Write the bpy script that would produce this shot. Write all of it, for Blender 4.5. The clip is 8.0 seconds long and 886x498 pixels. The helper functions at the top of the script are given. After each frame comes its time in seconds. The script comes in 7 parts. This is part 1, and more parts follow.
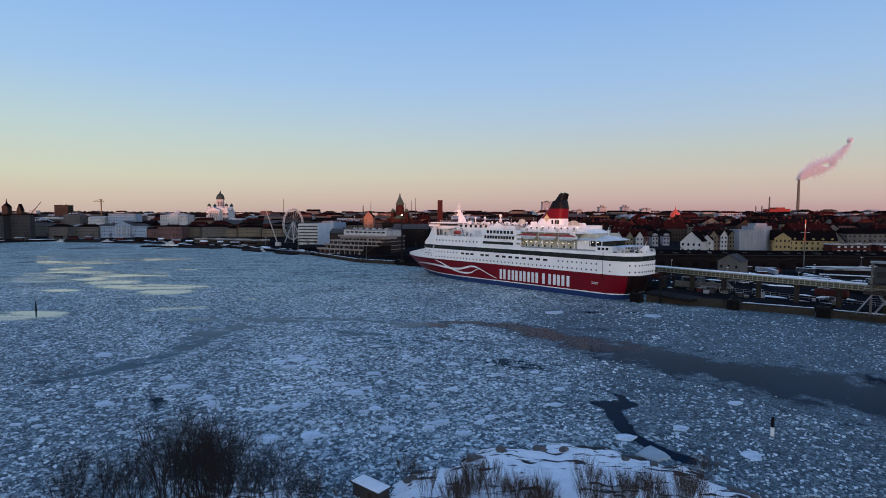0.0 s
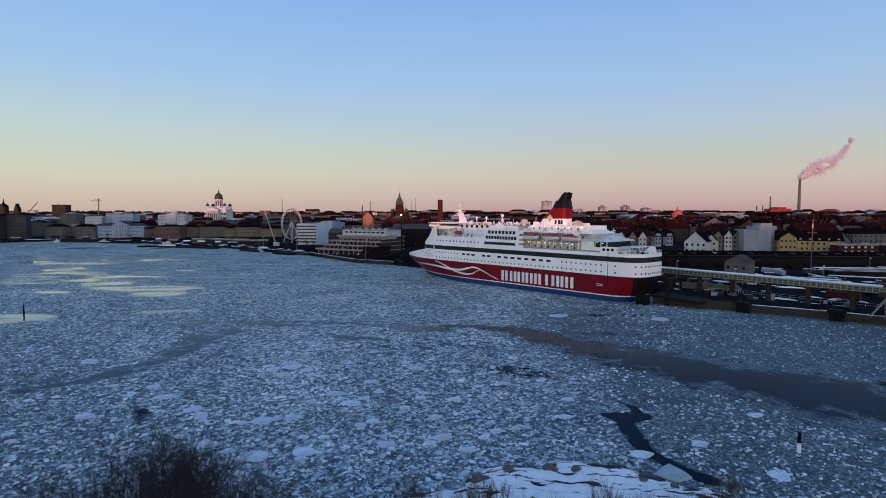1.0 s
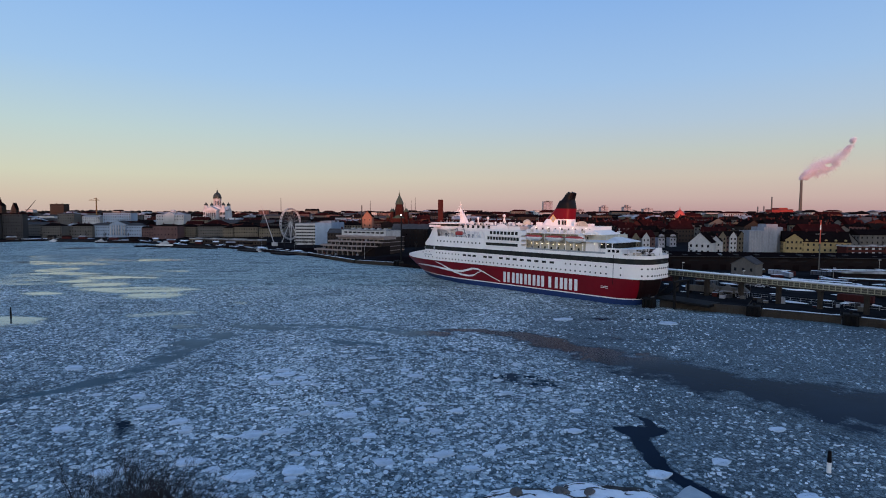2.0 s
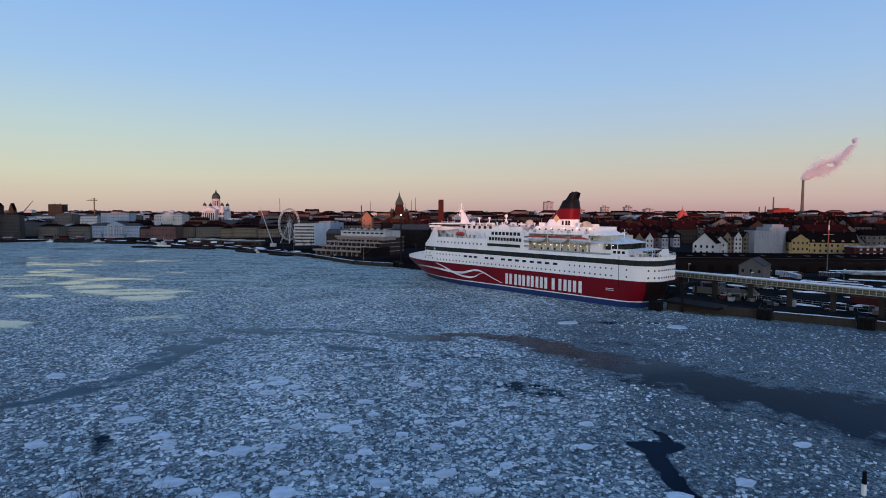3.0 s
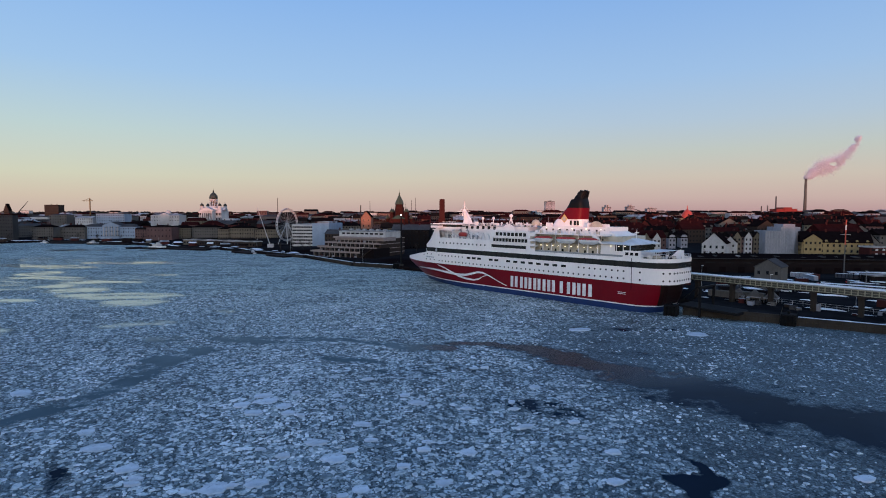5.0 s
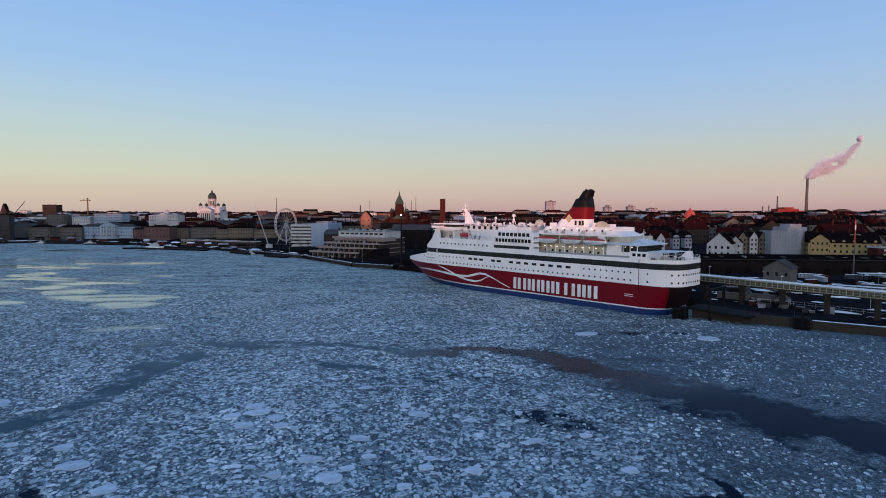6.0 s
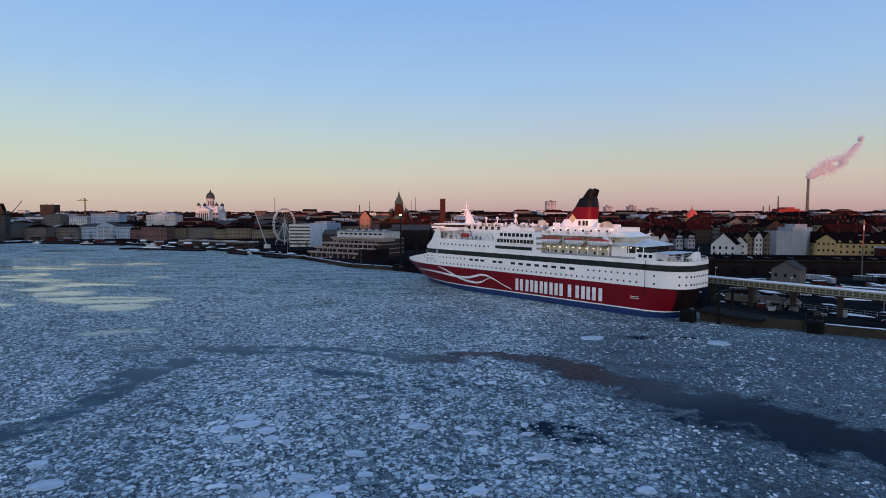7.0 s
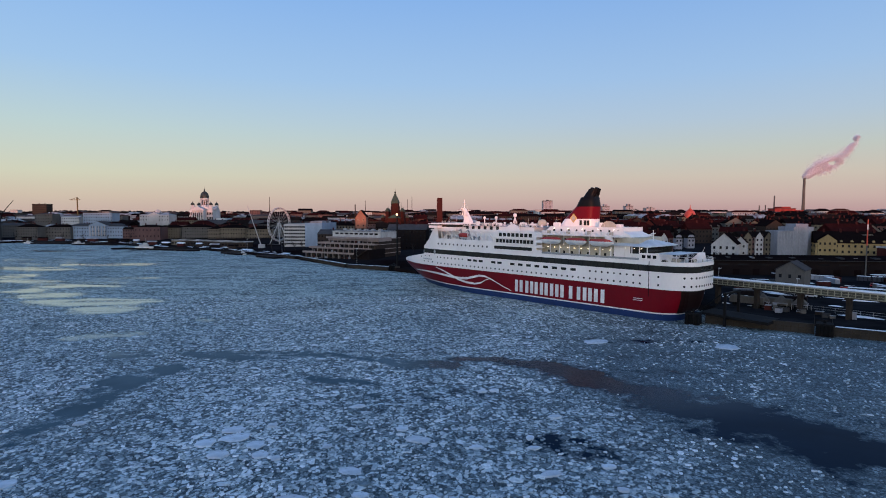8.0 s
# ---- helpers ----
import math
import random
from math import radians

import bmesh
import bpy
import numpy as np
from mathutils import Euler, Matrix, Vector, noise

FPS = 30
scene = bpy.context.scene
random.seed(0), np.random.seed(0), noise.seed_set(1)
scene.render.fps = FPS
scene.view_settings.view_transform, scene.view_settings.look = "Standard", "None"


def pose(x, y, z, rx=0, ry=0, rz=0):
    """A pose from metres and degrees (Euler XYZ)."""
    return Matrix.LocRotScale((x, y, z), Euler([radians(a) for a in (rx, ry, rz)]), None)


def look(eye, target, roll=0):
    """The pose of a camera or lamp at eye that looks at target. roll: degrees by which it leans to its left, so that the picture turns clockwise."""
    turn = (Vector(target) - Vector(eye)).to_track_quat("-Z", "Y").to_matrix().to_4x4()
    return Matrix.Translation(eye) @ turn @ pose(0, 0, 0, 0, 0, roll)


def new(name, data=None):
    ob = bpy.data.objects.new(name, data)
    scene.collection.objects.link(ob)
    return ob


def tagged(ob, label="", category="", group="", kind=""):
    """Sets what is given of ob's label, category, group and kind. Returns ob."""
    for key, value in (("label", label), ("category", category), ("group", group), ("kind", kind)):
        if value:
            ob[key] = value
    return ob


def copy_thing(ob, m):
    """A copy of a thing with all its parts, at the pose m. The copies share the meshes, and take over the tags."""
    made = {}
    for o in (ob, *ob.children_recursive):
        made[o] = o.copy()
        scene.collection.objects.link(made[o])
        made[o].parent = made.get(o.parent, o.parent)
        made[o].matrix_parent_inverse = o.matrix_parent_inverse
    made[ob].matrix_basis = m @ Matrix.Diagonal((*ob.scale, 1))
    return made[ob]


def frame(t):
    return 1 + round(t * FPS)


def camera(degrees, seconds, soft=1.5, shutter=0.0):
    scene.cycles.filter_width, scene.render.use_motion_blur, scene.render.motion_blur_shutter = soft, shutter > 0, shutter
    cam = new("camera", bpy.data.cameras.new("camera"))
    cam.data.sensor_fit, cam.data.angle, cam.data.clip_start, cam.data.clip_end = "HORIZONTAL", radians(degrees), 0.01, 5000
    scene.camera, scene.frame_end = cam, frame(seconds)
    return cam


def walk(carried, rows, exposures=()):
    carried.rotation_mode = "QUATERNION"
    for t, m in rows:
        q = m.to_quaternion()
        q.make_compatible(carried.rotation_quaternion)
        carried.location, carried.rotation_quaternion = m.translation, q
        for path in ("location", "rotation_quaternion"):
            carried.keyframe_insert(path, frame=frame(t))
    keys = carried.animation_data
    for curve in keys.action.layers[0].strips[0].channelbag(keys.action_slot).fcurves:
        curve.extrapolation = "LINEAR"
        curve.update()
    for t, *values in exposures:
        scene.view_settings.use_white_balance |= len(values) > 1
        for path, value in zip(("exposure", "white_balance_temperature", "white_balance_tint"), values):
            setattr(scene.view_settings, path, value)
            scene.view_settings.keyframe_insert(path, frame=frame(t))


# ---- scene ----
cam = camera(76.6, 8.0, soft=1.0)
PATH = [
    (0, (1.542, -0.649, 41.145), (1.559, 1.347, 41.017), 0.1),
    (0.5, (1.297, 2.858, 41.142), (1.315, 4.854, 41.014), 0.1),
    (1, (1.143, 6.537, 41.22), (1.161, 8.532, 41.091), 0.1),
    (1.5, (0.93, 10.044, 41.256), (0.949, 12.039, 41.127), 0.2),
    (3, (0.798, 20.86, 41.18), (0.815, 22.856, 41.052), 0.2),
    (3.5, (0.519, 24.089, 41.085), (0.536, 26.085, 40.958), 0.2),
    (4, (0.244, 27.53, 41.108), (0.261, 29.526, 40.98), 0.1),
    (4.5, (0.039, 30.72, 41.101), (0.056, 32.716, 40.973), 0.1),
    (6, (-0.743, 41.255, 40.948), (-0.726, 43.251, 40.82), 0.1),
    (6.5, (-0.838, 44.47, 40.916), (-0.822, 46.466, 40.788), 0.1),
    (7, (-0.98, 47.875, 40.902), (-0.962, 49.871, 40.774), 0.1),
    (7.5, (-1.306, 50.816, 40.943), (-1.282, 52.812, 40.814), 0.1),
    (8, (-1.703, 54.468, 40.909), (-1.671, 56.464, 40.779), 0.1),
]
walk(cam, [(t, look(eye, target, roll)) for t, eye, target, roll in PATH])

# ---- sky, sun ----
# The sun stands just over the horizon behind the camera, so the sky ahead is a pale yellow and pink band under blue.
SUN_AZ, SUN_EL = 182.0, 0.75      # degrees: clockwise from +y; above the horizon
world = bpy.data.worlds.new("evening_sky")
scene.world = world
world.use_nodes = True
wt = world.node_tree
wt.nodes.clear()


def wn(kind, **values):
    n = wt.nodes.new(kind)
    for k, v in values.items():
        n.inputs[int(k[1:]) if k[0] == "i" and k[1:].isdigit() else k].default_value = v
    return n


sky = wn("ShaderNodeTexSky")
sky.sky_type, sky.sun_disc = "NISHITA", False
sky.sun_elevation, sky.sun_rotation = radians(SUN_EL), radians(SUN_AZ)
sky.air_density, sky.dust_density, sky.ozone_density = 1.0, 1.0, 1.5
coord = wn("ShaderNodeTexCoord")
split = wn("ShaderNodeSeparateXYZ")
wt.links.new(coord.outputs["Generated"], split.inputs[0])


def ramp(stops):
    r = wn("ShaderNodeValToRGB")
    e = r.color_ramp.elements
    while len(e) < len(stops):
        e.new(0.5)
    for el, (at, c) in zip(e, stops):
        el.position, el.color = at, (*c, 1)
    return r


# height of the view (sine of elevation) to colour, one ramp for the glow at the left, one for the pink belt
glow = ramp([(0.0, (0.56, 0.43, 0.38)), (0.025, (0.60, 0.515, 0.42)), (0.06, (0.585, 0.61, 0.49)), (0.13, (0.465, 0.60, 0.62)), (0.22, (0.325, 0.52, 0.78)), (0.38, (0.205, 0.41, 0.80)), (0.7, (0.11, 0.24, 0.52)), (1.0, (0.08, 0.19, 0.45))])
belt = ramp([(0.0, (0.47, 0.30, 0.31)), (0.025, (0.54, 0.415, 0.39)), (0.06, (0.55, 0.50, 0.445)), (0.10, (0.48, 0.53, 0.51)), (0.15, (0.395, 0.515, 0.65)), (0.22, (0.31, 0.485, 0.745)), (0.38, (0.19, 0.38, 0.755)), (0.7, (0.11, 0.24, 0.52)), (1.0, (0.08, 0.19, 0.45))])
for r in (glow, belt):
    wt.links.new(split.outputs["Z"], r.inputs[0])
side = wn("ShaderNodeMapRange")
side.inputs["From Min"].default_value, side.inputs["From Max"].default_value = 0.30, -0.55
wt.links.new(split.outputs["X"], side.inputs[0])
blend = wn("ShaderNodeMix")
blend.data_type = "RGBA"
wt.links.new(side.outputs[0], blend.inputs[0])
wt.links.new(belt.outputs[0], blend.inputs[6])
wt.links.new(glow.outputs[0], blend.inputs[7])
# towards the sun the sky is brighter and warmer
dusk = ramp([(0.0, (1.0, 0.66, 0.42)), (0.08, (0.98, 0.78, 0.60)), (0.2, (0.78, 0.76, 0.74)), (0.4, (0.36, 0.47, 0.64)), (0.7, (0.12, 0.21, 0.42)), (1.0, (0.08, 0.15, 0.32))])
wt.links.new(split.outputs["Z"], dusk.inputs[0])
front = wn("ShaderNodeMapRange")
front.inputs["From Min"].default_value, front.inputs["From Max"].default_value = 0.0, -0.7
wt.links.new(split.outputs["Y"], front.inputs[0])
bg1, bg2, bg3 = wn("ShaderNodeBackground", Strength=0.05), wn("ShaderNodeBackground", Strength=1.0), wn("ShaderNodeBackground", Strength=2.3)
whole, add, out = wn("ShaderNodeMixShader"), wn("ShaderNodeAddShader"), wn("ShaderNodeOutputWorld")
wt.links.new(sky.outputs[0], bg1.inputs[0])
wt.links.new(blend.outputs[2], bg2.inputs[0])
wt.links.new(dusk.outputs[0], bg3.inputs[0])
wt.links.new(front.outputs[0], whole.inputs[0])
wt.links.new(bg2.outputs[0], whole.inputs[1])
wt.links.new(bg3.outputs[0], whole.inputs[2])
wt.links.new(bg1.outputs[0], add.inputs[0])
wt.links.new(whole.outputs[0], add.inputs[1])
wt.links.new(add.outputs[0], out.inputs[0])

sun_data = bpy.data.lights.new("sun", "SUN")
sun_data.energy, sun_data.angle, sun_data.color = 3.0, radians(0.5), (1.0, 0.36, 0.22)
sun = new("sun", sun_data)
a, e = radians(SUN_AZ), radians(SUN_EL)
to_sun = Vector((math.sin(a) * math.cos(e), math.cos(a) * math.cos(e), math.sin(e)))
sun.matrix_world = look((0, 0, 300), Vector((0, 0, 300)) - to_sun)

# ---- materials ----
def material(name, color, rough=0.6, metal=0.0, color2=None, scale=1.0, mix=0.5, bump=0.0, fine=6.0, dirt=0.12, random=0.0, emit=None, stretch=(1, 1, 1), gloss=0.5):
    """A procedural surface: two colours over a coarse noise, a finer grain over both, and a bump."""
    m = bpy.data.materials.new(name)
    m.use_nodes = True
    nt = m.node_tree
    b = nt.nodes["Principled BSDF"]
    b.inputs["Specular IOR Level"].default_value = gloss
    b.inputs["Roughness"].default_value, b.inputs["Metallic"].default_value = rough, metal
    tc = nt.nodes.new("ShaderNodeTexCoord")
    mp = nt.nodes.new("ShaderNodeMapping")
    mp.inputs["Scale"].default_value = stretch
    nt.links.new(tc.outputs["Object"], mp.inputs[0])
    coarse, grain = nt.nodes.new("ShaderNodeTexNoise"), nt.nodes.new("ShaderNodeTexNoise")
    coarse.inputs["Scale"].default_value, coarse.inputs["Detail"].default_value = scale, 4
    grain.inputs["Scale"].default_value, grain.inputs["Detail"].default_value = scale * fine, 3
    for n in (coarse, grain):
        nt.links.new(mp.outputs[0], n.inputs[0])
    c2 = color2 or tuple(c * 0.72 for c in color)
    r = nt.nodes.new("ShaderNodeValToRGB")
    r.color_ramp.elements[0].position, r.color_ramp.elements[1].position = 0.5 - mix * 0.4, 0.5 + mix * 0.4
    r.color_ramp.elements[0].color, r.color_ramp.elements[1].color = (*color, 1), (*c2, 1)
    nt.links.new(coarse.outputs[0], r.inputs[0])
    hsv = nt.nodes.new("ShaderNodeHueSaturation")
    mr = nt.nodes.new("ShaderNodeMapRange")
    mr.inputs["To Min"].default_value, mr.inputs["To Max"].default_value = 1 - dirt, 1 + dirt
    nt.links.new(grain.outputs[0], mr.inputs[0])
    nt.links.new(r.outputs[0], hsv.inputs["Color"])
    last = mr.outputs[0]
    if random:
        info = nt.nodes.new("ShaderNodeObjectInfo")
        mr2, mul = nt.nodes.new("ShaderNodeMapRange"), nt.nodes.new("ShaderNodeMath")
        mr2.inputs["To Min"].default_value, mr2.inputs["To Max"].default_value = 1 - random, 1 + random
        mul.operation = "MULTIPLY"
        nt.links.new(info.outputs["Random"], mr2.inputs[0])
        nt.links.new(mr2.outputs[0], mul.inputs[0])
        nt.links.new(last, mul.inputs[1])
        last = mul.outputs[0]
    nt.links.new(last, hsv.inputs["Value"])
    nt.links.new(hsv.outputs[0], b.inputs["Base Color"])
    if bump:
        bp = nt.nodes.new("ShaderNodeBump")
        bp.inputs["Strength"].default_value, bp.inputs["Distance"].default_value = bump, 0.1
        nt.links.new(grain.outputs[0], bp.inputs["Height"])
        nt.links.new(bp.outputs[0], b.inputs["Normal"])
    if emit:
        b.inputs["Emission Color"].default_value, b.inputs["Emission Strength"].default_value = (*emit[0], 1), emit[1]
    return m


M = {}
M["white"] = material("white_ship_paint", (0.88, 0.83, 0.79), 0.35, color2=(0.78, 0.735, 0.70), scale=0.12, fine=14, dirt=0.06, stretch=(1, 1, 0.25))
M["red"] = material("red_hull_paint", (0.165, 0.002, 0.0095), 0.42, gloss=0.15, color2=(0.128, 0.002, 0.0085), scale=0.1, fine=12, dirt=0.1, stretch=(1, 1, 0.2))
M["blue"] = material("blue_boot_paint", (0.010, 0.032, 0.125), 0.5, gloss=0.2, color2=(0.014, 0.034, 0.10), scale=0.3, fine=8, dirt=0.2)
M["black"] = material("black_paint", (0.006, 0.004, 0.004), 0.5, gloss=0.15, scale=0.3)
# near-black for the painted shade at the stern, also on the exhaust pipes
M["sternblack"] = material("maroon_stern_shade_and_pipes", (0.013, 0.003, 0.0035), 0.5, gloss=0.2, scale=0.3)
M["gold"] = material("gold_emblem", (0.75, 0.48, 0.14), 0.4, scale=0.6)
M["letter"] = material("white_marking_paint", (0.82, 0.82, 0.8), 0.4, scale=0.3, dirt=0.05)
M["shipglass"] = material("dark_ship_glass", (0.016, 0.018, 0.016), 0.14, color2=(0.034, 0.032, 0.026), scale=0.25, gloss=0.28)
M["deck"] = material("grey_green_deck", (0.30, 0.33, 0.34), 0.7, color2=(0.42, 0.45, 0.47), scale=0.3)
M["aftroof"] = material("pale_frosted_roof", (0.62, 0.66, 0.7), 0.6, scale=0.2)
M["orange"] = material("red_boat_hood", (0.42, 0.040, 0.028), 0.45, scale=0.5)
M["cream"] = material("cream_boat_wall", (0.52, 0.47, 0.36), 0.6, scale=0.3)
M["steel"] = material("galvanised_steel", (0.36, 0.37, 0.38), 0.45, 0.6, scale=0.8)
M["darksteel"] = material("dark_steel", (0.012, 0.012, 0.013), 0.7, 0.0, gloss=0.05, scale=0.8)
M["terrace"] = material("weathered_terrace_boards", (0.30, 0.25, 0.235), 0.85, gloss=0.1, scale=0.3, stretch=(1, 1, 6))
M["lamp"] = material("lamp_glow", (0.9, 0.8, 0.6), 0.4, emit=((1.0, 0.80, 0.5), 3.5))
M["glass"] = material("window_glass", (0.012, 0.013, 0.016), 0.25, gloss=0.3, scale=0.5, random=0.4)
M["snow"] = material("snow", (0.80, 0.81, 0.83), 0.75, color2=(0.68, 0.70, 0.73), scale=0.35, bump=0.5, fine=5)
M["roofsnow"] = material("thin_roof_snow", (0.36, 0.37, 0.39), 0.8, color2=(0.08, 0.08, 0.08), scale=0.12, mix=0.35)
M["concrete"] = material("wet_concrete", (0.054, 0.048, 0.041), 0.9, gloss=0.05, color2=(0.034, 0.030, 0.026), scale=0.25, bump=0.3)
M["rust"] = material("tarred_timber", (0.056, 0.047, 0.036), 0.85, gloss=0.05, color2=(0.036, 0.030, 0.024), scale=0.4, stretch=(4, 4, 0.5))
# asphalt, land, w_dark and r_dark: depth of shade put into near-black base colours
M["asphalt"] = material("near_black_asphalt", (0.008, 0.008, 0.009), 0.9, gloss=0.0, color2=(0.02, 0.02, 0.022), scale=0.06, mix=0.4)
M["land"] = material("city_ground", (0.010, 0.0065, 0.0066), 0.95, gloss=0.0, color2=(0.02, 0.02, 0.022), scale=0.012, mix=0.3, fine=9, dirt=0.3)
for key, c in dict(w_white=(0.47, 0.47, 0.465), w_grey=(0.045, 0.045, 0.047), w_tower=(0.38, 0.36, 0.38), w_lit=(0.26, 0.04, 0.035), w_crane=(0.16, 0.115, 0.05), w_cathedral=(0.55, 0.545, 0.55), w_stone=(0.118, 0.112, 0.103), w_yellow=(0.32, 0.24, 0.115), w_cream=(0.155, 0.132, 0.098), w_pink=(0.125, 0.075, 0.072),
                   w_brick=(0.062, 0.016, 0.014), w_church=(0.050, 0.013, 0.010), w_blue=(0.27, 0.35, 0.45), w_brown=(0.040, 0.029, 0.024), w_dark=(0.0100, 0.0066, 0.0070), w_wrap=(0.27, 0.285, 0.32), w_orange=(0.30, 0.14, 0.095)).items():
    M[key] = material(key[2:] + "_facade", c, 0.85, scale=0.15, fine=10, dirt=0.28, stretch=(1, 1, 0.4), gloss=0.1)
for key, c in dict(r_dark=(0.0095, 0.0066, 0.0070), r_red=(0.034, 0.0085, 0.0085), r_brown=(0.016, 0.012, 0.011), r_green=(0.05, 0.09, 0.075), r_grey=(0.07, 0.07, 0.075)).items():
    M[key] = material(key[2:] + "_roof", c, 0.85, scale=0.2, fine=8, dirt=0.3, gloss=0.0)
M["copper"] = material("green_copper_dome", (0.042, 0.058, 0.030), 0.6, scale=0.3)
M["darkcopper"] = material("dark_copper_dome", (0.022, 0.028, 0.020), 0.6, scale=0.3)
M["pier"] = material("dark_pier_concrete", (0.034, 0.028, 0.023), 0.85, gloss=0.1, scale=0.5)
M["bark"] = material("bare_bark", (0.036, 0.031, 0.030), 0.95, gloss=0.1, scale=2.0)
M["needles"] = material("dark_evergreen", (0.010, 0.012, 0.010), 0.95, gloss=0.05, color2=(0.022, 0.018, 0.016), scale=0.05)
M["rock"] = material("dark_wet_rock", (0.07, 0.062, 0.058), 0.8, color2=(0.12, 0.11, 0.10), scale=0.5, bump=0.6)
M["reed"] = material("dry_shrub_twigs", (0.075, 0.052, 0.038), 0.95, gloss=0.1, scale=2.0)
M["floe"] = material("snowy_ice_floe", (0.58, 0.66, 0.74), 0.7, color2=(0.36, 0.44, 0.51), scale=0.5, bump=0.3, random=0.1)
M["slabice"] = material("grey_bare_ice", (0.30, 0.36, 0.40), 0.35, scale=0.4)
M["hutwall"] = material("dark_tarred_boards", (0.04, 0.034, 0.03), 0.8, scale=1.5, stretch=(6, 6, 0.4))
M["redlamp"] = material("red_white_mast_paint", (0.5, 0.06, 0.03), 0.5, scale=0.5)
M["carred"] = material("red_car_paint", (0.4, 0.02, 0.02), 0.3, scale=0.5)
M["cardark"] = material("dark_car_paint", (0.04, 0.05, 0.07), 0.3, scale=0.5)
M["carwhite"] = material("white_car_paint", (0.6, 0.6, 0.62), 0.3, scale=0.5)
M["rubber"] = material("black_rubber", (0.009, 0.009, 0.009), 0.85, gloss=0.05, scale=2.0)
M["gangwayglass"] = material("pale_gangway_glazing", (0.060, 0.056, 0.034), 0.3, color2=(0.022, 0.026, 0.026), scale=0.4)
M["gangwayframe"] = material("cream_gangway_paint", (0.33, 0.315, 0.22), 0.5, scale=0.4)


# ---- mesh tools ----
class Solid:
    """Collects vertices and faces of one part."""

    def __init__(self):
        self.v, self.f = [], []

    def add(self, verts, faces):
        o = len(self.v)
        self.v += [tuple(p) for p in verts]
        self.f += [tuple(i + o for i in f) for f in faces]
        return self

    def box(self, x0, x1, y0, y1, z0, z1):
        return self.add([(x0, y0, z0), (x1, y0, z0), (x1, y1, z0), (x0, y1, z0), (x0, y0, z1), (x1, y0, z1), (x1, y1, z1), (x0, y1, z1)],
                        [(3, 2, 1, 0), (4, 5, 6, 7), (0, 1, 5, 4), (1, 2, 6, 5), (2, 3, 7, 6), (3, 0, 4, 7)])

    def prism(self, ring, z0, z1, top=None):
        """An upright prism over a ring of (x, y), counter-clockwise; top: the ring at z1 where it differs."""
        n, top = len(ring), top or ring
        return self.add([(x, y, z0) for x, y in ring] + [(x, y, z1) for x, y in top],
                        [tuple(range(n))[::-1], tuple(range(n, 2 * n))] + [(i, (i + 1) % n, n + (i + 1) % n, n + i) for i in range(n)])

    def side(self, ring, y0, y1):
        """A ring of (x, z) pushed along y."""
        n = len(ring)
        return self.add([(x, y0, z) for x, z in ring] + [(x, y1, z) for x, z in ring],
                        [tuple(range(n)), tuple(range(n, 2 * n))[::-1]] + [(i, n + i, n + (i + 1) % n, (i + 1) % n) for i in range(n)])

    def rod(self, a, b, r0, r1=None, n=6):
        a, b = Vector(a), Vector(b)
        r1 = r0 if r1 is None else r1
        d = (b - a).normalized()
        u = d.orthogonal().normalized()
        w = d.cross(u)
        ring = [(math.cos(2 * math.pi * i / n), math.sin(2 * math.pi * i / n)) for i in range(n)]
        return self.add([a + r0 * (c * u + s * w) for c, s in ring] + [b + r1 * (c * u + s * w) for c, s in ring],
                        [tuple(range(n))[::-1], tuple(range(n, 2 * n))] + [(i, (i + 1) % n, n + (i + 1) % n, n + i) for i in range(n)])

    def turned(self, profile, cx=0.0, cy=0.0, n=16):
        """A lathed body: profile of (radius, z) from below upwards."""
        k = len(profile)
        vs = [(cx + r * math.cos(2 * math.pi * i / n), cy + r * math.sin(2 * math.pi * i / n), z) for r, z in profile for i in range(n)]
        fs = [(j * n + i, j * n + (i + 1) % n, (j + 1) * n + (i + 1) % n, (j + 1) * n + i) for j in range(k - 1) for i in range(n)]
        return self.add(vs, fs + [tuple(range(n))[::-1], tuple(range((k - 1) * n, k * n))])

    def rows(self, rings, closed=False):
        """A skin over equal rows of points."""
        n = len(rings[0])
        m = n if closed else n - 1
        return self.add([p for ring in rings for p in ring],
                        [(j * n + i, j * n + (i + 1) % n, (j + 1) * n + (i + 1) % n, (j + 1) * n + i) for j in range(len(rings) - 1) for i in range(m)])

    def mesh(self, name, mat, smooth=False):
        me = bpy.data.meshes.new(name)
        me.from_pydata(self.v, [], self.f)
        me.materials.append(mat)
        if smooth:
            me.polygons.foreach_set("use_smooth", [True] * len(me.polygons))
        me.update()
        return me


def part(name, solid, mat, parent, label="", smooth=False):
    ob = new(name, solid if isinstance(solid, bpy.types.Mesh) else solid.mesh(name, mat, smooth))
    ob.parent = parent
    return tagged(ob, label)


def thing(name, m, label, category, group="", kind=""):
    ob = new(name)
    ob.empty_display_size = 0.5
    ob.matrix_world = m
    return tagged(ob, label, category, group, kind)


def single(name, solid, mat, m, label, category, group="", kind="", smooth=False):
    ob = new(name, solid.mesh(name, mat, smooth))
    ob.matrix_world = m
    return tagged(ob, label, category, group, kind)


def blob(s, c, r, rng, squash=1.0, rough=0.25, n=7, k=5):
    """A lumpy closed body."""
    rings = []
    for j in range(k + 1):
        th = math.pi * j / k
        rr = []
        for i in range(n):
            ph = 2 * math.pi * i / n
            q = r * (1 + rng.uniform(-rough, rough)) if 0 < j < k else r
            rr.append((c[0] + q * math.sin(th) * math.cos(ph), c[1] + q * math.sin(th) * math.sin(ph), c[2] + q * squash * math.cos(th)))
        rings.append(rr)
    return s.rows(rings, True)


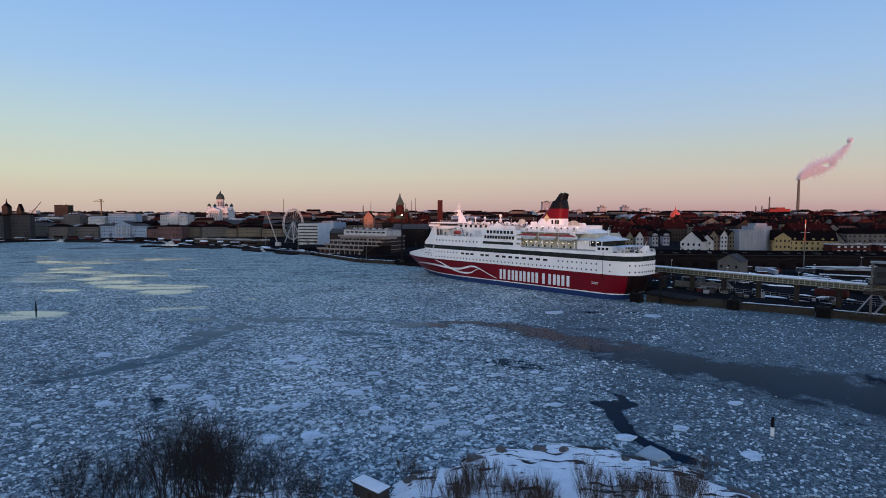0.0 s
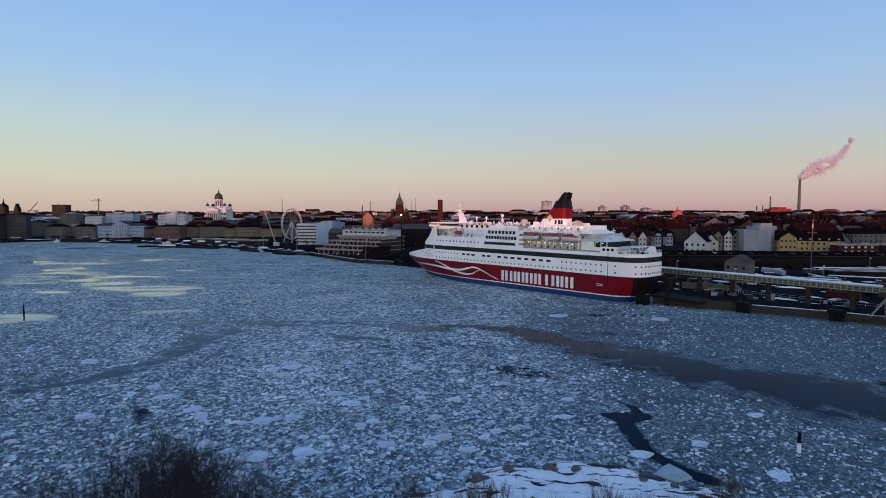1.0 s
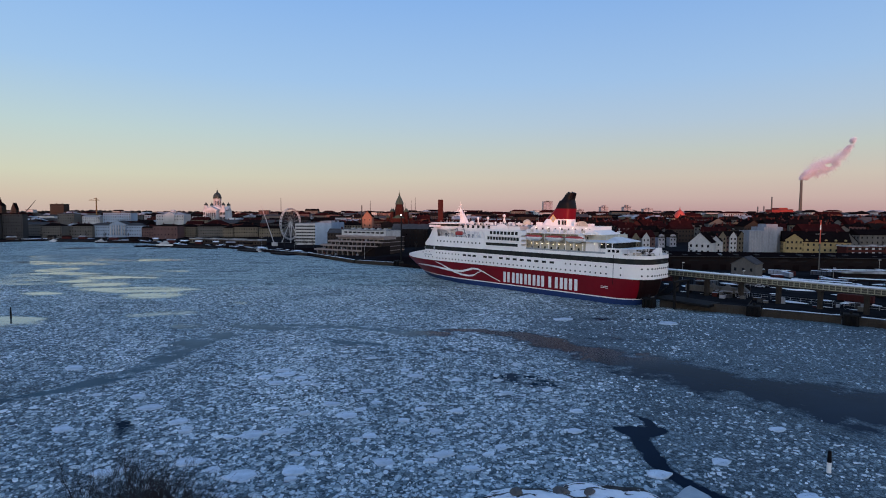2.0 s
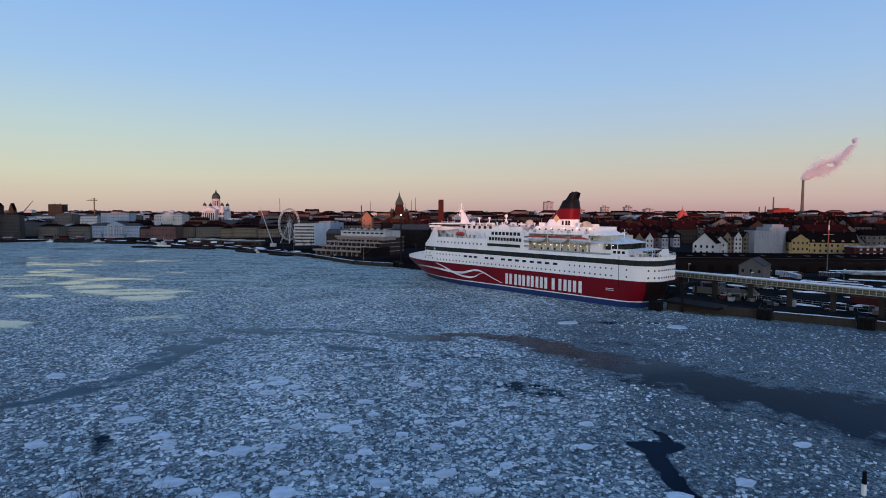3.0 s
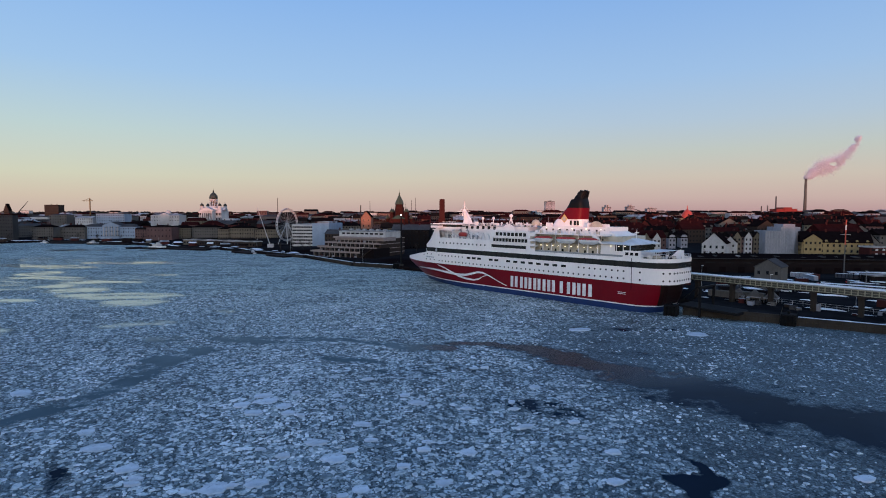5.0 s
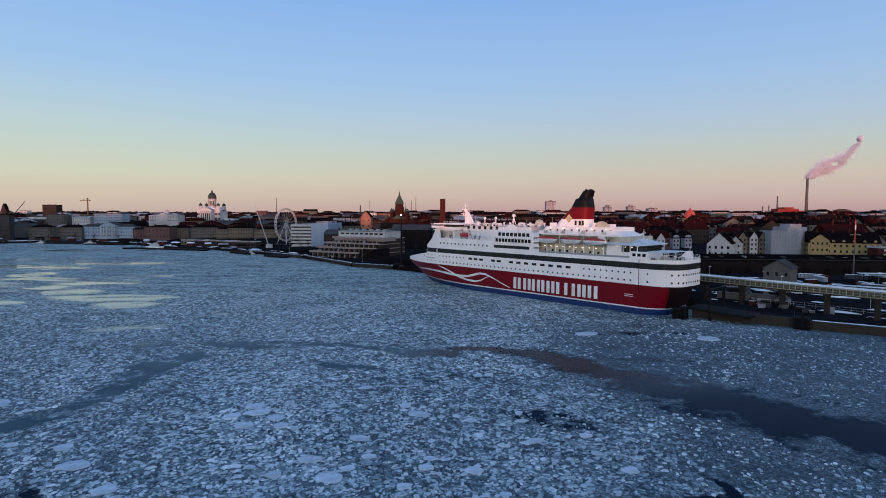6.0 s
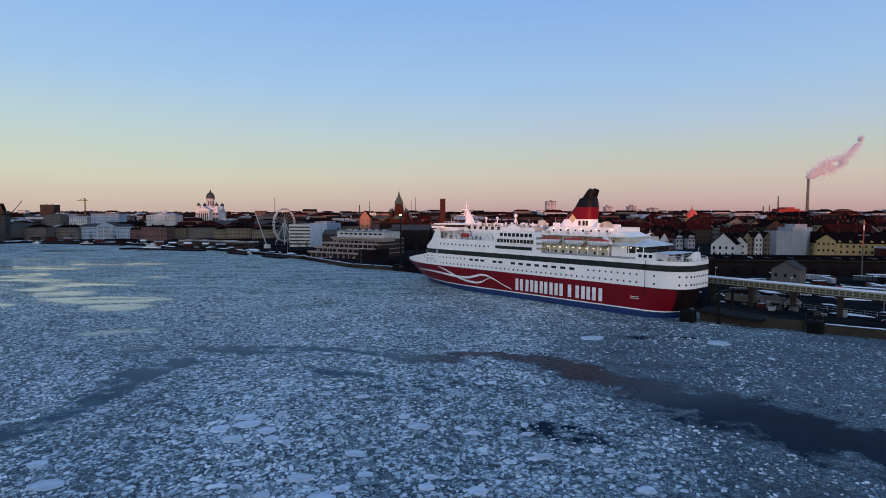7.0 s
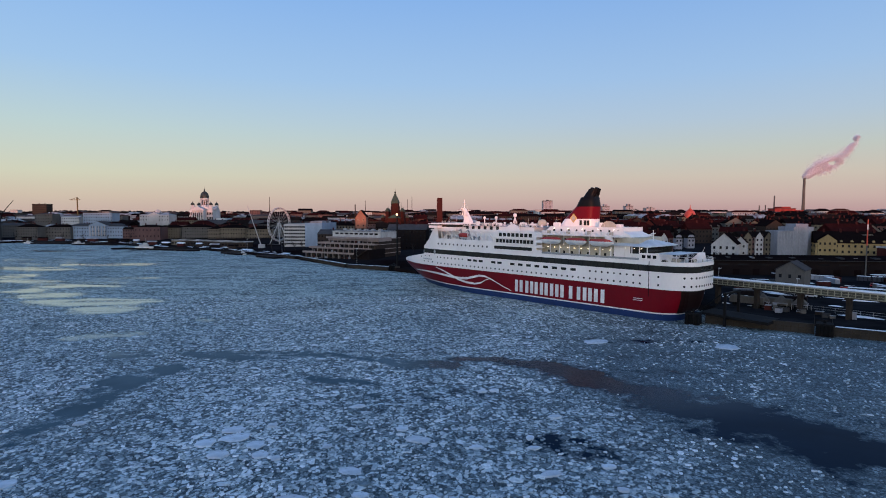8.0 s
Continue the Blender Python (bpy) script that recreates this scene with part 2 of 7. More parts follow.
# ---- shore, ground ----
SHORE = [(-3000, 900), (-900, 800), (-588, 758), (-544, 804), (-483, 790), (-401, 762), (-365, 735), (-313, 686), (-248, 659), (-211, 627), (-166, 583), (-122, 544), (-67, 468),
         (-33, 447), (-8, 421), (110, 287), (124, 264), (172, 222), (260, 150), (600, -100), (3000, -1200)]
LIFT = [(0, 2.4), (18, 2.5), (70, 3.5), (160, 7.0), (300, 10.0), (600, 17.0), (1100, 26.0), (1800, 31.0), (4200, 34.0)]


def shore_y(x):
    return float(np.interp(x, [p[0] for p in SHORE], [p[1] for p in SHORE]))


def land_z(x, y):
    d = y - shore_y(x)
    z = float(np.interp(d, [p[0] for p in LIFT], [p[1] for p in LIFT]))
    if x > 90:  # the terminal yard is level as far as the warehouses
        level = float(np.interp(y, [425, 450, 520, 800], [2.3, 6.5, 9.0, 40.0]))
        z += (min(z, level) - z) * min(1.0, (x - 90) / 25)
        if y < 440:
            return z
    return z + (3.0 * noise.noise((x * 0.004, y * 0.004, 0.3)) * min(1.0, d / 300) if d > 60 else 0)


xs = sorted({p[0] for p in SHORE} | set(np.linspace(-3000, 3000, 61).round(0)) | set(np.linspace(80, 440, 37)))
DEEP = [0, 10, 18, 35, 52, 70, 100, 130, 160, 185, 205, 225, 245, 265, 285, 300, 330, 360, 400, 450, 500, 600, 800, 1100, 1450, 1800, 4200]
s = Solid()
s.rows([[(x, shore_y(x), -1.5) for x in xs]] + [[(x, shore_y(x) + d, land_z(x, shore_y(x) + d)) for x in xs] for d in DEEP])
ground = single("ground", s, M["land"], Matrix(), "dark snow-flecked city ground rising behind the harbour", "ground", kind="structure")

# hill and tree line on the shore behind the camera: it keeps the low sun off the harbour
s = Solid()
rng = random.Random(5)
hx = np.linspace(-1600, 1600, 161)
s.rows([[(x, -330, -1) for x in hx], [(x, -380, 20 + 3 * noise.noise((x * .01, 0, 0))) for x in hx], [(x, -430, 43.4 + 12 * min(1.0, max(0.0, (-150 - x) / 150)) + 1.2 * noise.noise((x * .012, 3, 0)) + rng.uniform(-0.8, 0.8)) for x in hx],
        [(x, -470, 41 + 12 * min(1.0, max(0.0, (-150 - x) / 150))) for x in hx], [(x, -900, -1) for x in hx]])
single("wooded_hill", s, M["needles"], Matrix(), "dark wooded hill on the shore opposite the harbour", "hill", kind="structure")

# ---- ice and open water ----
LEADS = [  # winding strips of open water: (x, y, half width)
    [(2, 209, 1.5), (15, 208, 4.0), (30, 200, 7.4), (37.5, 188, 8.5), (46, 180.5, 8.5), (51.5, 168, 11), (59, 163.5, 13), (66, 155, 15), (72, 147.5, 14), (79, 141, 15), (88, 134, 18), (98, 124, 21), (118, 110, 26)],
    [(35.6, 118.8, 1.5), (38.6, 116.8, 3.4), (42.6, 117.6, 2.2)],
    [(38.2, 115.5, 2.4), (37.7, 110, 2.1), (37.4, 104, 1.9), (37.6, 99.5, 1.9), (39.6, 95.5, 2.2), (43, 90.5, 2.0)],
    [(40.1, 128.4, 0.5), (41.2, 125.5, 0.7), (42.8, 123, 0.9), (42.6, 119, 1.2)],
    [(-72, 216, 3), (-60, 212, 6.2), (-49, 213, 5.6), (-38.5, 215, 4.4), (-25, 212, 2.6), (-13.5, 208, 3.0)],
    [(-15, 206.6, 2), (-8, 203.1, 5.6), (3, 202.7, 4.2)],
    [(-35, 193.8, 1.6), (-28.5, 190, 2.8), (-21.6, 187.4, 2.8), (-13.5, 185.4, 1.2)],
    [(-95, 134, 2.5), (-85, 142, 2.4), (-82, 149.5, 4.6), (-78, 153.5, 4.4), (-77, 160, 3.0), (-76, 168, 4.8), (-76.5, 179, 5.2), (-76, 192, 7.5), (-70, 200, 4.5)],
    [(-63, 124, 0.4), (-60, 120.5, 1.3), (-57.5, 115.5, 1.2), (-55.5, 111, 0.6)],
]
CAPS = [0.92, 1.0, 1.0, 1.0, 0.40, 0.46, 0.44, 0.50, 0.38]  # how open each strip is at most
POOLS = [  # still pools and thin wet ice: centre, radii, how open
    (-198, 295, 11, 6, 0.36), (-214, 345, 13, 9, 0.36), (-190, 331, 17, 11, 0.36), (-158, 310, 30, 11, 0.48), (-139, 289, 15, 9, 0.48), (-268, 411, 16, 15, 0.28), (-296, 463, 26, 17, 0.28),
    (-330, 468, 22, 12, 0.28), (-246, 385, 32, 11, 0.28), (-246, 492, 32, 13, 0.36), (-392, 650, 40, 22, 0.28), (-190, 404, 28, 5, 0.20), (-276, 455, 22, 13, 0.28), (-200, 366, 36, 8, 0.28), (-242, 347, 9, 6, 0.28), (-280, 495, 16, 10, 0.28),
    (-318, 652, 9, 16, 0.26), (-163, 224, 16, 11, 0.46), (-108, 242, 13, 5, 0.26), (-117, 236, 8, 4, 0.22), (-89, 215, 8, 4.5, 0.26), (-88, 267, 6, 4, 0.20), (-225, 360, 60, 38, 0.02), (-330, 520, 90, 40, -0.05),
    (20.0, 151.5, 6.5, 5.0, 0.34), (24.5, 147.5, 6, 3.4, 0.34), (14, 155, 5, 2.4, 0.2), (2, 178, 26, 8, -0.08), (62, 196, 30, 3.0, -0.02), (66, 230, 26, 4, 0.0),
]


def open_water(px, py):
    """How far inside a lead each point lies: over 0 inside, in half widths."""
    best = np.full(px.shape, -9.0)
    for lead, cap in zip(LEADS, CAPS):
        for (x0, y0, w0), (x1, y1, w1) in zip(lead, lead[1:]):
            dx, dy = x1 - x0, y1 - y0
            k = np.clip(((px - x0) * dx + (py - y0) * dy) / (dx * dx + dy * dy), 0, 1)
            d = np.hypot(px - x0 - k * dx, py - y0 - k * dy)
            w = w0 + k * (w1 - w0)
            best = np.maximum(best, np.minimum(cap, (2.2 if cap == 1.0 else 1.0) * (w - d) / np.maximum(w, 2.5)))
    for cx, cy, rx, ry, level in POOLS:
        best = np.maximum(best, level - 1.1 * np.maximum(0, np.hypot((px - cx) / rx, (py - cy) / ry) - 0.7))
    return best


def calm_water(px, py):
    """1 in the still pools of the far bay, 0 elsewhere."""
    return soft_step((300 - np.hypot(px + 290, (py - 430) * 1.0)) / 70)


def still_lead(px, py):
    """1 on the skin of smooth new ice astern of the ferry, 0 elsewhere."""
    return soft_step((48 - np.hypot((px - 34) * 0.8, (py - 196) * 1.2)) / 30)


def soft_step(v):
    v = np.clip(v, 0, 1)
    return v * v * (3 - 2 * v)


def ice_cover(px, py):
    """How pale and thick the brash lies: thickest in the middle of the bay, thin dark slush towards the terminal, smooth grey ice far off."""
    c = 1.0 - 0.78 * soft_step((px - 12) / 45) * soft_step((310 - py) / 90)
    c -= 0.40 * soft_step((-px - 30) / 60) * soft_step((190 - py) / 60)
    c -= 0.15 * soft_step((120 - py) / 35) + 0.22 * soft_step((px - 36) / 25) * soft_step((165 - py) / 35)
    c += 0.14 * np.exp(-((px + 8) / 55) ** 2 - ((py - 165) / 45) ** 2) - 0.16 * soft_step((px - 40) / 20) * soft_step((230 - py) / 40)
    c -= 0.16 * soft_step((px + 8) / 32) * soft_step((py - 140) / 30) * soft_step((222 - py) / 30)
    c += 0.10 * soft_step((px - 35) / 20) * soft_step((135 - py) / 25) - 0.12 * soft_step((-px - 45) / 40) * soft_step((py - 125) / 40) * soft_step((300 - py) / 60)
    c -= 0.16 * np.exp(-((px - 30) / 20) ** 2 - ((py - 128) / 20) ** 2)
    return np.maximum(0.14, c + 0.14 * soft_step((py - 210) / 90))


gx = np.r_[-4500, -2500, -1400, np.linspace(-700, -124, 231), np.linspace(-122, 130, 253), np.linspace(132.5, 300, 68), 600, 1200, 2500, 4500]
gy = np.r_[-4000, -1500, -400, -60, np.linspace(60, 320, 201), np.linspace(323, 820, 160), 1500, 4600]
X, Y = np.meshgrid(gx, gy)
nx, ny = len(gx), len(gy)
me = bpy.data.meshes.new("water")
idx = np.arange(nx * ny).reshape(ny, nx)
quads = np.stack([idx[:-1, :-1], idx[:-1, 1:], idx[1:, 1:], idx[1:, :-1]], -1).reshape(-1, 4)
me.from_pydata(np.stack([X.ravel(), Y.ravel(), np.zeros(nx * ny)], 1).tolist(), [], quads.tolist())
for key, values in (("open_water", np.clip(open_water(X.ravel(), Y.ravel()), -1.5, 1)), ("calm", calm_water(X.ravel(), Y.ravel())), ("new_ice", still_lead(X.ravel(), Y.ravel())), ("grey_ice", soft_step((2 - X.ravel()) / 18) * soft_step((Y.ravel() - 128) / 10)), ("ice_cover", ice_cover(X.ravel(), Y.ravel()))):
    me.attributes.new(key, "FLOAT", "POINT").data.foreach_set("value", values.astype(np.float32))

m = bpy.data.materials.new("brash_ice_and_water")
m.use_nodes = True
nt = m.node_tree
nt.nodes.clear()


def node(kind, links=(), **values):
    n = nt.nodes.new(kind)
    for k, v in values.items():
        if k in ("operation", "data_type", "feature", "attribute_name", "interpolation_type", "blend_type"):
            setattr(n, k, v)
        else:
            n.inputs[k.replace("_", " ")].default_value = v
    for socket, source in links:
        nt.links.new(source, n.inputs[socket])
    return n


def rampn(source, stops):
    r = node("ShaderNodeValToRGB", [(0, source)])
    e = r.color_ramp.elements
    while len(e) < len(stops):
        e.new(0.5)
    for el, (p, c) in zip(e, stops):
        el.position, el.color = p, (*c, 1)
    return r.outputs[0]


pos = node("ShaderNodeTexCoord").outputs["Object"]
wob = node("ShaderNodeTexNoise", [(0, pos)], Scale=0.35, Detail=3.0)
wv = node("ShaderNodeVectorMath", [(0, wob.outputs["Color"])], operation="SCALE", Scale=1.6)
warped = node("ShaderNodeVectorMath", [(0, pos), (1, wv.outputs[0])], operation="ADD").outputs[0]
cell = node("ShaderNodeTexVoronoi", [(0, warped)], Scale=0.85, Randomness=1.0)
edge = node("ShaderNodeTexVoronoi", [(0, warped)], feature="DISTANCE_TO_EDGE", Scale=0.85, Randomness=1.0)
cell2 = node("ShaderNodeTexVoronoi", [(0, warped)], Scale=2.1, Randomness=1.0)
drawn = node("ShaderNodeMapping", [(0, pos)])
drawn.inputs["Scale"].default_value, drawn.inputs["Rotation"].default_value = (0.028, 0.105, 1), (0, 0, radians(8))
streak = node("ShaderNodeTexNoise", [(0, drawn.outputs[0])], Scale=1.15, Detail=7.0, Roughness=0.68, Distortion=0.35).outputs[0]
big = node("ShaderNodeTexNoise", [(0, pos)], Scale=0.018, Detail=5.0, Roughness=0.6, Distortion=1.4)
mid = node("ShaderNodeTexNoise", [(0, pos)], Scale=0.09, Detail=4.0)
rnd = node("ShaderNodeSeparateColor", [(0, cell.outputs["Color"])]).outputs[0]
rnd2 = node("ShaderNodeSeparateColor", [(0, cell2.outputs["Color"])]).outputs[1]
# pale floes among dark slush: how many are pale follows the large patches
amount = node("ShaderNodeMath", [(0, rnd), (1, big.outputs[0])], operation="ADD").outputs[0]
pale = node("ShaderNodeMapRange", [(0, amount)], From_Min=0.72, From_Max=1.28).outputs[0]
cov = node("ShaderNodeAttribute", attribute_name="ice_cover").outputs["Fac"]
pale = node("ShaderNodeMath", [(0, pale), (1, cov)], operation="MULTIPLY").outputs[0]
rim = node("ShaderNodeMapRange", [(0, edge.outputs["Distance"])], From_Min=0.0, From_Max=0.22).outputs[0]
pale = node("ShaderNodeMath", [(0, pale), (1, rim)], operation="MULTIPLY").outputs[0]
small = node("ShaderNodeMath", [(0, rnd2), (1, mid.outputs[0])], operation="MULTIPLY").outputs[0]
cov_small = node("ShaderNodeMapRange", [(0, cov)], To_Min=0.85, To_Max=1.0).outputs[0]
edge2 = node("ShaderNodeTexVoronoi", [(0, warped)], feature="DISTANCE_TO_EDGE", Scale=2.1, Randomness=1.0)
rim2 = node("ShaderNodeMapRange", [(0, edge2.outputs["Distance"])], From_Min=0.02, From_Max=0.12).outputs[0]
small = node("ShaderNodeMath", [(0, small), (1, rim2)], operation="MULTIPLY").outputs[0]
small = node("ShaderNodeMath", [(0, small), (1, cov_small)], operation="MULTIPLY").outputs[0]
pale = node("ShaderNodeMath", [(0, pale), (1, small)], operation="ADD").outputs[0]
curl = node("ShaderNodeTexNoise", [(0, pos)], Scale=1.3, Detail=4.0, Roughness=0.65, Distortion=2.6).outputs[0]
curl = node("ShaderNodeMapRange", [(0, curl)], From_Min=0.32, From_Max=0.68, To_Min=-0.13, To_Max=0.11).outputs[0]
pale = node("ShaderNodeMath", [(0, pale), (1, curl)], operation="ADD").outputs[0]
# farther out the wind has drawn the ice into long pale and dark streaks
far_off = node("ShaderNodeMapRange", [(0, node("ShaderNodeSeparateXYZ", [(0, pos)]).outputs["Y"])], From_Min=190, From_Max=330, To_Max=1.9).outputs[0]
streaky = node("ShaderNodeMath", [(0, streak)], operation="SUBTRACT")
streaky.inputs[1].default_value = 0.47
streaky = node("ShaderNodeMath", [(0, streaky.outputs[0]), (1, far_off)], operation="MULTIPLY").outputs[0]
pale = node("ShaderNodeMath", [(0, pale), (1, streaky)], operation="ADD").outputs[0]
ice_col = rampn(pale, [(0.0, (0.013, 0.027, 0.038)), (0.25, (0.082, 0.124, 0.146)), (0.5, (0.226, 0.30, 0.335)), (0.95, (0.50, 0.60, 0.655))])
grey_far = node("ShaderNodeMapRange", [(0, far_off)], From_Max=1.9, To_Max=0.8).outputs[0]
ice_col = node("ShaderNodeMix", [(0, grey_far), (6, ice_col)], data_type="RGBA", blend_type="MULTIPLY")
ice_col.inputs[7].default_value = (1.0, 0.96, 0.80, 1)  # less blue, greyer tone with distance
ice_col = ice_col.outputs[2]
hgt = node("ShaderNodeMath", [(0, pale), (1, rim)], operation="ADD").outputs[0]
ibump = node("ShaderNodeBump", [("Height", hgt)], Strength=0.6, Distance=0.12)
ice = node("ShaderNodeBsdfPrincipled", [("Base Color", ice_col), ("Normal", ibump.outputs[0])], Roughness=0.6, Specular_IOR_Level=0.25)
rip = node("ShaderNodeTexNoise", [(0, pos)], Scale=0.5, Detail=3.0)
wbump = node("ShaderNodeBump", [("Height", rip.outputs[0])], Strength=0.03, Distance=0.1)
calm = node("ShaderNodeAttribute", attribute_name="calm").outputs["Fac"]
sheen = node("ShaderNodeMapRange", [(0, calm)], To_Min=0.015, To_Max=1.0).outputs[0]
skin_fac = node("ShaderNodeAttribute", attribute_name="new_ice").outputs["Fac"]
skin_gloss = node("ShaderNodeMapRange", [(0, skin_fac)], To_Max=0.07).outputs[0]
sheen = node("ShaderNodeMath", [(0, sheen), (1, skin_gloss)], operation="ADD").outputs[0]
dull = node("ShaderNodeMapRange", [(0, skin_fac)], To_Min=0.08, To_Max=0.22).outputs[0]
wcol = rampn(big.outputs[0], [(0.35, (0.004, 0.010, 0.021)), (0.6, (0.008, 0.018, 0.035))])
grey_skin = rampn(mid.outputs[0], [(0.3, (0.040, 0.072, 0.094)), (0.7, (0.066, 0.108, 0.135))])
thin_fac = node("ShaderNodeAttribute", attribute_name="grey_ice").outputs["Fac"]
wcol = node("ShaderNodeMix", [(0, thin_fac), (6, wcol), (7, grey_skin)], data_type="RGBA").outputs[2]
wcol = node("ShaderNodeMix", [(0, calm), (6, wcol)], data_type="RGBA")
wcol.inputs[7].default_value = (0.13, 0.165, 0.155, 1)  # wet new ice of the still pools, paled to add to the sky's reflection
wcol = wcol.outputs[2]
water = node("ShaderNodeBsdfPrincipled", [("Base Color", wcol), ("Normal", wbump.outputs[0]), ("Specular IOR Level", sheen), ("Roughness", dull)], IOR=1.33)
ow = node("ShaderNodeAttribute", attribute_name="open_water").outputs["Fac"]
rag = node("ShaderNodeTexNoise", [(0, pos)], Scale=0.12, Detail=6.0, Roughness=0.65)
torn = node("ShaderNodeMix", [(0, calm), (2, rag.outputs[0]), (3, streak)], data_type="FLOAT").outputs[0]
wide = node("ShaderNodeMapRange", [(0, torn)], From_Min=0.2, From_Max=0.8, To_Min=-0.4, To_Max=1.4).outputs[0]
ragged = node("ShaderNodeMath", [(0, wide), (1, ow)], operation="ADD").outputs[0]
fac = node("ShaderNodeMapRange", [(0, ragged)], From_Min=0.48, From_Max=0.92).outputs[0]
mixs = node("ShaderNodeMixShader", [(0, fac), (1, ice.outputs[0]), (2, water.outputs[0])])
node("ShaderNodeOutputMaterial", [(0, mixs.outputs[0])])
me.materials.append(m)
tagged(new("water", me), "grey-blue harbour water covered in broken brash ice", "water", kind="structure")


# ---- the ferry ----
# Its own axes: x forward from the transom, y to port, z up from the waterline.
ferry = thing("ferry", pose(95.8, 270.6, 0, 0, 0, 131.5), "red and white passenger ferry moored at the quay in broken ice", "ferry")
HB = 14.1


def stem(z):
    return 152.5 + 1.85 * min(z, 11) + 0.25 * max(0, z - 11)


def outline(z, inset=0.0, n=26):
    """Half of the hull's plan at height z, from the middle of the transom to the stem, port side."""
    low = max(0.0, min(1.0, (10.5 - z) / 10.5))
    under = 1.0 if z < 11.99 else 0.0
    xt = -8.5 + 3.6 * under + 3.0 * low ** 1.6 + inset
    r, ry, hb, xs = 11.0 - 2.5 * under + 2 * low, 9.0 - 1.5 * under + 2 * low, HB - inset, 96 + 2.0 * min(z, 12)
    tip = stem(z) - inset * 2.2
    pts = [(xt, 0.0), (xt, (hb - ry) * 0.5), (xt, hb - ry)]
    pts += [(xt + r - r * math.cos(q), hb - ry + ry * math.sin(q)) for q in (radians(v) for v in (15, 30, 45, 60, 75, 90))]
    p = 1.9 + 0.05 * min(z, 12)
    for i in range(1, n + 1):
        x = xt + r + (tip - xt - r) * (i / n)
        k = max(0.0, (x - xs) / (tip - xs))
        pts.append((x, hb * (1 - k ** p) if i < n else 0.0))
    return pts


def skin(levels, inset=0.0, until=None):
    """Hull plating between heights; until: cut at this x."""
    s = Solid()
    for sign in (1, -1):
        rings = []
        for z in levels:
            o = outline(z, inset)
            if until:
                o = [(min(x, until), y) for x, y in o]
            ring = [(x, sign * y, z) for x, y in o]
            rings.append(ring if sign < 0 else ring[::-1])
        s.rows(rings)
    return s


part("boot_top", skin([-1.0, 0.6, 1.6, 2.5]), M["blue"], ferry, "dark blue paint along the waterline", True)
part("waterline_stripe", skin([2.5, 3.0]), M["letter"], ferry, "thin white stripe above the waterline", True)
part("hull", skin([3.0, 4.5, 6, 7.5, 9, 10.5, 11.98]), M["red"], ferry, "deep red hull plating", True)


def bulwark_top(x):
    return 18.6 if x <= 141 else 18.0 - (x - 141) / 32.5 * 4.7


s = Solid()
for sign in (1, -1):
    o = [(x, y) for x, y in outline(12.0, n=60)]
    rings = [[(x, sign * y, 12.0 + (bulwark_top(x) - 12.0) * k) for x, y in (o if sign < 0 else o[::-1])] for k in (0, 0.5, 1)]
    s.rows(rings)
o1, o2 = outline(11.98), outline(12.0)
for sign in (1, -1):
    s.rows([[(x, sign * y, 12.0) for x, y in o1[:12]], [(x, sign * y, 12.0) for x, y in o2[:12]]])
part("upper_hull", s, M["white"], ferry, "white upper hull with portholes", True)
s = Solid()
s.prism([(x, y) for x, y in outline(12.0, 0.4) if x > 138] + [(x, -y) for x, y in outline(12.0, 0.4)[::-1] if x > 138][1:], 13.0, 13.2)
part("fore_deck", s, M["deck"], ferry)

# window belt round the ship, and the white band over it
belt_skin = skin([18.6, 21.0], 0.12, until=141)
part("window_belt", belt_skin, M["shipglass"], ferry, "long dark belt of windows")
mull = Solid().box(-0.09, 0.09, -0.05, 0.05, 0, 2.4).mesh("mullion", M["darksteel"])
for i in range(34):
    part("mullion", mull, None, ferry).location = (8 + i * 3.6 if 8 + i * 3.6 < 118 else 118, HB - 0.08 - (0.0 if i < 31 else 0.3), 18.6)
s = skin([21.0, 22.6], 0, until=141)
part("deck_band", s, M["white"], ferry)
ring = [(min(x, 141), y) for x, y in outline(12.0, 0.15)]
full = ring + [(x, -y) for x, y in ring[::-1]][1:]
part("main_deck", Solid().prism(full[::-1], 21.2, 21.9), M["deck"], ferry)

# sloping front under the bridge
s = Solid()
for sign in (1, -1):
    s.add([(141, sign * 11.2, 17.6), (141, sign * 12.4, 22.6), (136.5, sign * 13.2, 26.2), (132.6, sign * 13.4, 32.0), (128.5, sign * 13.9, 32.0), (126.5, sign * 13.9, 22.6), (127.5, sign * 13.9, 26.2)],
          [(0, 1, 2, 3, 4, 6, 5)][::1])
s.add([(141.05, -12.4, 17.4), (141.05, 12.4, 17.4), (141.05, 12.6, 22.6), (141.05, -12.6, 22.6), (136.5, 13.2, 26.2), (136.5, -13.2, 26.2), (132.6, 13.4, 32), (132.6, -13.4, 32)],
      [(0, 1, 2, 3), (3, 2, 4, 5), (5, 4, 6, 7)])
part("front_bulkhead", s, M["white"], ferry, "sloping white front below the bridge")


def house(name, x0, x1, hb, z0, z1, mat="white", label="", rake=0.0):
    s = Solid().prism([(x0, -hb), (x1, -hb), (x1, hb), (x0, hb)], z0, z1, [(x0, -hb), (x1 - rake, -hb), (x1 - rake, hb), (x0, hb)])
    return part(name, s, M[mat], ferry, label)


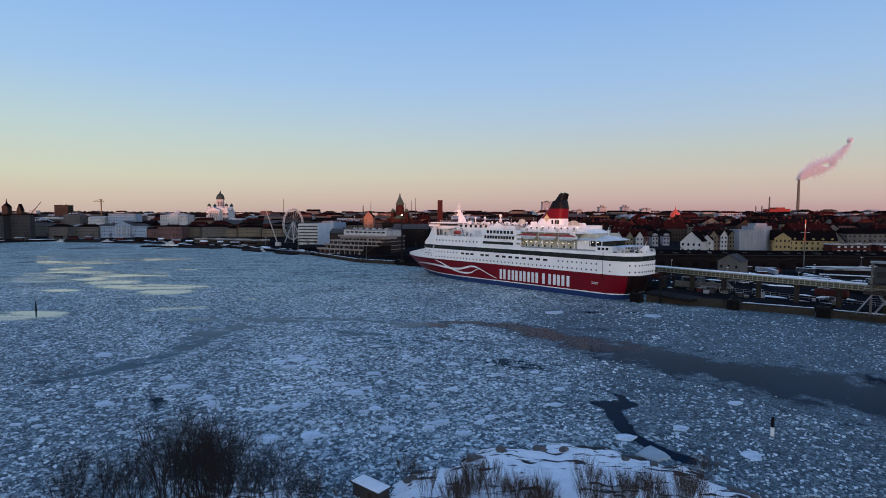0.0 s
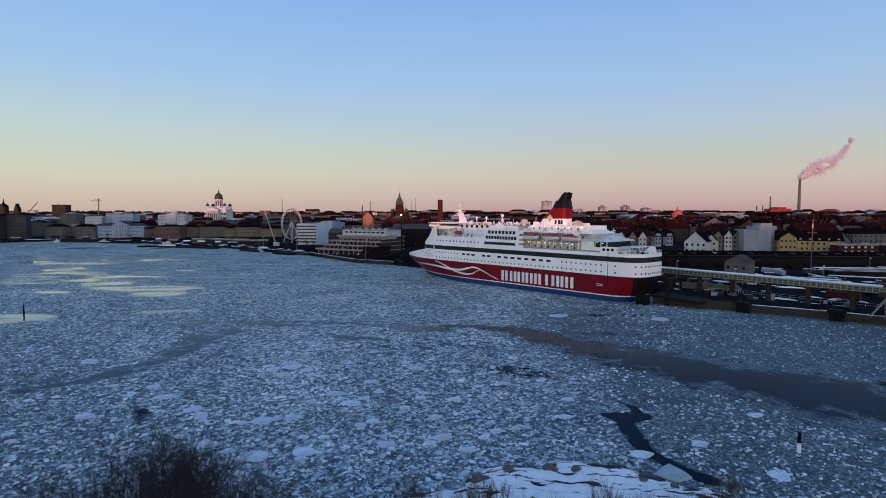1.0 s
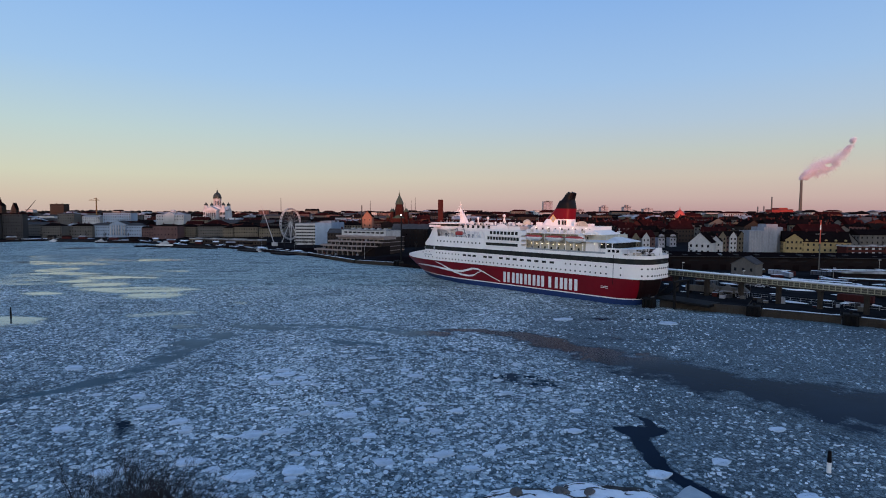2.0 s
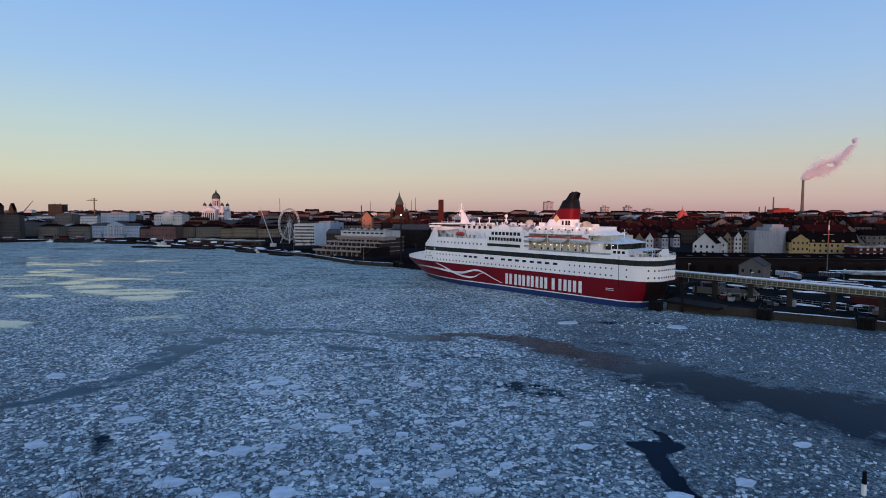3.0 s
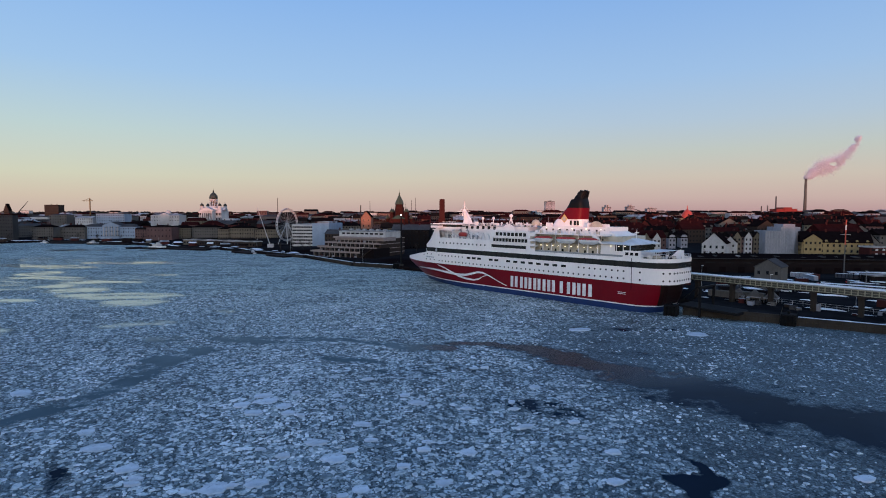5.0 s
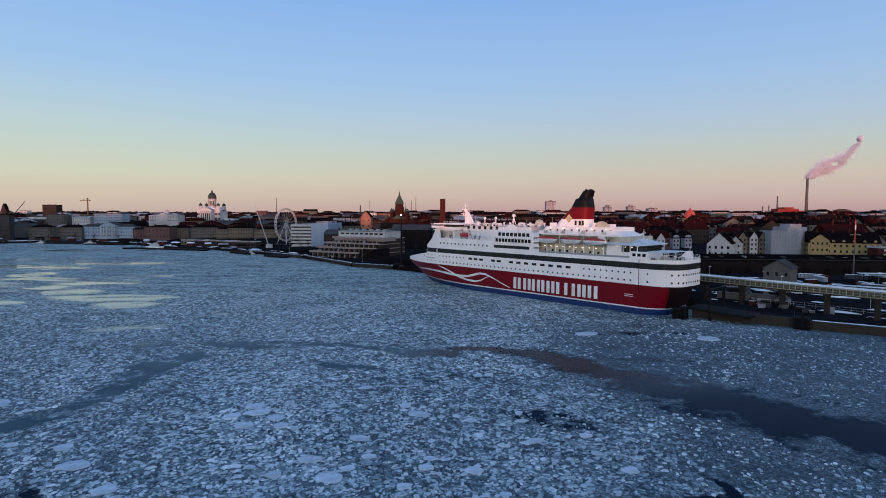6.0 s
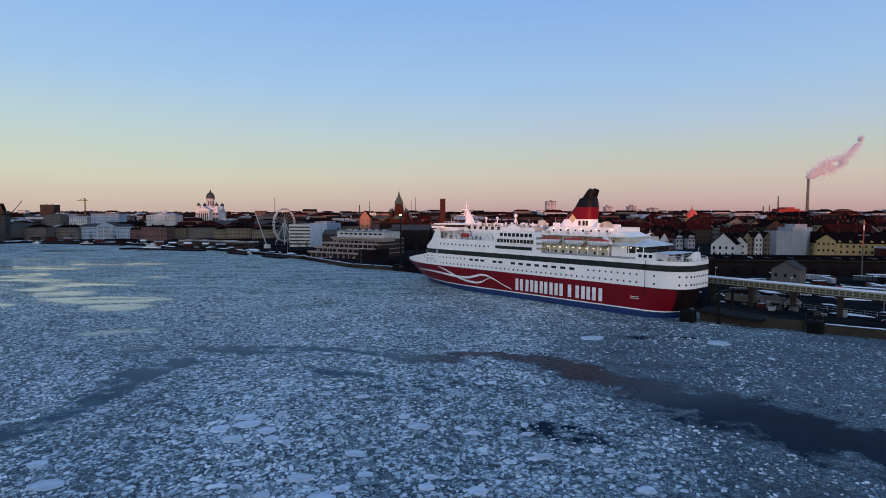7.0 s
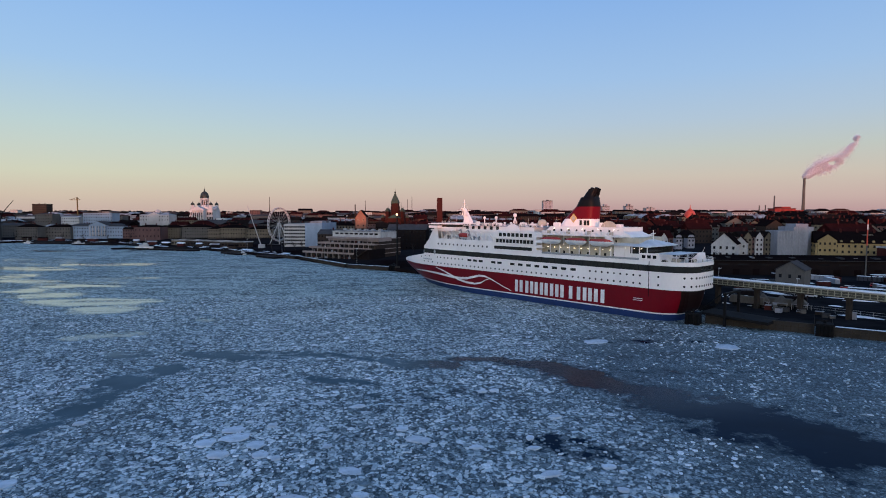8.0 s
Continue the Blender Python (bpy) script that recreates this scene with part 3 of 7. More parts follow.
house("cabin_tier", 61.5, 138, 13.9, 21.9, 26.0, rake=3.5)
house("cabin_block", 61.5, 88, 13.9, 26.0, 31.9)
house("inner_house", 88, 131, 8.8, 26.0, 31.2)
house("bridge_deck", 86, 118, 9.4, 31.2, 31.8)
house("bridge_floor", 118, 134.5, 13.6, 31.2, 31.8)
house("bridge", 116, 133.5, 12.0, 31.8, 33.2)
house("bridge_windows", 116.3, 134.0, 12.15, 33.2, 34.6, "shipglass", "dark wraparound bridge windows", rake=-0.5)
house("bridge_roof", 115, 135.0, 12.8, 34.6, 35.2)
house("bridge_wing", 127, 133.8, 15.6, 32.6, 33.9)
house("wing_glass", 127.3, 133.5, 15.4, 33.9, 34.6, "shipglass")
house("wing_roof", 126.8, 134.2, 15.8, 34.6, 34.85)
house("upper_wall", 89, 115, 8.6, 31.8, 33.0)
house("upper_house", 68, 112, 7.6, 31.8, 34.0)
house("sun_deck", 64, 114, 8.2, 34.0, 34.2, "deck")
house("boat_deck_house", 14, 61.5, 9.6, 21.9, 31.0, "cream", "lit cream wall behind the lifeboats")
house("upper_deck_slab", 20, 61.5, 13.0, 31.0, 31.7)
house("funnel_house", 22, 62, 8.2, 31.7, 34.8, rake=4)
house("aft_wall", 10, 24, 11.2, 21.9, 24.8)
house("aft_cabin", 17, 24, 11.0, 24.8, 27.5)
house("aft_house", 10.2, 17, 10.8, 24.8, 27.5, "shipglass", "dark glazed aft lounge")

# pale hipped roof over the aft lounge
s = Solid().add([(8.6, -12.6, 27.9), (27, -12.6, 28.2), (27, 12.6, 28.2), (8.6, 12.6, 27.9), (15.0, 0, 30.6), (27, 0, 31.0), (8.6, -12.6, 27.5), (27, -12.6, 27.8), (27, 12.6, 27.8), (8.6, 12.6, 27.5)],
                [(0, 1, 5, 4), (2, 3, 4, 5), (3, 0, 4), (1, 2, 5), (0, 6, 7, 1), (2, 8, 9, 3), (3, 9, 6, 0), (6, 9, 8, 7), (1, 7, 8, 2)])
part("aft_roof", s, M["aftroof"], ferry, "pale frosted hipped roof over the aft deck")
for x in (9.2, 12.4, 15.6, 18.8):
    part("roof_post", Solid().box(x - 0.12, x + 0.12, 11.9, 12.2, 21.9, 27.5), M["white"], ferry)

# portholes and windows of the port side
hole = Solid().turned([(0.42, -0.06), (0.42, 0.06)], n=10)
hole.v = [(x, z, y) for x, y, z in hole.v]
hole_mesh = hole.mesh("porthole", M["shipglass"])
win_mesh = Solid().box(-1.35, 1.35, -0.06, 0.06, -0.55, 0.55).mesh("window", M["shipglass"])
tall_mesh = Solid().box(-0.92, 0.92, -0.06, 0.06, -0.85, 0.85).mesh("window", M["shipglass"])
sq_mesh = Solid().box(-0.42, 0.42, -0.06, 0.06, -0.45, 0.45).mesh("window", M["shipglass"])


def side_y(x, z=12.0):
    o = outline(min(z, 12.0))
    o = o[8:]
    return float(np.interp(x, [p[0] for p in o], [p[1] for p in o]))


def on_side(name, me, x, z):
    y = side_y(x)
    slope = math.atan2(side_y(x + 0.5) - side_y(x - 0.5), 1.0)
    ob = part(name, me, None, ferry)
    ob.location, ob.rotation_euler = (x, y, z), (0, 0, slope)


for i in range(43):
    on_side("porthole", hole_mesh, 10.8 + i * 2.8, 13.6)
for x, z in ((3.4, 13.6), (3.4, 16.7)):
    on_side("porthole", hole_mesh, x, z)
for i in range(9):
    on_side("porthole", hole_mesh, 10.8 + i * 2.8, 16.7)
for i in range(8):
    on_side("window", win_mesh, 41.5 + i * 4.85, 16.7)
for x in (83.5, 87.5, 96, 100, 104):
    on_side("window", win_mesh, x, 16.7)
for i in range(8):
    on_side("porthole", hole_mesh, 109 + i * 2.8, 16.8)
for x, z in ((136, 17), (140, 17), (144, 16.2), (133, 13.9), (137, 13.9), (141, 13.9)):
    on_side("porthole", hole_mesh, x, z)
# portholes round the stern
o = outline(12.0)[:9]
path_y = [y for x, y in o]
for row in (13.6, 16.7):
    for i in range(12):
        y = 11.4 - i * 1.95
        x = float(np.interp(abs(y), path_y, [p[0] for p in o]))
        dx = float(np.interp(abs(y) + 0.2, path_y, [p[0] for p in o])) - x
        ob = part("porthole", hole_mesh, None, ferry)
        ob.location, ob.rotation_euler = (x, y, row), (0, 0, radians(90) - math.copysign(math.atan2(dx, 0.2), y))


def row_of(name, me, x0, dx, n, y, z):
    for i in range(n):
        part(name, me, None, ferry).location = (x0 + i * dx, y, z)


row_of("window", sq_mesh, 92, 3.0, 13, 13.92, 24.1)
part("window_strip", Solid().box(64, 87.2, 13.85, 13.96, 23.4, 24.9), M["shipglass"], ferry)
row_of("window", tall_mesh, 64, 2.1, 11, 13.92, 27.4)
row_of("window", tall_mesh, 65, 2.6, 8, 13.92, 30.4)
row_of("window", tall_mesh, 90, 4.2, 6, 8.55, 33.2)
row_of("window", sq_mesh, 24, 4.0, 9, 8.25, 33.2)

# lifeboats on davits


def boat_ring(z, w, l):
    return [(l * math.cos(q), w * math.sin(q), z) for q in np.linspace(0, 2 * math.pi, 17)[:-1]]


lower = Solid().rows([boat_ring(-0.3, 0.3, 3.2), boat_ring(0.3, 1.2, 4.7), boat_ring(1.3, 1.75, 5.5), boat_ring(1.75, 1.8, 5.6)], True)
upper = Solid().rows([boat_ring(1.75, 1.8, 5.6), boat_ring(2.15, 1.7, 5.3), boat_ring(2.5, 1.3, 4.4), boat_ring(2.75, 0.6, 3.0), boat_ring(2.8, 0.02, 0.1)], True)
arm = Solid().side([(-0.2, 0), (0.2, 0), (0.2, 5.2), (-0.2, 5.2)], -0.2, 0.2).box(-0.2, 0.2, 0.1, 4.2, 4.8, 5.3)
low_me, up_me, arm_me = lower.mesh("boat_hull", M["letter"], True), upper.mesh("boat_hood", M["orange"], True), arm.mesh("davit", M["white"])
for x in (54.2, 41.2, 29.2):
    b = part("lifeboat", low_me, None, ferry, "white lifeboat with an orange hood hung from davits")
    b.location = (x, 12.9, 27.4)
    part("boat_hood", up_me, None, b, "orange hood")
    for dx in (-4.6, 4.6):
        part("davit", arm_me, None, ferry).location = (x + dx, 9.6, 26.6)
rescue = part("lifeboat", low_me, None, ferry, "small orange rescue boat on the fore deck edge")
rescue.location, rescue.scale = (110, 12.4, 27.8), (0.62, 0.9, 0.95)
part("boat_hood", up_me, None, rescue)
part("boat_shell", Solid().rows([boat_ring(0.4, 1.3, 4.9), boat_ring(1.3, 1.83, 5.6), boat_ring(1.78, 1.88, 5.7)], True), M["orange"], rescue, "orange-red sides", True)
for x in (107.2, 112.8):
    part("davit", Solid().rod((x, 9.0, 26.0), (x, 11.8, 32.0), 0.3).rod((x, 11.8, 32.0), (x, 13.2, 31.4), 0.22), M["steel"], ferry)
for x in (92, 95.5, 99, 102.5, 106, 118, 122, 126, 129):
    s = Solid().rod((x, 9.2, 26.0), (x - 1.4, 13.2, 30.6), 0.22).rod((x, 13.3, 26.0), (x, 13.3, 31.2), 0.16)
    part("deck_stanchion", s, M["white"], ferry)
s = Solid().box(88.5, 131, 13.4, 13.6, 26.0, 27.0)
part("deck_rail", s, M["white"], ferry)
part("promenade_edge", Solid().box(20, 61.5, 9.7, 13.8, 21.9, 22.1), M["deck"], ferry)
lamp_me = Solid().box(-0.24, 0.24, -0.12, 0.12, -0.1, 0.1).mesh("deck_lamp", M["lamp"])
for i in range(11):
    part("deck_lamp", lamp_me, None, ferry).location = (23 + i * 3.5, 9.8, 25.6)
for i in range(5):
    part("deck_lamp", lamp_me, None, ferry).location = (26 + i * 7.5, 8.35, 33.9)
for x in (12, 15, 19):
    part("deck_lamp", lamp_me, None, ferry).location = (x, 11.3, 26.9)
for x in (24, 29, 34, 39, 44, 49, 54, 59):
    part("promenade_post", Solid().box(x - 0.15, x + 0.15, 13.3, 13.6, 22.1, 27.0), M["white"], ferry)
part("promenade_rail", Solid().box(8, 61.5, 13.75, 13.85, 22.6, 23.4), M["steel"], ferry)

door_me = Solid().box(-0.5, 0.5, -0.05, 0.05, 0, 2.1).mesh("cabin_door", M["shipglass"])
for i in range(9):
    part("cabin_door", door_me, None, ferry).location = (24.8 + i * 4.1, 9.62, 22.1)
for i in range(12):
    part("window", sq_mesh, None, ferry).location = (24 + i * 3.1, 9.62, 29.3)
for i in range(7):
    x = 25 + i * 5.2
    part("life_raft", Solid().rod((x - 0.8, 12.6, 23.0), (x + 0.8, 12.6, 23.0), 0.42, n=8), M["letter"], ferry, "white life raft canister")
# gear and rails on the aft deck
for x, y in ((9.5, 12.2), (7.2, 12.4), (4.8, 9.6), (3.4, 6.0)):
    part("winch", Solid().rod((x, y - 0.9, 22.9), (x, y + 0.9, 22.9), 0.75, n=10).box(x - 0.8, x + 0.8, y - 0.5, y + 0.5, 21.9, 22.9), M["white"], ferry)
s = Solid()
rail = [(x, y) for x, y in outline(12.0, 0.2) if x < 14]
for sign in (1, -1):
    pts_ = [(x, sign * y) for x, y in rail]
    for (xa, ya), (xb, yb) in zip(pts_, pts_[1:]):
        for zz_ in (23.2, 23.8):
            s.rod((xa, ya, zz_), (xb, yb, zz_), 0.05, n=4)
        s.rod((xa, ya, 22.5), (xa, ya, 23.8), 0.05, n=4)
part("stern_rail", s, M["white"], ferry)
part("vent_hood", Solid().prism([(-4.5, -9), (0.5, -9), (0.5, -5), (-4.5, -5)], 21.9, 25.4, [(-4.5, -8), (-3.0, -8), (-3.0, -6), (-4.5, -6)]), M["white"], ferry, "white sloping hood on the aft deck")
part("flag_staff", Solid().rod((-5.5, 0, 22.6), (-7.6, 0, 28.0), 0.12, 0.06, 6), M["white"], ferry)
part("aft_mast", Solid().rod((13, 0, 29), (13, 0, 34), 0.2, 0.1, 6).box(12.8, 13.2, -1.6, 1.6, 32.4, 32.7), M["white"], ferry)
for x, y, w, l, hgt in ((56, 6, 1.6, 3, 1.6), (70, 5, 2, 4, 1.4), (78, 3, 2, 3, 1.8), (92, 5, 1.4, 3, 1.5), (101, 2, 2, 5, 1.2), (108, 4, 1.2, 2, 2.0), (33, 5, 2, 3, 1.8), (27, 3, 3, 3, 1.2)):
    zb = 34.2 if x > 63 else 34.8
    part("deck_box", Solid().box(x - l / 2, x + l / 2, y - w / 2, y + w / 2, zb, zb + hgt).box(x - l / 2 + 0.1, x + l / 2 - 0.1, y - w / 2 + 0.1, y + w / 2 - 0.1, zb + hgt, zb + hgt + 0.1), M["white"], ferry)
for x, h_ in ((74, 38), (110, 39.5), (124, 40), (130, 38.5), (58, 39)):
    part("whip_aerial", Solid().rod((x, 4, 34.2), (x, 4, h_), 0.07, 0.03, 4), M["white"], ferry)

# funnel: white foot, red middle, black top, raked forward edge
FUN = [(34.6, 57.5, 39.2, 4.8), (38.2, 54.2, 39.2, 4.6), (43.6, 48.4, 38.8, 4.3), (47.6, 46.0, 39.6, 3.9), (47.9, 44.8, 39.8, 3.4), (51.4, 42.4, 38.4, 2.6)]


def funnel_ring(z):
    x1, x0, w = (float(np.interp(z, [f[0] for f in FUN], [f[k] for f in FUN])) for k in (1, 2, 3))
    c = (x0 + x1) / 2
    h = (x1 - x0) / 2
    return [(c + h * math.copysign(abs(math.cos(q)) ** 0.55, math.cos(q)), w * math.copysign(abs(math.sin(q)) ** 0.55, math.sin(q)), z) for q in np.linspace(0, 2 * math.pi, 29)[:-1]]


for nm, zs, mt, lb in (("funnel_foot", (34.6, 36.4, 38.2), "white", ""), ("funnel_body", (38.2, 40, 42, 43.6), "red", "red middle of the funnel"), ("funnel_top", (43.6, 45.5, 47.6, 47.9, 49.5, 51.4), "black", "black raked funnel top")):
    s = Solid().rows([funnel_ring(z) for z in zs], True)
    s.add(funnel_ring(zs[-1]), [tuple(range(28))])
    part(nm, s, M[mt], ferry, lb, True)
for k in range(4):
    part("exhaust_pipe", Solid().rod((40.7 + k * 1.1, (-1) ** k * 1.3, 47.5), (38.6 + k * 1.12, (-1) ** k * 1.3, 51.8), 0.85, 0.8, n=10), M["sternblack"] if k % 2 else M["black"], ferry, "dark raked exhaust pipe")
em = part("emblem", Solid().side([(0, -2.1), (1.9, 0), (0, 2.1), (-1.9, 0)], -0.08, 0.08), M["gold"], ferry, "gold diamond emblem on the funnel")
em.location = (48.2, 4.66, 38.5)
em2 = part("emblem_centre", Solid().side([(0, -1.35), (1.2, 0), (0, 1.35), (-1.2, 0)], -0.05, 0.05), M["cream"], em)
em2.location = (0, 0.1, 0)
for x in (44.4, 42.2, 40.6):
    part("vent", Solid().box(x - 0.55, x + 0.55, 4.55, 4.75, 35.4, 37.6), M["shipglass"], ferry)

# mast, radar domes, aerials
s = Solid().rows([[(x0, -w, z), (x1, -w, z), (x1, w, z), (x0, w, z)] for x0, x1, w, z in ((116.5, 121.5, 1.5, 35.2), (117.4, 121.2, 1.2, 37.4), (118.9, 121.6, 0.9, 39.6), (120.4, 122.4, 0.6, 41.8), (121.3, 122.6, 0.45, 43.2))], True)
s.box(121.3, 122.6, -0.45, 0.45, 43.1, 43.3)
mast_ = part("radar_mast", s, M["white"], ferry, "white curved radar mast")
part("crosstree", Solid().box(118.6, 124.6, -2.8, 2.8, 39.3, 39.55).box(120.6, 124.0, -3.6, 3.6, 41.9, 42.1), M["white"], mast_)
part("scanner", Solid().rod((123.6, 0, 39.5), (123.6, 0, 40.4), 0.3).box(123.3, 123.9, -2.2, 2.2, 40.4, 40.75), M["white"], mast_, "radar scanner bar")
part("scanner", Solid().rod((123.2, 0, 42.1), (123.2, 0, 42.8), 0.25).box(122.9, 123.5, -1.7, 1.7, 42.8, 43.1), M["white"], mast_, "radar scanner bar")
part("pole_mast", Solid().rod((122, 0, 43.2), (122, 0, 48.2), 0.2, 0.07).rod((122, -1.5, 45.2), (122, 1.5, 45.2), 0.08, n=4).rod((122, -1.0, 46.4), (122, 1.0, 46.4), 0.07, n=4), M["white"], mast_)
for yy in (-3.2, 3.2):
    part("signal_stay", Solid().rod((122, yy, 42.1), (122, yy * 0.3, 45.3), 0.06, n=4).rod((119, yy * 0.8, 35.3), (121.5, yy * 0.7, 41.9), 0.09, n=4), M["white"], mast_)
for x, y, h, r in ((104, 3, 38.2, 0.75), (96, 3, 38.3, 0.8), (86, 0, 39.6, 1.0)):
    s = Solid().rod((x, y, 34.6), (x, y, h), 0.28).turned([(0.2, h - r), (r * 0.8, h - r * 0.6), (r, h), (r * 0.75, h + r * 0.7), (0.05, h + r)], x, y, 10)
    if r == 1.0:
        s.rod((x - 1.6, y, 34.6), (x, y, h - 1), 0.2).rod((x + 1.6, y, 34.6), (x, y, h - 1), 0.2)
    part("radar_dome", s, M["white"], ferry, "", True)
part("satellite_dome", Solid().turned([(2.1, 34.8), (2.2, 36.2), (1.6, 37.4), (0.1, 37.9)], 66, 4, 14), M["cream"], ferry, "", True)
part("satellite_dome", Solid().turned([(1.8, 34.0), (2.0, 35.2), (1.5, 36.2), (0.1, 36.8)], 30, 4, 14), M["cream"], ferry, "", True)
for x0, x1, z, y in ((64, 114, 34.2, 8.1), (116, 127, 35.2, 12.6), (89, 115, 33.0, 8.5), (24, 60, 31.7, 12.9), (62, 88, 31.9, 13.8)):
    s = Solid().rod((x0, y, z + 1.1), (x1, y, z + 1.1), 0.06, n=4).rod((x0, y, z + 0.6), (x1, y, z + 0.6), 0.04, n=4)
    for x in np.arange(x0, x1 + 0.1, 2.5):
        s.rod((x, y, z), (x, y, z + 1.1), 0.05, n=4)
    part("railing", s, M["white"], ferry)
# braces and ventilators in the open gallery, lockers and cowls along the upper decks
rng = random.Random(77)
for k in range(13):
    x = 97 + k * 2.35
    part("gallery_brace", Solid().rod((x, 13.3, 26.2), (x + (1.5 if k % 2 else -1.5), 10.4, 31.0), 0.14, n=5), M["white"], ferry)
for k in range(9):
    x = 98 + k * 3.3
    part("ventilator", Solid().turned([(0.5, 26.0), (0.5, 27.8), (0.8, 28.0), (0.8, 28.6), (0.2, 28.9)], x, rng.uniform(9.6, 11.6), 8), M["steel"] if k % 3 else M["white"], ferry)
for k in range(14):
    x, zb = (25 + k * 2.6, 31.7) if k < 14 else (64, 34.2)
    hgt = rng.uniform(0.7, 1.5)
    part("deck_locker", Solid().box(x - 0.7, x + 0.7, 11.4, 12.3, zb, zb + hgt).box(x - 0.75, x + 0.75, 11.35, 12.35, zb + hgt, zb + hgt + 0.08), M["cream"] if k % 4 == 0 else M["white"], ferry)
for k in range(10):
    x = 66 + k * 5.0
    part("cowl", Solid().turned([(0.35, 34.2), (0.35, 35.3), (0.6, 35.5), (0.55, 36.0), (0.1, 36.2)], x, rng.uniform(-2, 7), 8), M["white"], ferry)
# outside stair at the end of the cabin block
s = Solid()
for k in range(4):
    s.box(58.4, 61.6, 11.2, 13.9, 22.6 + k * 2.4, 22.9 + k * 2.4).box(58.4, 61.6, 13.75, 13.9, 22.9 + k * 2.4, 23.9 + k * 2.4)
part("outside_stair", s, M["white"], ferry)

# white marks on the red side: plain upright bars in two words, and a wave along the bow
bar_x = [73.6, 70.8, 67.4, 64.6, 62.0, 59.0, 56.4, 53.4, 50.6, 47.9, 43.4, 39.4, 36.4, 33.8, 31.0, 27.9]
for i, x in enumerate(bar_x):
    wide = 1.65
    s = Solid().box(x - wide - 0.1, x, HB - 0.05, HB + 0.05, 4.0, 9.5)
    part("white_bar", s, M["letter"], ferry, "plain white bar painted on the red side")


def ribbon(points, w):
    """A painted band that follows points (x, z) on the port side."""
    s, rings = Solid(), []
    xs_, zs_ = [p[0] for p in points], [p[1] for p in points]
    k = np.linspace(0, 1, len(points))
    for q in np.linspace(0, 1, 60):
        x, z = float(np.interp(q, k, xs_)), float(np.interp(q, k, zs_))
        ww = w * (0.35 + 0.65 * math.sin(math.pi * min(1, q * 1.15)) ** 0.7)
        lo, hi = z - ww / 2, z + ww / 2
        rings.append([(x, bow_y(x, lo) + 0.07, lo), (x, bow_y(x, hi) + 0.07, hi)])
    return s.rows(rings)


def bow_y(x, z):
    o = outline(z, n=60)[8:]
    return float(np.interp(x, [p[0] for p in o], [p[1] for p in o]))


def wavy(x0, x1, z0, z1, amp, phase):
    out_ = []
    for q in np.linspace(0, 1, 25):
        out_.append((x0 + (x1 - x0) * q, z0 + (z1 - z0) * q + amp * math.sin(q * 2 * math.pi + phase) * math.sin(math.pi * q)))
    return out_
part("wave_mark", ribbon([(158, 7.4), (150, 7.9), (140, 8.2), (130, 8.0), (120, 7.3), (112, 6.9), (106, 7.2), (101, 8.4), (97, 9.4), (93, 9.4), (88, 8.0), (82, 5.8), (76, 4.0)], 1.2), M["letter"], ferry, "flowing white wave painted along the red bow")
part("wave_mark", ribbon([(130, 11.2), (124, 9.9), (118, 8.0), (112, 6.2), (106, 5.2), (100, 5.0), (96, 5.8), (93, 7.4), (90, 8.4)], 1.0), M["letter"], ferry, "flowing white wave painted along the red bow")
part("anchor_mark", Solid().side([(0, -1.6), (0.9, 0), (0, 1.6), (-0.9, 0)], -0.05, 0.05), M["steel"], ferry).location = (131, side_y(131) + 0.06, 19.6)
for z in (7.6, 6.9):
    part("name_bar", Solid().box(9.6, 13.4, HB - 0.02, HB + 0.06, z, z + 0.22), M["letter"], ferry, "small white lettering bar near the stern")
for k, w in enumerate((0.5, 0.9, 0.7, 0.8, 0.6, 0.9, 0.7)):
    ob = part("name_bar", Solid().box(-w / 2, w / 2, -0.04, 0.07, 0, 0.7), M["steel"], ferry, "small grey lettering bar on the white bow")
    xx = 141.5 - k * 1.25
    ob.location, ob.rotation_euler = (xx, side_y(xx), 14.9), (0, 0, math.atan2(side_y(xx + 0.5) - side_y(xx - 0.5), 1.0))
# screens, mooring housing and canopy on the aft decks
part("aft_screen", Solid().side([(25, 31.0), (17.5, 30.6), (19, 32.0), (22, 33.2), (25, 33.6)], -7.0, 8.4), M["white"], ferry, "sloping white screen aft of the funnel")
part("aft_screen", Solid().side([(27, 28.2), (23.5, 28.2), (24.5, 31.0), (27, 31.6)], 11.6, 13.2), M["white"], ferry)
box_ = part("mooring_housing", Solid().prism([(3.6, 12.3), (11.6, 12.3), (11.6, 13.95), (3.6, 13.95)], 22.6, 25.4, [(3.9, 12.5), (11.3, 12.5), (11.3, 13.9), (3.9, 13.9)]), M["white"], ferry, "white housing over the mooring gear")
# dark plates on the solid side stand for the shade inside openings
for xx in (5.2, 7.4, 9.6):
    part("opening", Solid().box(xx - 0.7, xx + 0.7, 13.85, 14.0, 23.5, 24.7), M["darksteel"], box_)
part("pergola", Solid().box(-1.5, 6.6, -9.5, 9.4, 25.0, 25.2), M["aftroof"], ferry, "thin flat canopy over the aft deck")
for xx in (-1.0, 2.6, 6.2):
    for yy in (-9, 0, 9.0):
        part("pergola_post", Solid().box(xx - 0.1, xx + 0.1, yy - 0.1, yy + 0.1, 21.9, 25.0), M["white"], ferry)
rng = random.Random(52)
for k in range(16):
    xx, yy = rng.uniform(-4.5, 4.5), rng.uniform(-9, 11)
    part("deck_bench", Solid().box(xx - 0.9, xx + 0.9, yy - 0.25, yy + 0.25, 21.9, 22.4).box(xx - 0.9, xx + 0.9, yy + 0.15, yy + 0.25, 22.4, 22.9), M["cream"] if k % 3 else M["darksteel"], ferry)
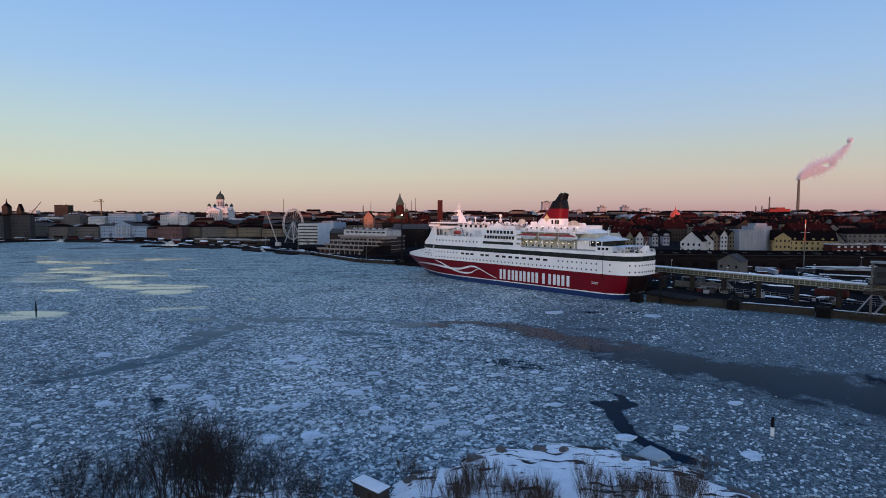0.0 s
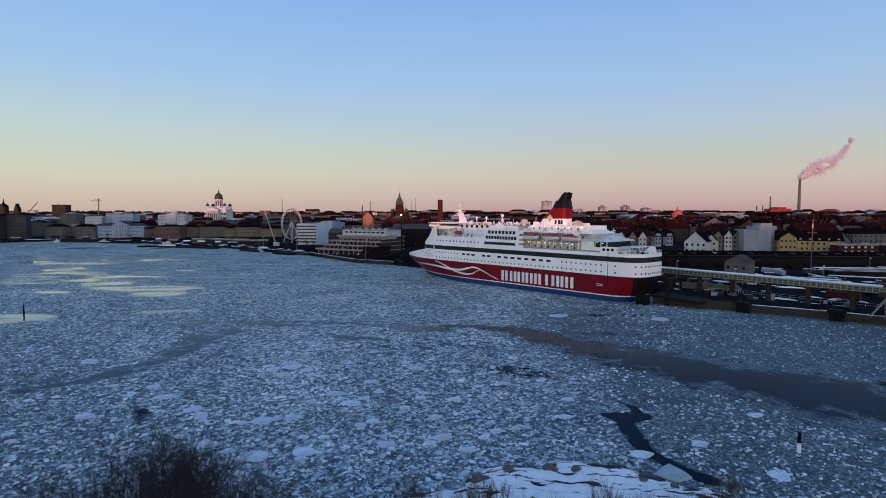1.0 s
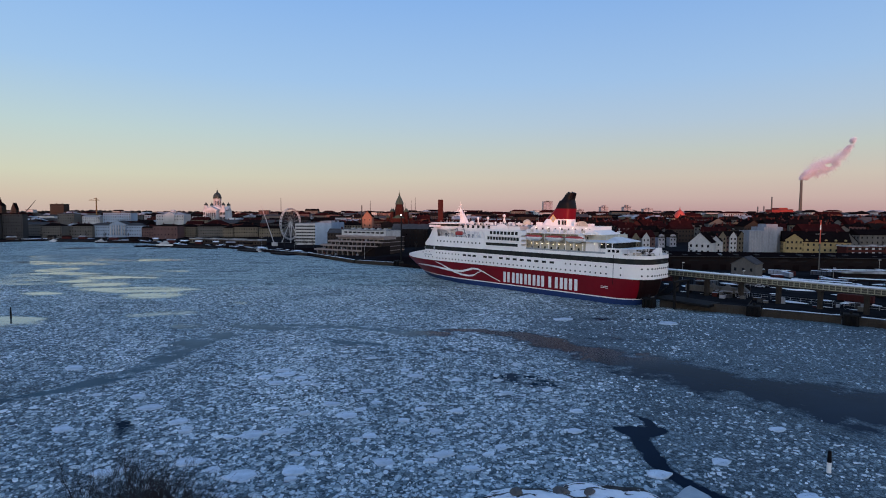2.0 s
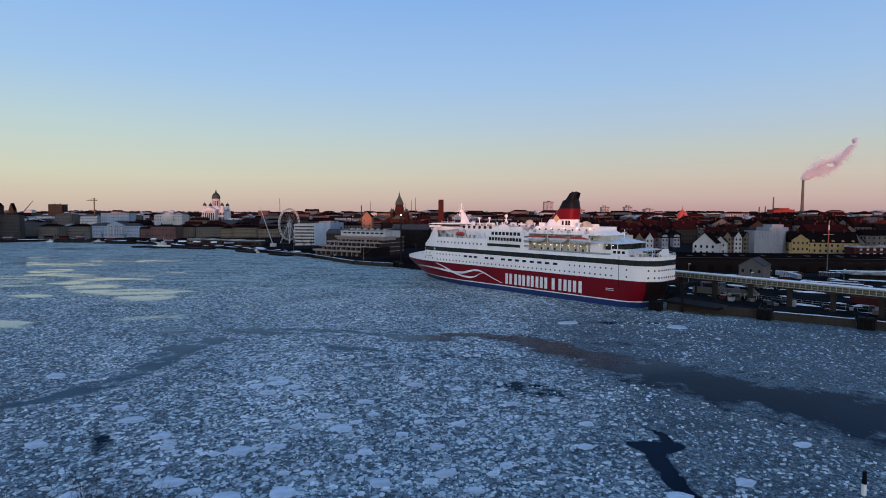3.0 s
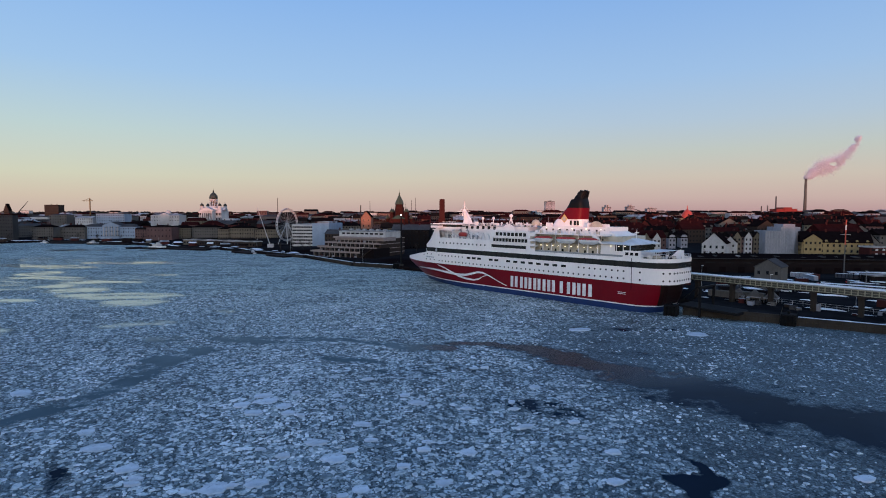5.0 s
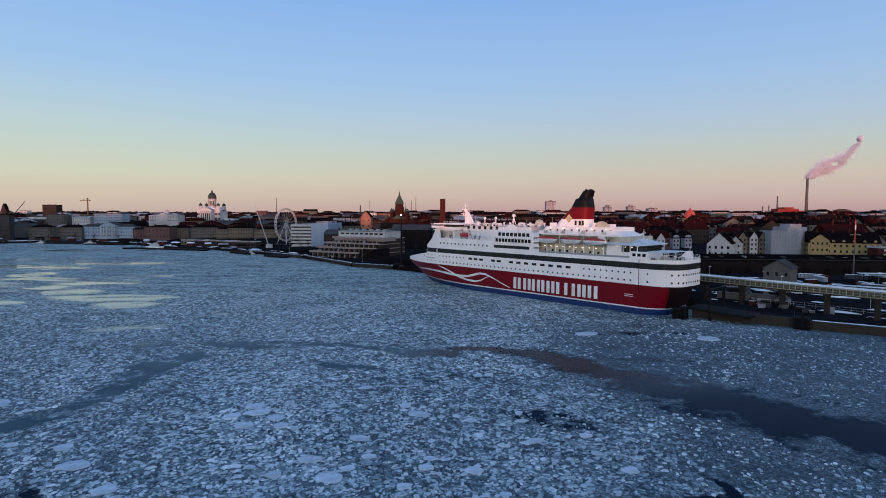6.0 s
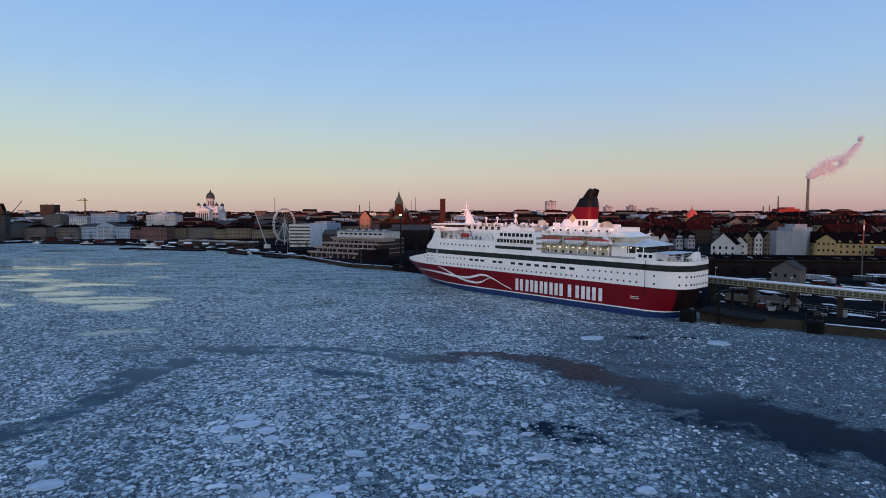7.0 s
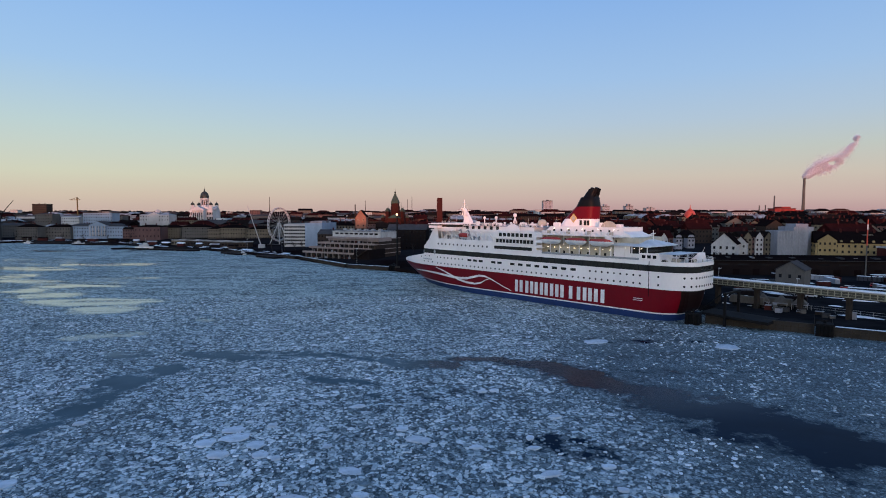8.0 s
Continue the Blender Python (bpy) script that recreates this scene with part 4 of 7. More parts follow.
# frames between the cabin windows, gear on the roofs, stays of the funnel house
for k in range(12):
    xx = 62.9 + k * 2.1
    part("balcony_divider", Solid().box(xx - 0.09, xx + 0.09, 13.9, 14.25, 26.2, 28.8), M["white"], ferry)
part("balcony_ledge", Solid().box(61.5, 88, 13.9, 14.3, 26.0, 26.25), M["white"], ferry)
part("balcony_ledge", Solid().box(61.5, 88, 13.9, 14.3, 28.75, 29.0), M["white"], ferry)
part("roof_arch", Solid().side([(79 + 4.4 * math.cos(q), 31.9 + 3.4 * math.sin(q)) for q in np.linspace(0, math.pi, 13)], 9.5, 10.1), M["white"], ferry, "low white arch on the cabin roof")
part("roof_arch", Solid().side([(30 + 3.4 * math.cos(q), 34.8 + 2.6 * math.sin(q)) for q in np.linspace(0, math.pi, 11)], 5.4, 6.0), M["cream"], ferry)
for k in range(22):
    xx = 90 + k * 1.15 if k < 12 else 64 + (k - 12) * 2.2
    hh = rng.uniform(0.5, 1.9)
    part("roof_gear", Solid().box(xx - 0.35, xx + 0.35, 6.2, 7.2, 34.2, 34.2 + hh), (M["white"], M["steel"], M["cream"], M["darksteel"])[k % 4], ferry)
# shade under the stern overhang painted as a near-black skin, fenders and mooring gear
s = Solid()
for sign in (1, -1):
    s.rows([[(x - 0.07, sign * (y + 0.02), z) for x, y in outline(z)[:5]] for z in (2.9, 5, 7, 9, 10.5, 11.97)])
part("stern_door", s, M["sternblack"], ferry, "near-black skin standing for the shade under the stern overhang")
part("foredeck_gear", Solid().box(143, 149, -3, 3, 13.2, 15.5).box(150, 153, -5, -3, 13.2, 14.6).box(150, 153, 3, 5, 13.2, 14.6).rod((156, 0, 13.2), (156, 0, 19), 0.25), M["steel"], ferry)
part("shell_door_line", Solid().box(7.1, 7.35, HB - 0.02, HB + 0.05, 9.0, 22.4), M["darksteel"], ferry)


# ---- buildings of the city ----
pane_mesh = {}


def pane(w, h):
    key = (round(w, 2), round(h, 2))
    if key not in pane_mesh:
        pane_mesh[key] = Solid().box(-w / 2, w / 2, -0.05, 0.05, -h / 2, h / 2).mesh("window", M["glass"])
    return pane_mesh[key]


def roof_solid(w, d, z, rise, kind, over=0.4):
    s = Solid()
    a, b, c, e = -w / 2 - over, w / 2 + over, -over, d + over
    if kind == "flat":
        return s.box(a, b, c, e, z, z + 0.5).box(a, b, c, c + 0.3, z + 0.5, z + 1.0).box(a, b, e - 0.3, e, z + 0.5, z + 1.0)
    if kind == "front":  # ridge runs back from the street
        s.add([(a, c, z), (b, c, z), (0, c, z + rise), (a, e, z), (b, e, z), (0, e, z + rise)], [(0, 2, 5, 3), (2, 1, 4, 5)])
        s.add([(p[0], p[1], p[2] + 0.3) for p in s.v[:6]], [(0, 3, 5, 2), (2, 5, 4, 1), (0, 2, 1), (3, 4, 5)])
        s.f += [(0, 6, 8, 2), (2, 8, 7, 1), (3, 5, 11, 9), (5, 4, 10, 11), (0, 3, 9, 6), (1, 7, 10, 4)]
        s.f = [f for f in s.f if f not in ((6, 8, 7), (9, 10, 11))]
        return s
    m = (c + e) / 2
    k = min(d / 2, w / 2 - 1) if kind == "hip" else 0.0
    s.add([(a, c, z), (b, c, z), (b, e, z), (a, e, z), (a + k, m, z + rise), (b - k, m, z + rise)], [(0, 1, 5, 4), (2, 3, 4, 5), (1, 2, 5), (3, 0, 4), (3, 2, 1, 0)])
    return s


def building(name, x, y, w, d, h, wall, roof, kind="gable", rise=4.0, floors=4, cols=8, rz=0.0, base=None, label="", group="", win=(1.2, 1.7), single_windows=True, dormers=0, chimneys=2, category="building", sides=True):
    """A house: walls, roof, windows, dormers and chimneys. x, y: the middle of its front, which looks along -y when rz is 0."""
    z0 = land_z(x, y + d / 2) if base is None else base
    ob = thing(name, pose(x, y, z0, 0, 0, rz), label, category, group)
    low = -6.0
    s = Solid().box(-w / 2, w / 2, 0, d, low, h)
    if kind == "front":
        s.add([(-w / 2, 0, h), (w / 2, 0, h), (0, 0, h + rise), (-w / 2, d, h), (w / 2, d, h), (0, d, h + rise)], [(0, 1, 2), (5, 4, 3)])
    part("wall", s, M[wall], ob)
    part("roof", roof_solid(w, d, h + 0.03, rise, kind), M[roof], ob)
    spots = []
    pitch_z = h / max(1, floors)
    for f in range(floors):
        for c in range(cols):
            spots.append((-w / 2 + w * (c + 0.5) / cols, -0.03, pitch_z * (f + 0.52), 0))
    if sides:
        n_side = max(2, int(d / 3.6))
        sign = -1 if x > 0 else 1
        for f in range(floors):
            for c in range(n_side):
                spots.append((sign * (w / 2 + 0.03), d * (c + 0.5) / n_side, pitch_z * (f + 0.52), 1))
    if single_windows:
        me = pane(*win)
        for px, py, pz, turned in spots:
            o = part("window", me, None, ob)
            o.location, o.rotation_euler = (px, py, pz), (0, 0, math.pi / 2 * turned)
    else:
        s = Solid()
        for px, py, pz, turned in spots:
            hw, hh = win[0] / 2, win[1] / 2
            s.box(*((px - hw, px + hw, py - 0.05, py + 0.05) if not turned else (px - 0.05, px + 0.05, py - hw, py + hw)), pz - hh, pz + hh)
        tagged(part("glazing", s, M["glass"], ob), kind="stuff")
    for k in range(dormers):
        px = -w / 2 + w * (k + 0.5) / dormers
        s = Solid().side([(px - 0.9, h + 0.4), (px + 0.9, h + 0.4), (px + 0.9, h + 1.7), (px, h + 2.4), (px - 0.9, h + 1.7)], 0.6, 3.2)
        part("dormer", s, M[wall], ob)
    for k in range(chimneys):
        px = -w / 2 + w * (k + 0.7) / (chimneys + 0.4)
        part("chimney", Solid().box(px - 0.6, px + 0.6, d * 0.45, d * 0.45 + 1.0, h, h + rise + 1.6).box(px - 0.7, px + 0.7, d * 0.45 - 0.1, d * 0.45 + 1.1, h + rise + 1.6, h + rise + 1.8), M["w_brick"], ob)
    return ob


# the row along the far market quay
FRONT = [  # x, y, width, height to eaves, wall, roof, roof shape, rise, floors, columns, depth, label
    (-591, 800, 28, 32, "w_grey", "r_dark", "flat", 1, 7, 8, 10, "tall grey stone office block on the far quay"),
    (-556, 826, 30, 15, "w_stone", "r_dark", "hip", 4, 4, 9, 18, "grey stone house with a dark roof"),
    (-524, 842, 34, 14.5, "w_stone", "r_dark", "hip", 4, 3, 9, 18, "pale stone waterfront house with a dark roof"),
    (-476, 848, 82, 15.5, "w_blue", "r_grey", "hip", 4, 3, 23, 22, "long pale blue public building on the far quay"),
    (-420, 830, 17, 12, "w_pink", "r_brown", "gable", 3, 3, 5, 14, "small pinkish house by the far quay"),
    (-380, 800, 34, 16, "w_pink", "r_brown", "hip", 3, 2, 7, 24, "low dark red brick hall on the far quay"),
    (-358, 822, 24, 14.5, "w_cream", "r_dark", "hip", 4, 4, 7, 18, "ochre waterfront house on the far quay"),
    (-322, 812, 36, 15.5, "w_stone", "r_dark", "hip", 4, 4, 11, 18, "cream stone waterfront house with rows of windows"),
    (-292, 800, 16, 13.5, "w_cream", "r_dark", "hip", 4, 3, 5, 18, "cream waterfront house on the far quay"),
    (-268, 800, 34, 15, "w_cream", "r_dark", "hip", 4, 3, 10, 18, "pale yellow waterfront house with rows of windows"),
    (-230, 792, 34, 13.5, "w_cream", "r_dark", "hip", 4, 3, 10, 18, "yellow waterfront house with a dark roof"),
    (-637, 790, 60, 31, "w_grey", "r_dark", "flat", 1, 7, 14, 24, "long stone block by the harbour"),
    (-200, 800, 20, 13, "w_stone", "r_dark", "hip", 4, 3, 6, 18, "stone house behind the big wheel"),
]
for x, y, w, h, wall, roof, kind, rise, fl, co, d, lb in FRONT:
    building("waterfront_house", x, y, w, d, h, wall, roof, kind, rise, fl, co, label=lb, group="houses along the far quay", base=5.0, sides=False)
o = building("waterfront_house", -472, 846.5, 24, 20, 17.5, "w_blue", "r_grey", "front", 5, 3, 9, label="pedimented middle of the pale blue public building", group="houses along the far quay", base=5.0, sides=False, chimneys=0)
for k in range(6):
    part("column", Solid().rod((-10 + k * 4, -1.2, 2), (-10 + k * 4, -1.2, 16), 0.7, 0.55, 8), M["w_white"], o)
o = building("hall", -443, 948, 46, 26, 11, "w_white", "roofsnow", "hip", 3, 2, 11, base=25.5, label="white classical library hall with a low dome", sides=False, chimneys=0)
part("portico", Solid().side([(-8, 0), (8, 0), (8, 11.5), (0, 15), (-8, 11.5)], -1.6, 6), M["w_white"], o, "pedimented white portico")
part("dome", Solid().turned([(4.5, 12), (4.5, 16), (3.9, 17.6), (2, 18.8), (0.3, 19.2)], 0, 12, 16), M["w_white"], o, "", True)
building("office_block", -503, 900, 43, 20, 17, "w_blue", "r_grey", "flat", 1, 4, 12, base=22, label="blue-grey office block rising behind the public building", sides=False, chimneys=1)
building("round_house", -583, 900, 26, 18, 13, "w_stone", "r_grey", "hip", 2, 3, 7, base=24, label="pale rounded house over the roofs", sides=False)
building("hall", -547, 905, 27, 16, 9, "w_white", "roofsnow", "gable", 2, 2, 8, base=24, label="low white hall over the roofs", sides=False)
building("hotel", -866, 1300, 31, 20, 30, "w_brown", "r_dark", "flat", 1, 7, 12, base=27, label="dark flat-roofed hotel block on the skyline", single_windows=False)

# the white cathedral
cat = thing("cathedral", pose(-388, 1000, 26), "white neoclassical cathedral with green domes over the city", "cathedral")
part("body", Solid().box(-19, 19, -8, 26, -8, 18).box(-9, 9, -20, 38, -8, 18).box(-14, 14, -5, 23, 18, 23), M["w_cathedral"], cat)
for sx, sy, ww, dd in ((0, -20, 20, 4), (0, 34, 20, 4)):
    part("pediment", Solid().side([(-10.5, 19), (10.5, 19), (0, 24)], sy - 0.5, sy + 16), M["w_cathedral"], cat)
part("pediment", Solid().add([(-21, -2, 19), (-21, 20, 19), (-21, 9, 24), (21, -2, 19), (21, 20, 19), (21, 9, 24)], [(2, 1, 0), (3, 4, 5), (0, 3, 5, 2), (1, 2, 5, 4)]), M["w_cathedral"], cat)
for k in range(6):
    part("column", Solid().rod((-8.5 + k * 3.4, -21.2, -1), (-8.5 + k * 3.4, -21.2, 17.5), 0.9, 0.75, 8), M["w_cathedral"], cat)
part("entablature", Solid().box(-10.5, 10.5, -22.3, -20, 17.5, 19), M["w_cathedral"], cat)
dr = part("drum", Solid().turned([(7.6, 19), (7.6, 24), (5.8, 24.2), (5.8, 37), (6.8, 37.4), (6.8, 38.6), (6.0, 39)], 0, 9, 20), M["w_cathedral"], cat, "tall white drum ringed with columns", True)
for k in range(12):
    q = 2 * math.pi * k / 12
    part("column", Solid().rod((6.3 * math.cos(q), 9 + 6.3 * math.sin(q), 24), (6.3 * math.cos(q), 9 + 6.3 * math.sin(q), 37.2), 0.4, n=6), M["w_cathedral"], dr)
part("dome", Solid().turned([(6.9, 38.6), (7.0, 41), (6.2, 44.6), (4.2, 47.6), (1.6, 49.4), (1.2, 51.5), (0.9, 52.4), (0.15, 54.5), (0.1, 57.5)], 0, 9, 20), M["darkcopper"], cat, "green copper main dome with a spire", True)
for sx, sy in ((-15.0, -3.5), (15.0, -3.5), (-15.0, 21.5), (15.0, 21.5)):
    t = part("corner_tower", Solid().turned([(3.6, 17), (3.6, 20), (2.9, 20.2), (2.9, 26), (3.3, 26.4)], sx, sy, 12), M["w_cathedral"], cat)
    part("small_dome", Solid().turned([(3.1, 26.4), (3.0, 28), (2.0, 29.8), (0.5, 30.8), (0.1, 33)], sx, sy, 12), M["darkcopper"], t, "small green dome", True)
part("side_house", Solid().box(-36, -24, -12, 0, -8, 7), M["w_cathedral"], cat)
part("side_house", Solid().box(24, 40, -12, 0, -8, 5), M["w_cathedral"], cat)
for k in range(4):
    for z in (4.5, 12.5):
        for sx in (-1, 1):
            part("window", pane(1.7, 4.2), None, cat).location = (sx * (11 + k * 2.5), -8.04, z)
for k in range(5):
    part("window", pane(1.9, 12), None, cat).location = (-6.8 + k * 3.4, -20.04, 8)
for k in range(12):
    q = 2 * math.pi * (k + 0.5) / 12
    o = part("window", pane(1.6, 8), None, dr)
    o.location, o.rotation_euler = (5.82 * math.cos(q), 9 + 5.82 * math.sin(q), 30.5), (0, 0, q + math.pi / 2)
part("terrace", Solid().box(-30, 24, -26, -12, -8, 2.5), M["w_stone"], cat, "grey stone terrace with steps")

# the red brick church with a spired dome
ch = thing("brick_church", pose(-49.5, 740, 24), "dark red brick church with a green spired dome on a rock", "church")
part("body", Solid().box(-12, 12, -6, 26, -14, 8).box(-7.5, 7.5, -12, 30, -14, 10), M["w_church"], ch)
part("roof", Solid().side([(-8.5, 10), (8.5, 10), (0, 14.5)], -12.5, 30.5), M["r_green"], ch)
part("tower", Solid().turned([(6.2, 8), (5.6, 24), (5.0, 25), (5.0, 29)], 0, 8, 8), M["w_church"], ch)
part("dome", Solid().turned([(5.6, 28), (4.9, 31), (3.4, 34.4), (1.6, 38), (0.8, 40.0), (1.1, 41.0), (0.5, 42.4), (0.12, 44), (0.1, 46)], 0, 8, 8), M["copper"], ch, "green ribbed dome ending in a gilt cross")
for sx, sy, hh in ((-9, -4, 18), (9, -4, 18), (-9, 20, 18), (9, 20, 18), (-15, 4, 10), (15, 4, 10)):
    t = part("turret", Solid().turned([(2.4, 6), (2.2, hh - 2), (3.0, hh - 1.5), (2.2, hh)], sx, sy, 8), M["w_church"], ch)
    part("small_dome", Solid().turned([(2.2, hh), (2.5, hh + 1.2), (1.4, hh + 3), (0.3, hh + 4.4), (0.1, hh + 6)], sx, sy, 8), M["copper"], t)

# the white waterfront office with long window strips
wh = thing("office", pose(-137, 655, 3, 0, 0, -8), "white marble office block with long bands of windows by the quay", "office")
part("wall", Solid().box(-26, -1, 0, 38, -2, 25), M["w_white"], wh)
part("wall", Solid().box(-1, 18, -4, 44, -2, 26.5), M["w_blue"], wh, "plain pale end wall")
part("roof", Solid().box(-25.5, -1.2, 0.5, 37.5, 25.02, 25.6).box(2, 15, 4, 34, 26.5, 28.4), M["roofsnow"], wh)
for k in range(6):
    part("window_band", Solid().box(-25.4, -1.6, -0.08, 0.05, 3.4 + k * 3.6, 5.1 + k * 3.6), M["glass"], wh)
    for c in range(12):
        part("window_post", Solid().box(-25 + c * 2.05, -24.75 + c * 2.05, -0.14, -0.085, 3.4 + k * 3.6, 5.1 + k * 3.6), M["w_white"], wh)

# stepped terrace building by the quay, timber clad
st = thing("terrace_building", pose(-72, 515, 2.6, 0, 0, -30), "stepped timber-clad terrace building with a white upper storey by the quay", "building")
for nm, a, b, c, z0, z1, mt in (("ground_storey", -46, 22, 0, -2, 4.4, "w_brown"), ("first_storey", -42, 22, 4, 4.4, 8.2, "w_brown"), ("second_storey", -36, 22, 8, 8.2, 12.0, "w_brown"), ("third_storey", -30, 22, 12, 12.0, 16.5, "w_brown")):
    part(nm, Solid().box(a, b, c, 44, z0, z1), M[mt], st)
    part("terrace_slab", Solid().box(a - 1.6, b + 0.3, c - 2.6, 44, z1 - 0.45, z1 + 0.05), M["terrace"], st)
    part("parapet", Solid().box(a - 1.6, b + 0.3, c - 2.7, c - 2.5, z1 + 0.05, z1 + 1.0).box(a - 1.7, a - 1.5, c - 2.7, 40, z1 + 0.05, z1 + 1.0), M["terrace"], st)
    for k in range(11):
        x = a + 2 + k * (b - a - 3) / 11
        part("post", Solid().box(x - 0.2, x + 0.2, c - 2.5, c - 2.1, max(z0, 0), z1 - 0.45), M["terrace"], st)
        part("window", pane(3.4, 2.2), None, st).location = (x + 2.6, c - 0.03, (max(z0, 0) + z1) / 2)
part("upper_cladding", Solid().box(-31, 22.2, 11.4, 30, 14.2, 17.4), M["terrace"], st, "grey-brown boarded upper wall")
# shade at this end is put in as a near-black box
part("dark_end", Solid().box(8, 22.6, -2.9, 20, -2, 8.4), M["w_dark"], st, "end of the building coloured near-black for shade")
part("white_storey", Solid().box(-30, 21, 16, 40, 16.5, 22.0), M["w_white"], st, "white upper storey")
part("roof", Solid().box(-30.4, 21.4, 15.6, 40.4, 22.0, 22.6), M["roofsnow"], st)
rng = random.Random(66)
for k in range(46):
    tier = k % 4
    xx, yy, zb = rng.uniform((-44, -40, -34, -29)[tier], 6), (-1.6, 2.4, 6.4, 10.0)[tier], (0.0, 4.45, 8.25, 12.05)[tier]
    ww, hh = rng.uniform(0.5, 2.6), rng.uniform(0.8, 2.6)
    part("terrace_screen", Solid().box(xx - ww / 2, xx + ww / 2, yy - 0.15, yy + 0.5, zb, zb + hh), M[("w_brown", "w_wrap", "w_dark", "w_stone", "w_brick")[k % 5]], st)
s = Solid()
for k in range(15):
    s.box(8 + k * 0.9, 8.7 + k * 0.9, -5.2, -3.2, -0.2 + k * 0.56, 0.2 + k * 0.56)
part("outside_stair", s, M["w_brown"], st, "broad stair up the terraces")
for k in range(9):
    part("window", pane(3.6, 1.4), None, st).location = (-25 + k * 5.2, 15.97, 20.2)
for k in range(6):
    x = -22 + k * 7.5
    part("roof_unit", Solid().box(x - 1.4, x + 1.4, 22, 25, 22.6, 24.2), M["steel"], st)

# the low sun's orange is put into this facade colour
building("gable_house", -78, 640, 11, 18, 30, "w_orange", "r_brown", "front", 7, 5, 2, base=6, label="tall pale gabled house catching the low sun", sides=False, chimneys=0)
single("brick_tower", Solid().prism([(1.0, 560), (5.8, 560), (5.8, 564), (1.0, 564)], 3, 54).prism([(0.8, 559.8), (3.3, 559.8), (3.3, 564.2), (0.8, 564.2)], 3, 52.5), M["w_brick"], Matrix(), "slim dark red brick tower", "tower")

# houses on the quarter behind the terminal
building("gable_house", 213, 466, 17, 24, 9.5, "w_white", "r_dark", "front", 8.5, 2, 4, rz=-36, base=8, label="white gabled house with a steep black roof", win=(1.5, 2.2), chimneys=1)
building("gable_house", 232, 478, 9, 12, 10, "w_white", "r_dark", "front", 5, 2, 2, rz=-36, base=8, label="white side wing with a steep black roof", chimneys=1)
building("town_house", 246, 482, 21, 20, 15, "w_pink", "r_brown", "gable", 4, 4, 6, base=7.5, label="old pink town house with gables", dormers=2, sides=False)
for k, (x, w) in enumerate(((239, 6.5), (248, 6.0), (255, 5.5))):
    building("gable_bay", x, 480.5, w, 10, 14.5, "w_cream" if k % 2 == 0 else "w_white", "r_brown", "front", 4.5, 4, 2, base=7.5, label="narrow pale gabled bay of the town houses", sides=False, chimneys=0, category="house", group="gabled bays")
o = thing("wrapped_building", pose(269, 472, 7), "house under repair wrapped in pale scaffold sheeting", "building")
part("sheeting", Solid().prism([(-12.5, 0), (-1, -1), (-1, 16), (-12.5, 16)], -3, 20.5).prism([(-1, -1), (9, -2.5), (15.5, 1), (17, 8), (15, 18), (-1, 18)], -3, 23.5).prism([(1, -0.5), (9, -1.5), (12, 2), (12, 12), (1, 12)], 23.5, 25.8), M["w_wrap"], o, "hanging translucent sheeting")
for k in range(12):
    part("scaffold_pole", Solid().rod((-12.2 + k * 2.2, -1.25 if k < 6 else -2.6 + (k - 6) * 0.5, -3), (-12.2 + k * 2.2, -1.15 if k < 6 else -2.4 + (k - 6) * 0.5, 20.5 if k < 6 else 23.5), 0.09, n=4), M["steel"], o)
building("yellow_house", 301, 455, 46, 18, 12.5, "w_yellow", "r_dark", "gable", 8.5, 3, 12, base=6.5, label="long ochre yellow house with a steep dark roof and dormers", dormers=7, chimneys=4, rz=-20, win=(1.3, 1.8))
building("yellow_house", 286, 459.5, 12, 8, 14.5, "w_yellow", "r_dark", "front", 4.5, 3, 4, base=6.5, label="gabled bay of the ochre yellow house", sides=False, chimneys=0, rz=-20)
building("grey_house", 331, 462, 16, 24, 12, "w_stone", "r_dark", "front", 8, 3, 3, base=6.5, label="grey gabled end of the yellow house", chimneys=1)
for x, w in ((318, 30), (352, 26), (386, 34)):
    o = building("low_block", x, 425, w, 10, 6.4, "w_brick", "roofsnow", "flat", 1, 2, 6, base=10.8, label="low dark brick block with white window bands", win=(2.2, 1.5), chimneys=0, sides=False)
    for z in (1.0, 4.3):
        for k in range(5):
            xx = -w / 2 + w * (k + 1) / 6
            part("band_panel", Solid().box(xx - 0.9, xx + 0.9, -0.12, 0.02, z, z + 1.4), M["w_white"], o, "white panel between the windows")
# same facade colour, with the sun's orange painted in
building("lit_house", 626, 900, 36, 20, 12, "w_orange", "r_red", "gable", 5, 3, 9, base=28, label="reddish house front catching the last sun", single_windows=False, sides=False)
building("wide_house", 476, 620, 40, 22, 8, "w_stone", "r_grey", "hip", 10, 2, 10, base=20, label="grey house with a big hipped roof", single_windows=False, sides=False)
building("apartment_house", 392, 500, 46, 18, 13, "w_stone", "r_dark", "gable", 5, 3, 10, base=10, label="pale grey apartment house with a dark roof")
building("apartment_house", 352, 520, 38, 20, 15, "w_brown", "r_red", "gable", 7, 4, 8, base=10, label="dark apartment house with a red tiled roof")
building("apartment_house", 176, 505, 32, 18, 12.5, "w_pink", "r_red", "gable", 6, 3, 8, base=8, label="old town house with a red roof")
building("apartment_house", 140, 500, 34, 18, 12, "w_cream", "r_dark", "gable", 6, 3, 9, base=8, label="cream town house with a dark roof", dormers=3)
for k, x in enumerate((150, 162, 172, 181)):
    building("gable_bay", x, 497, 6.5, 8, 12, "w_white" if k % 2 else "w_cream", "r_red", "front", 5, 3, 2, base=8, label="narrow pale gabled bay of the town houses", sides=False, chimneys=0, category="house", group="gabled bays")
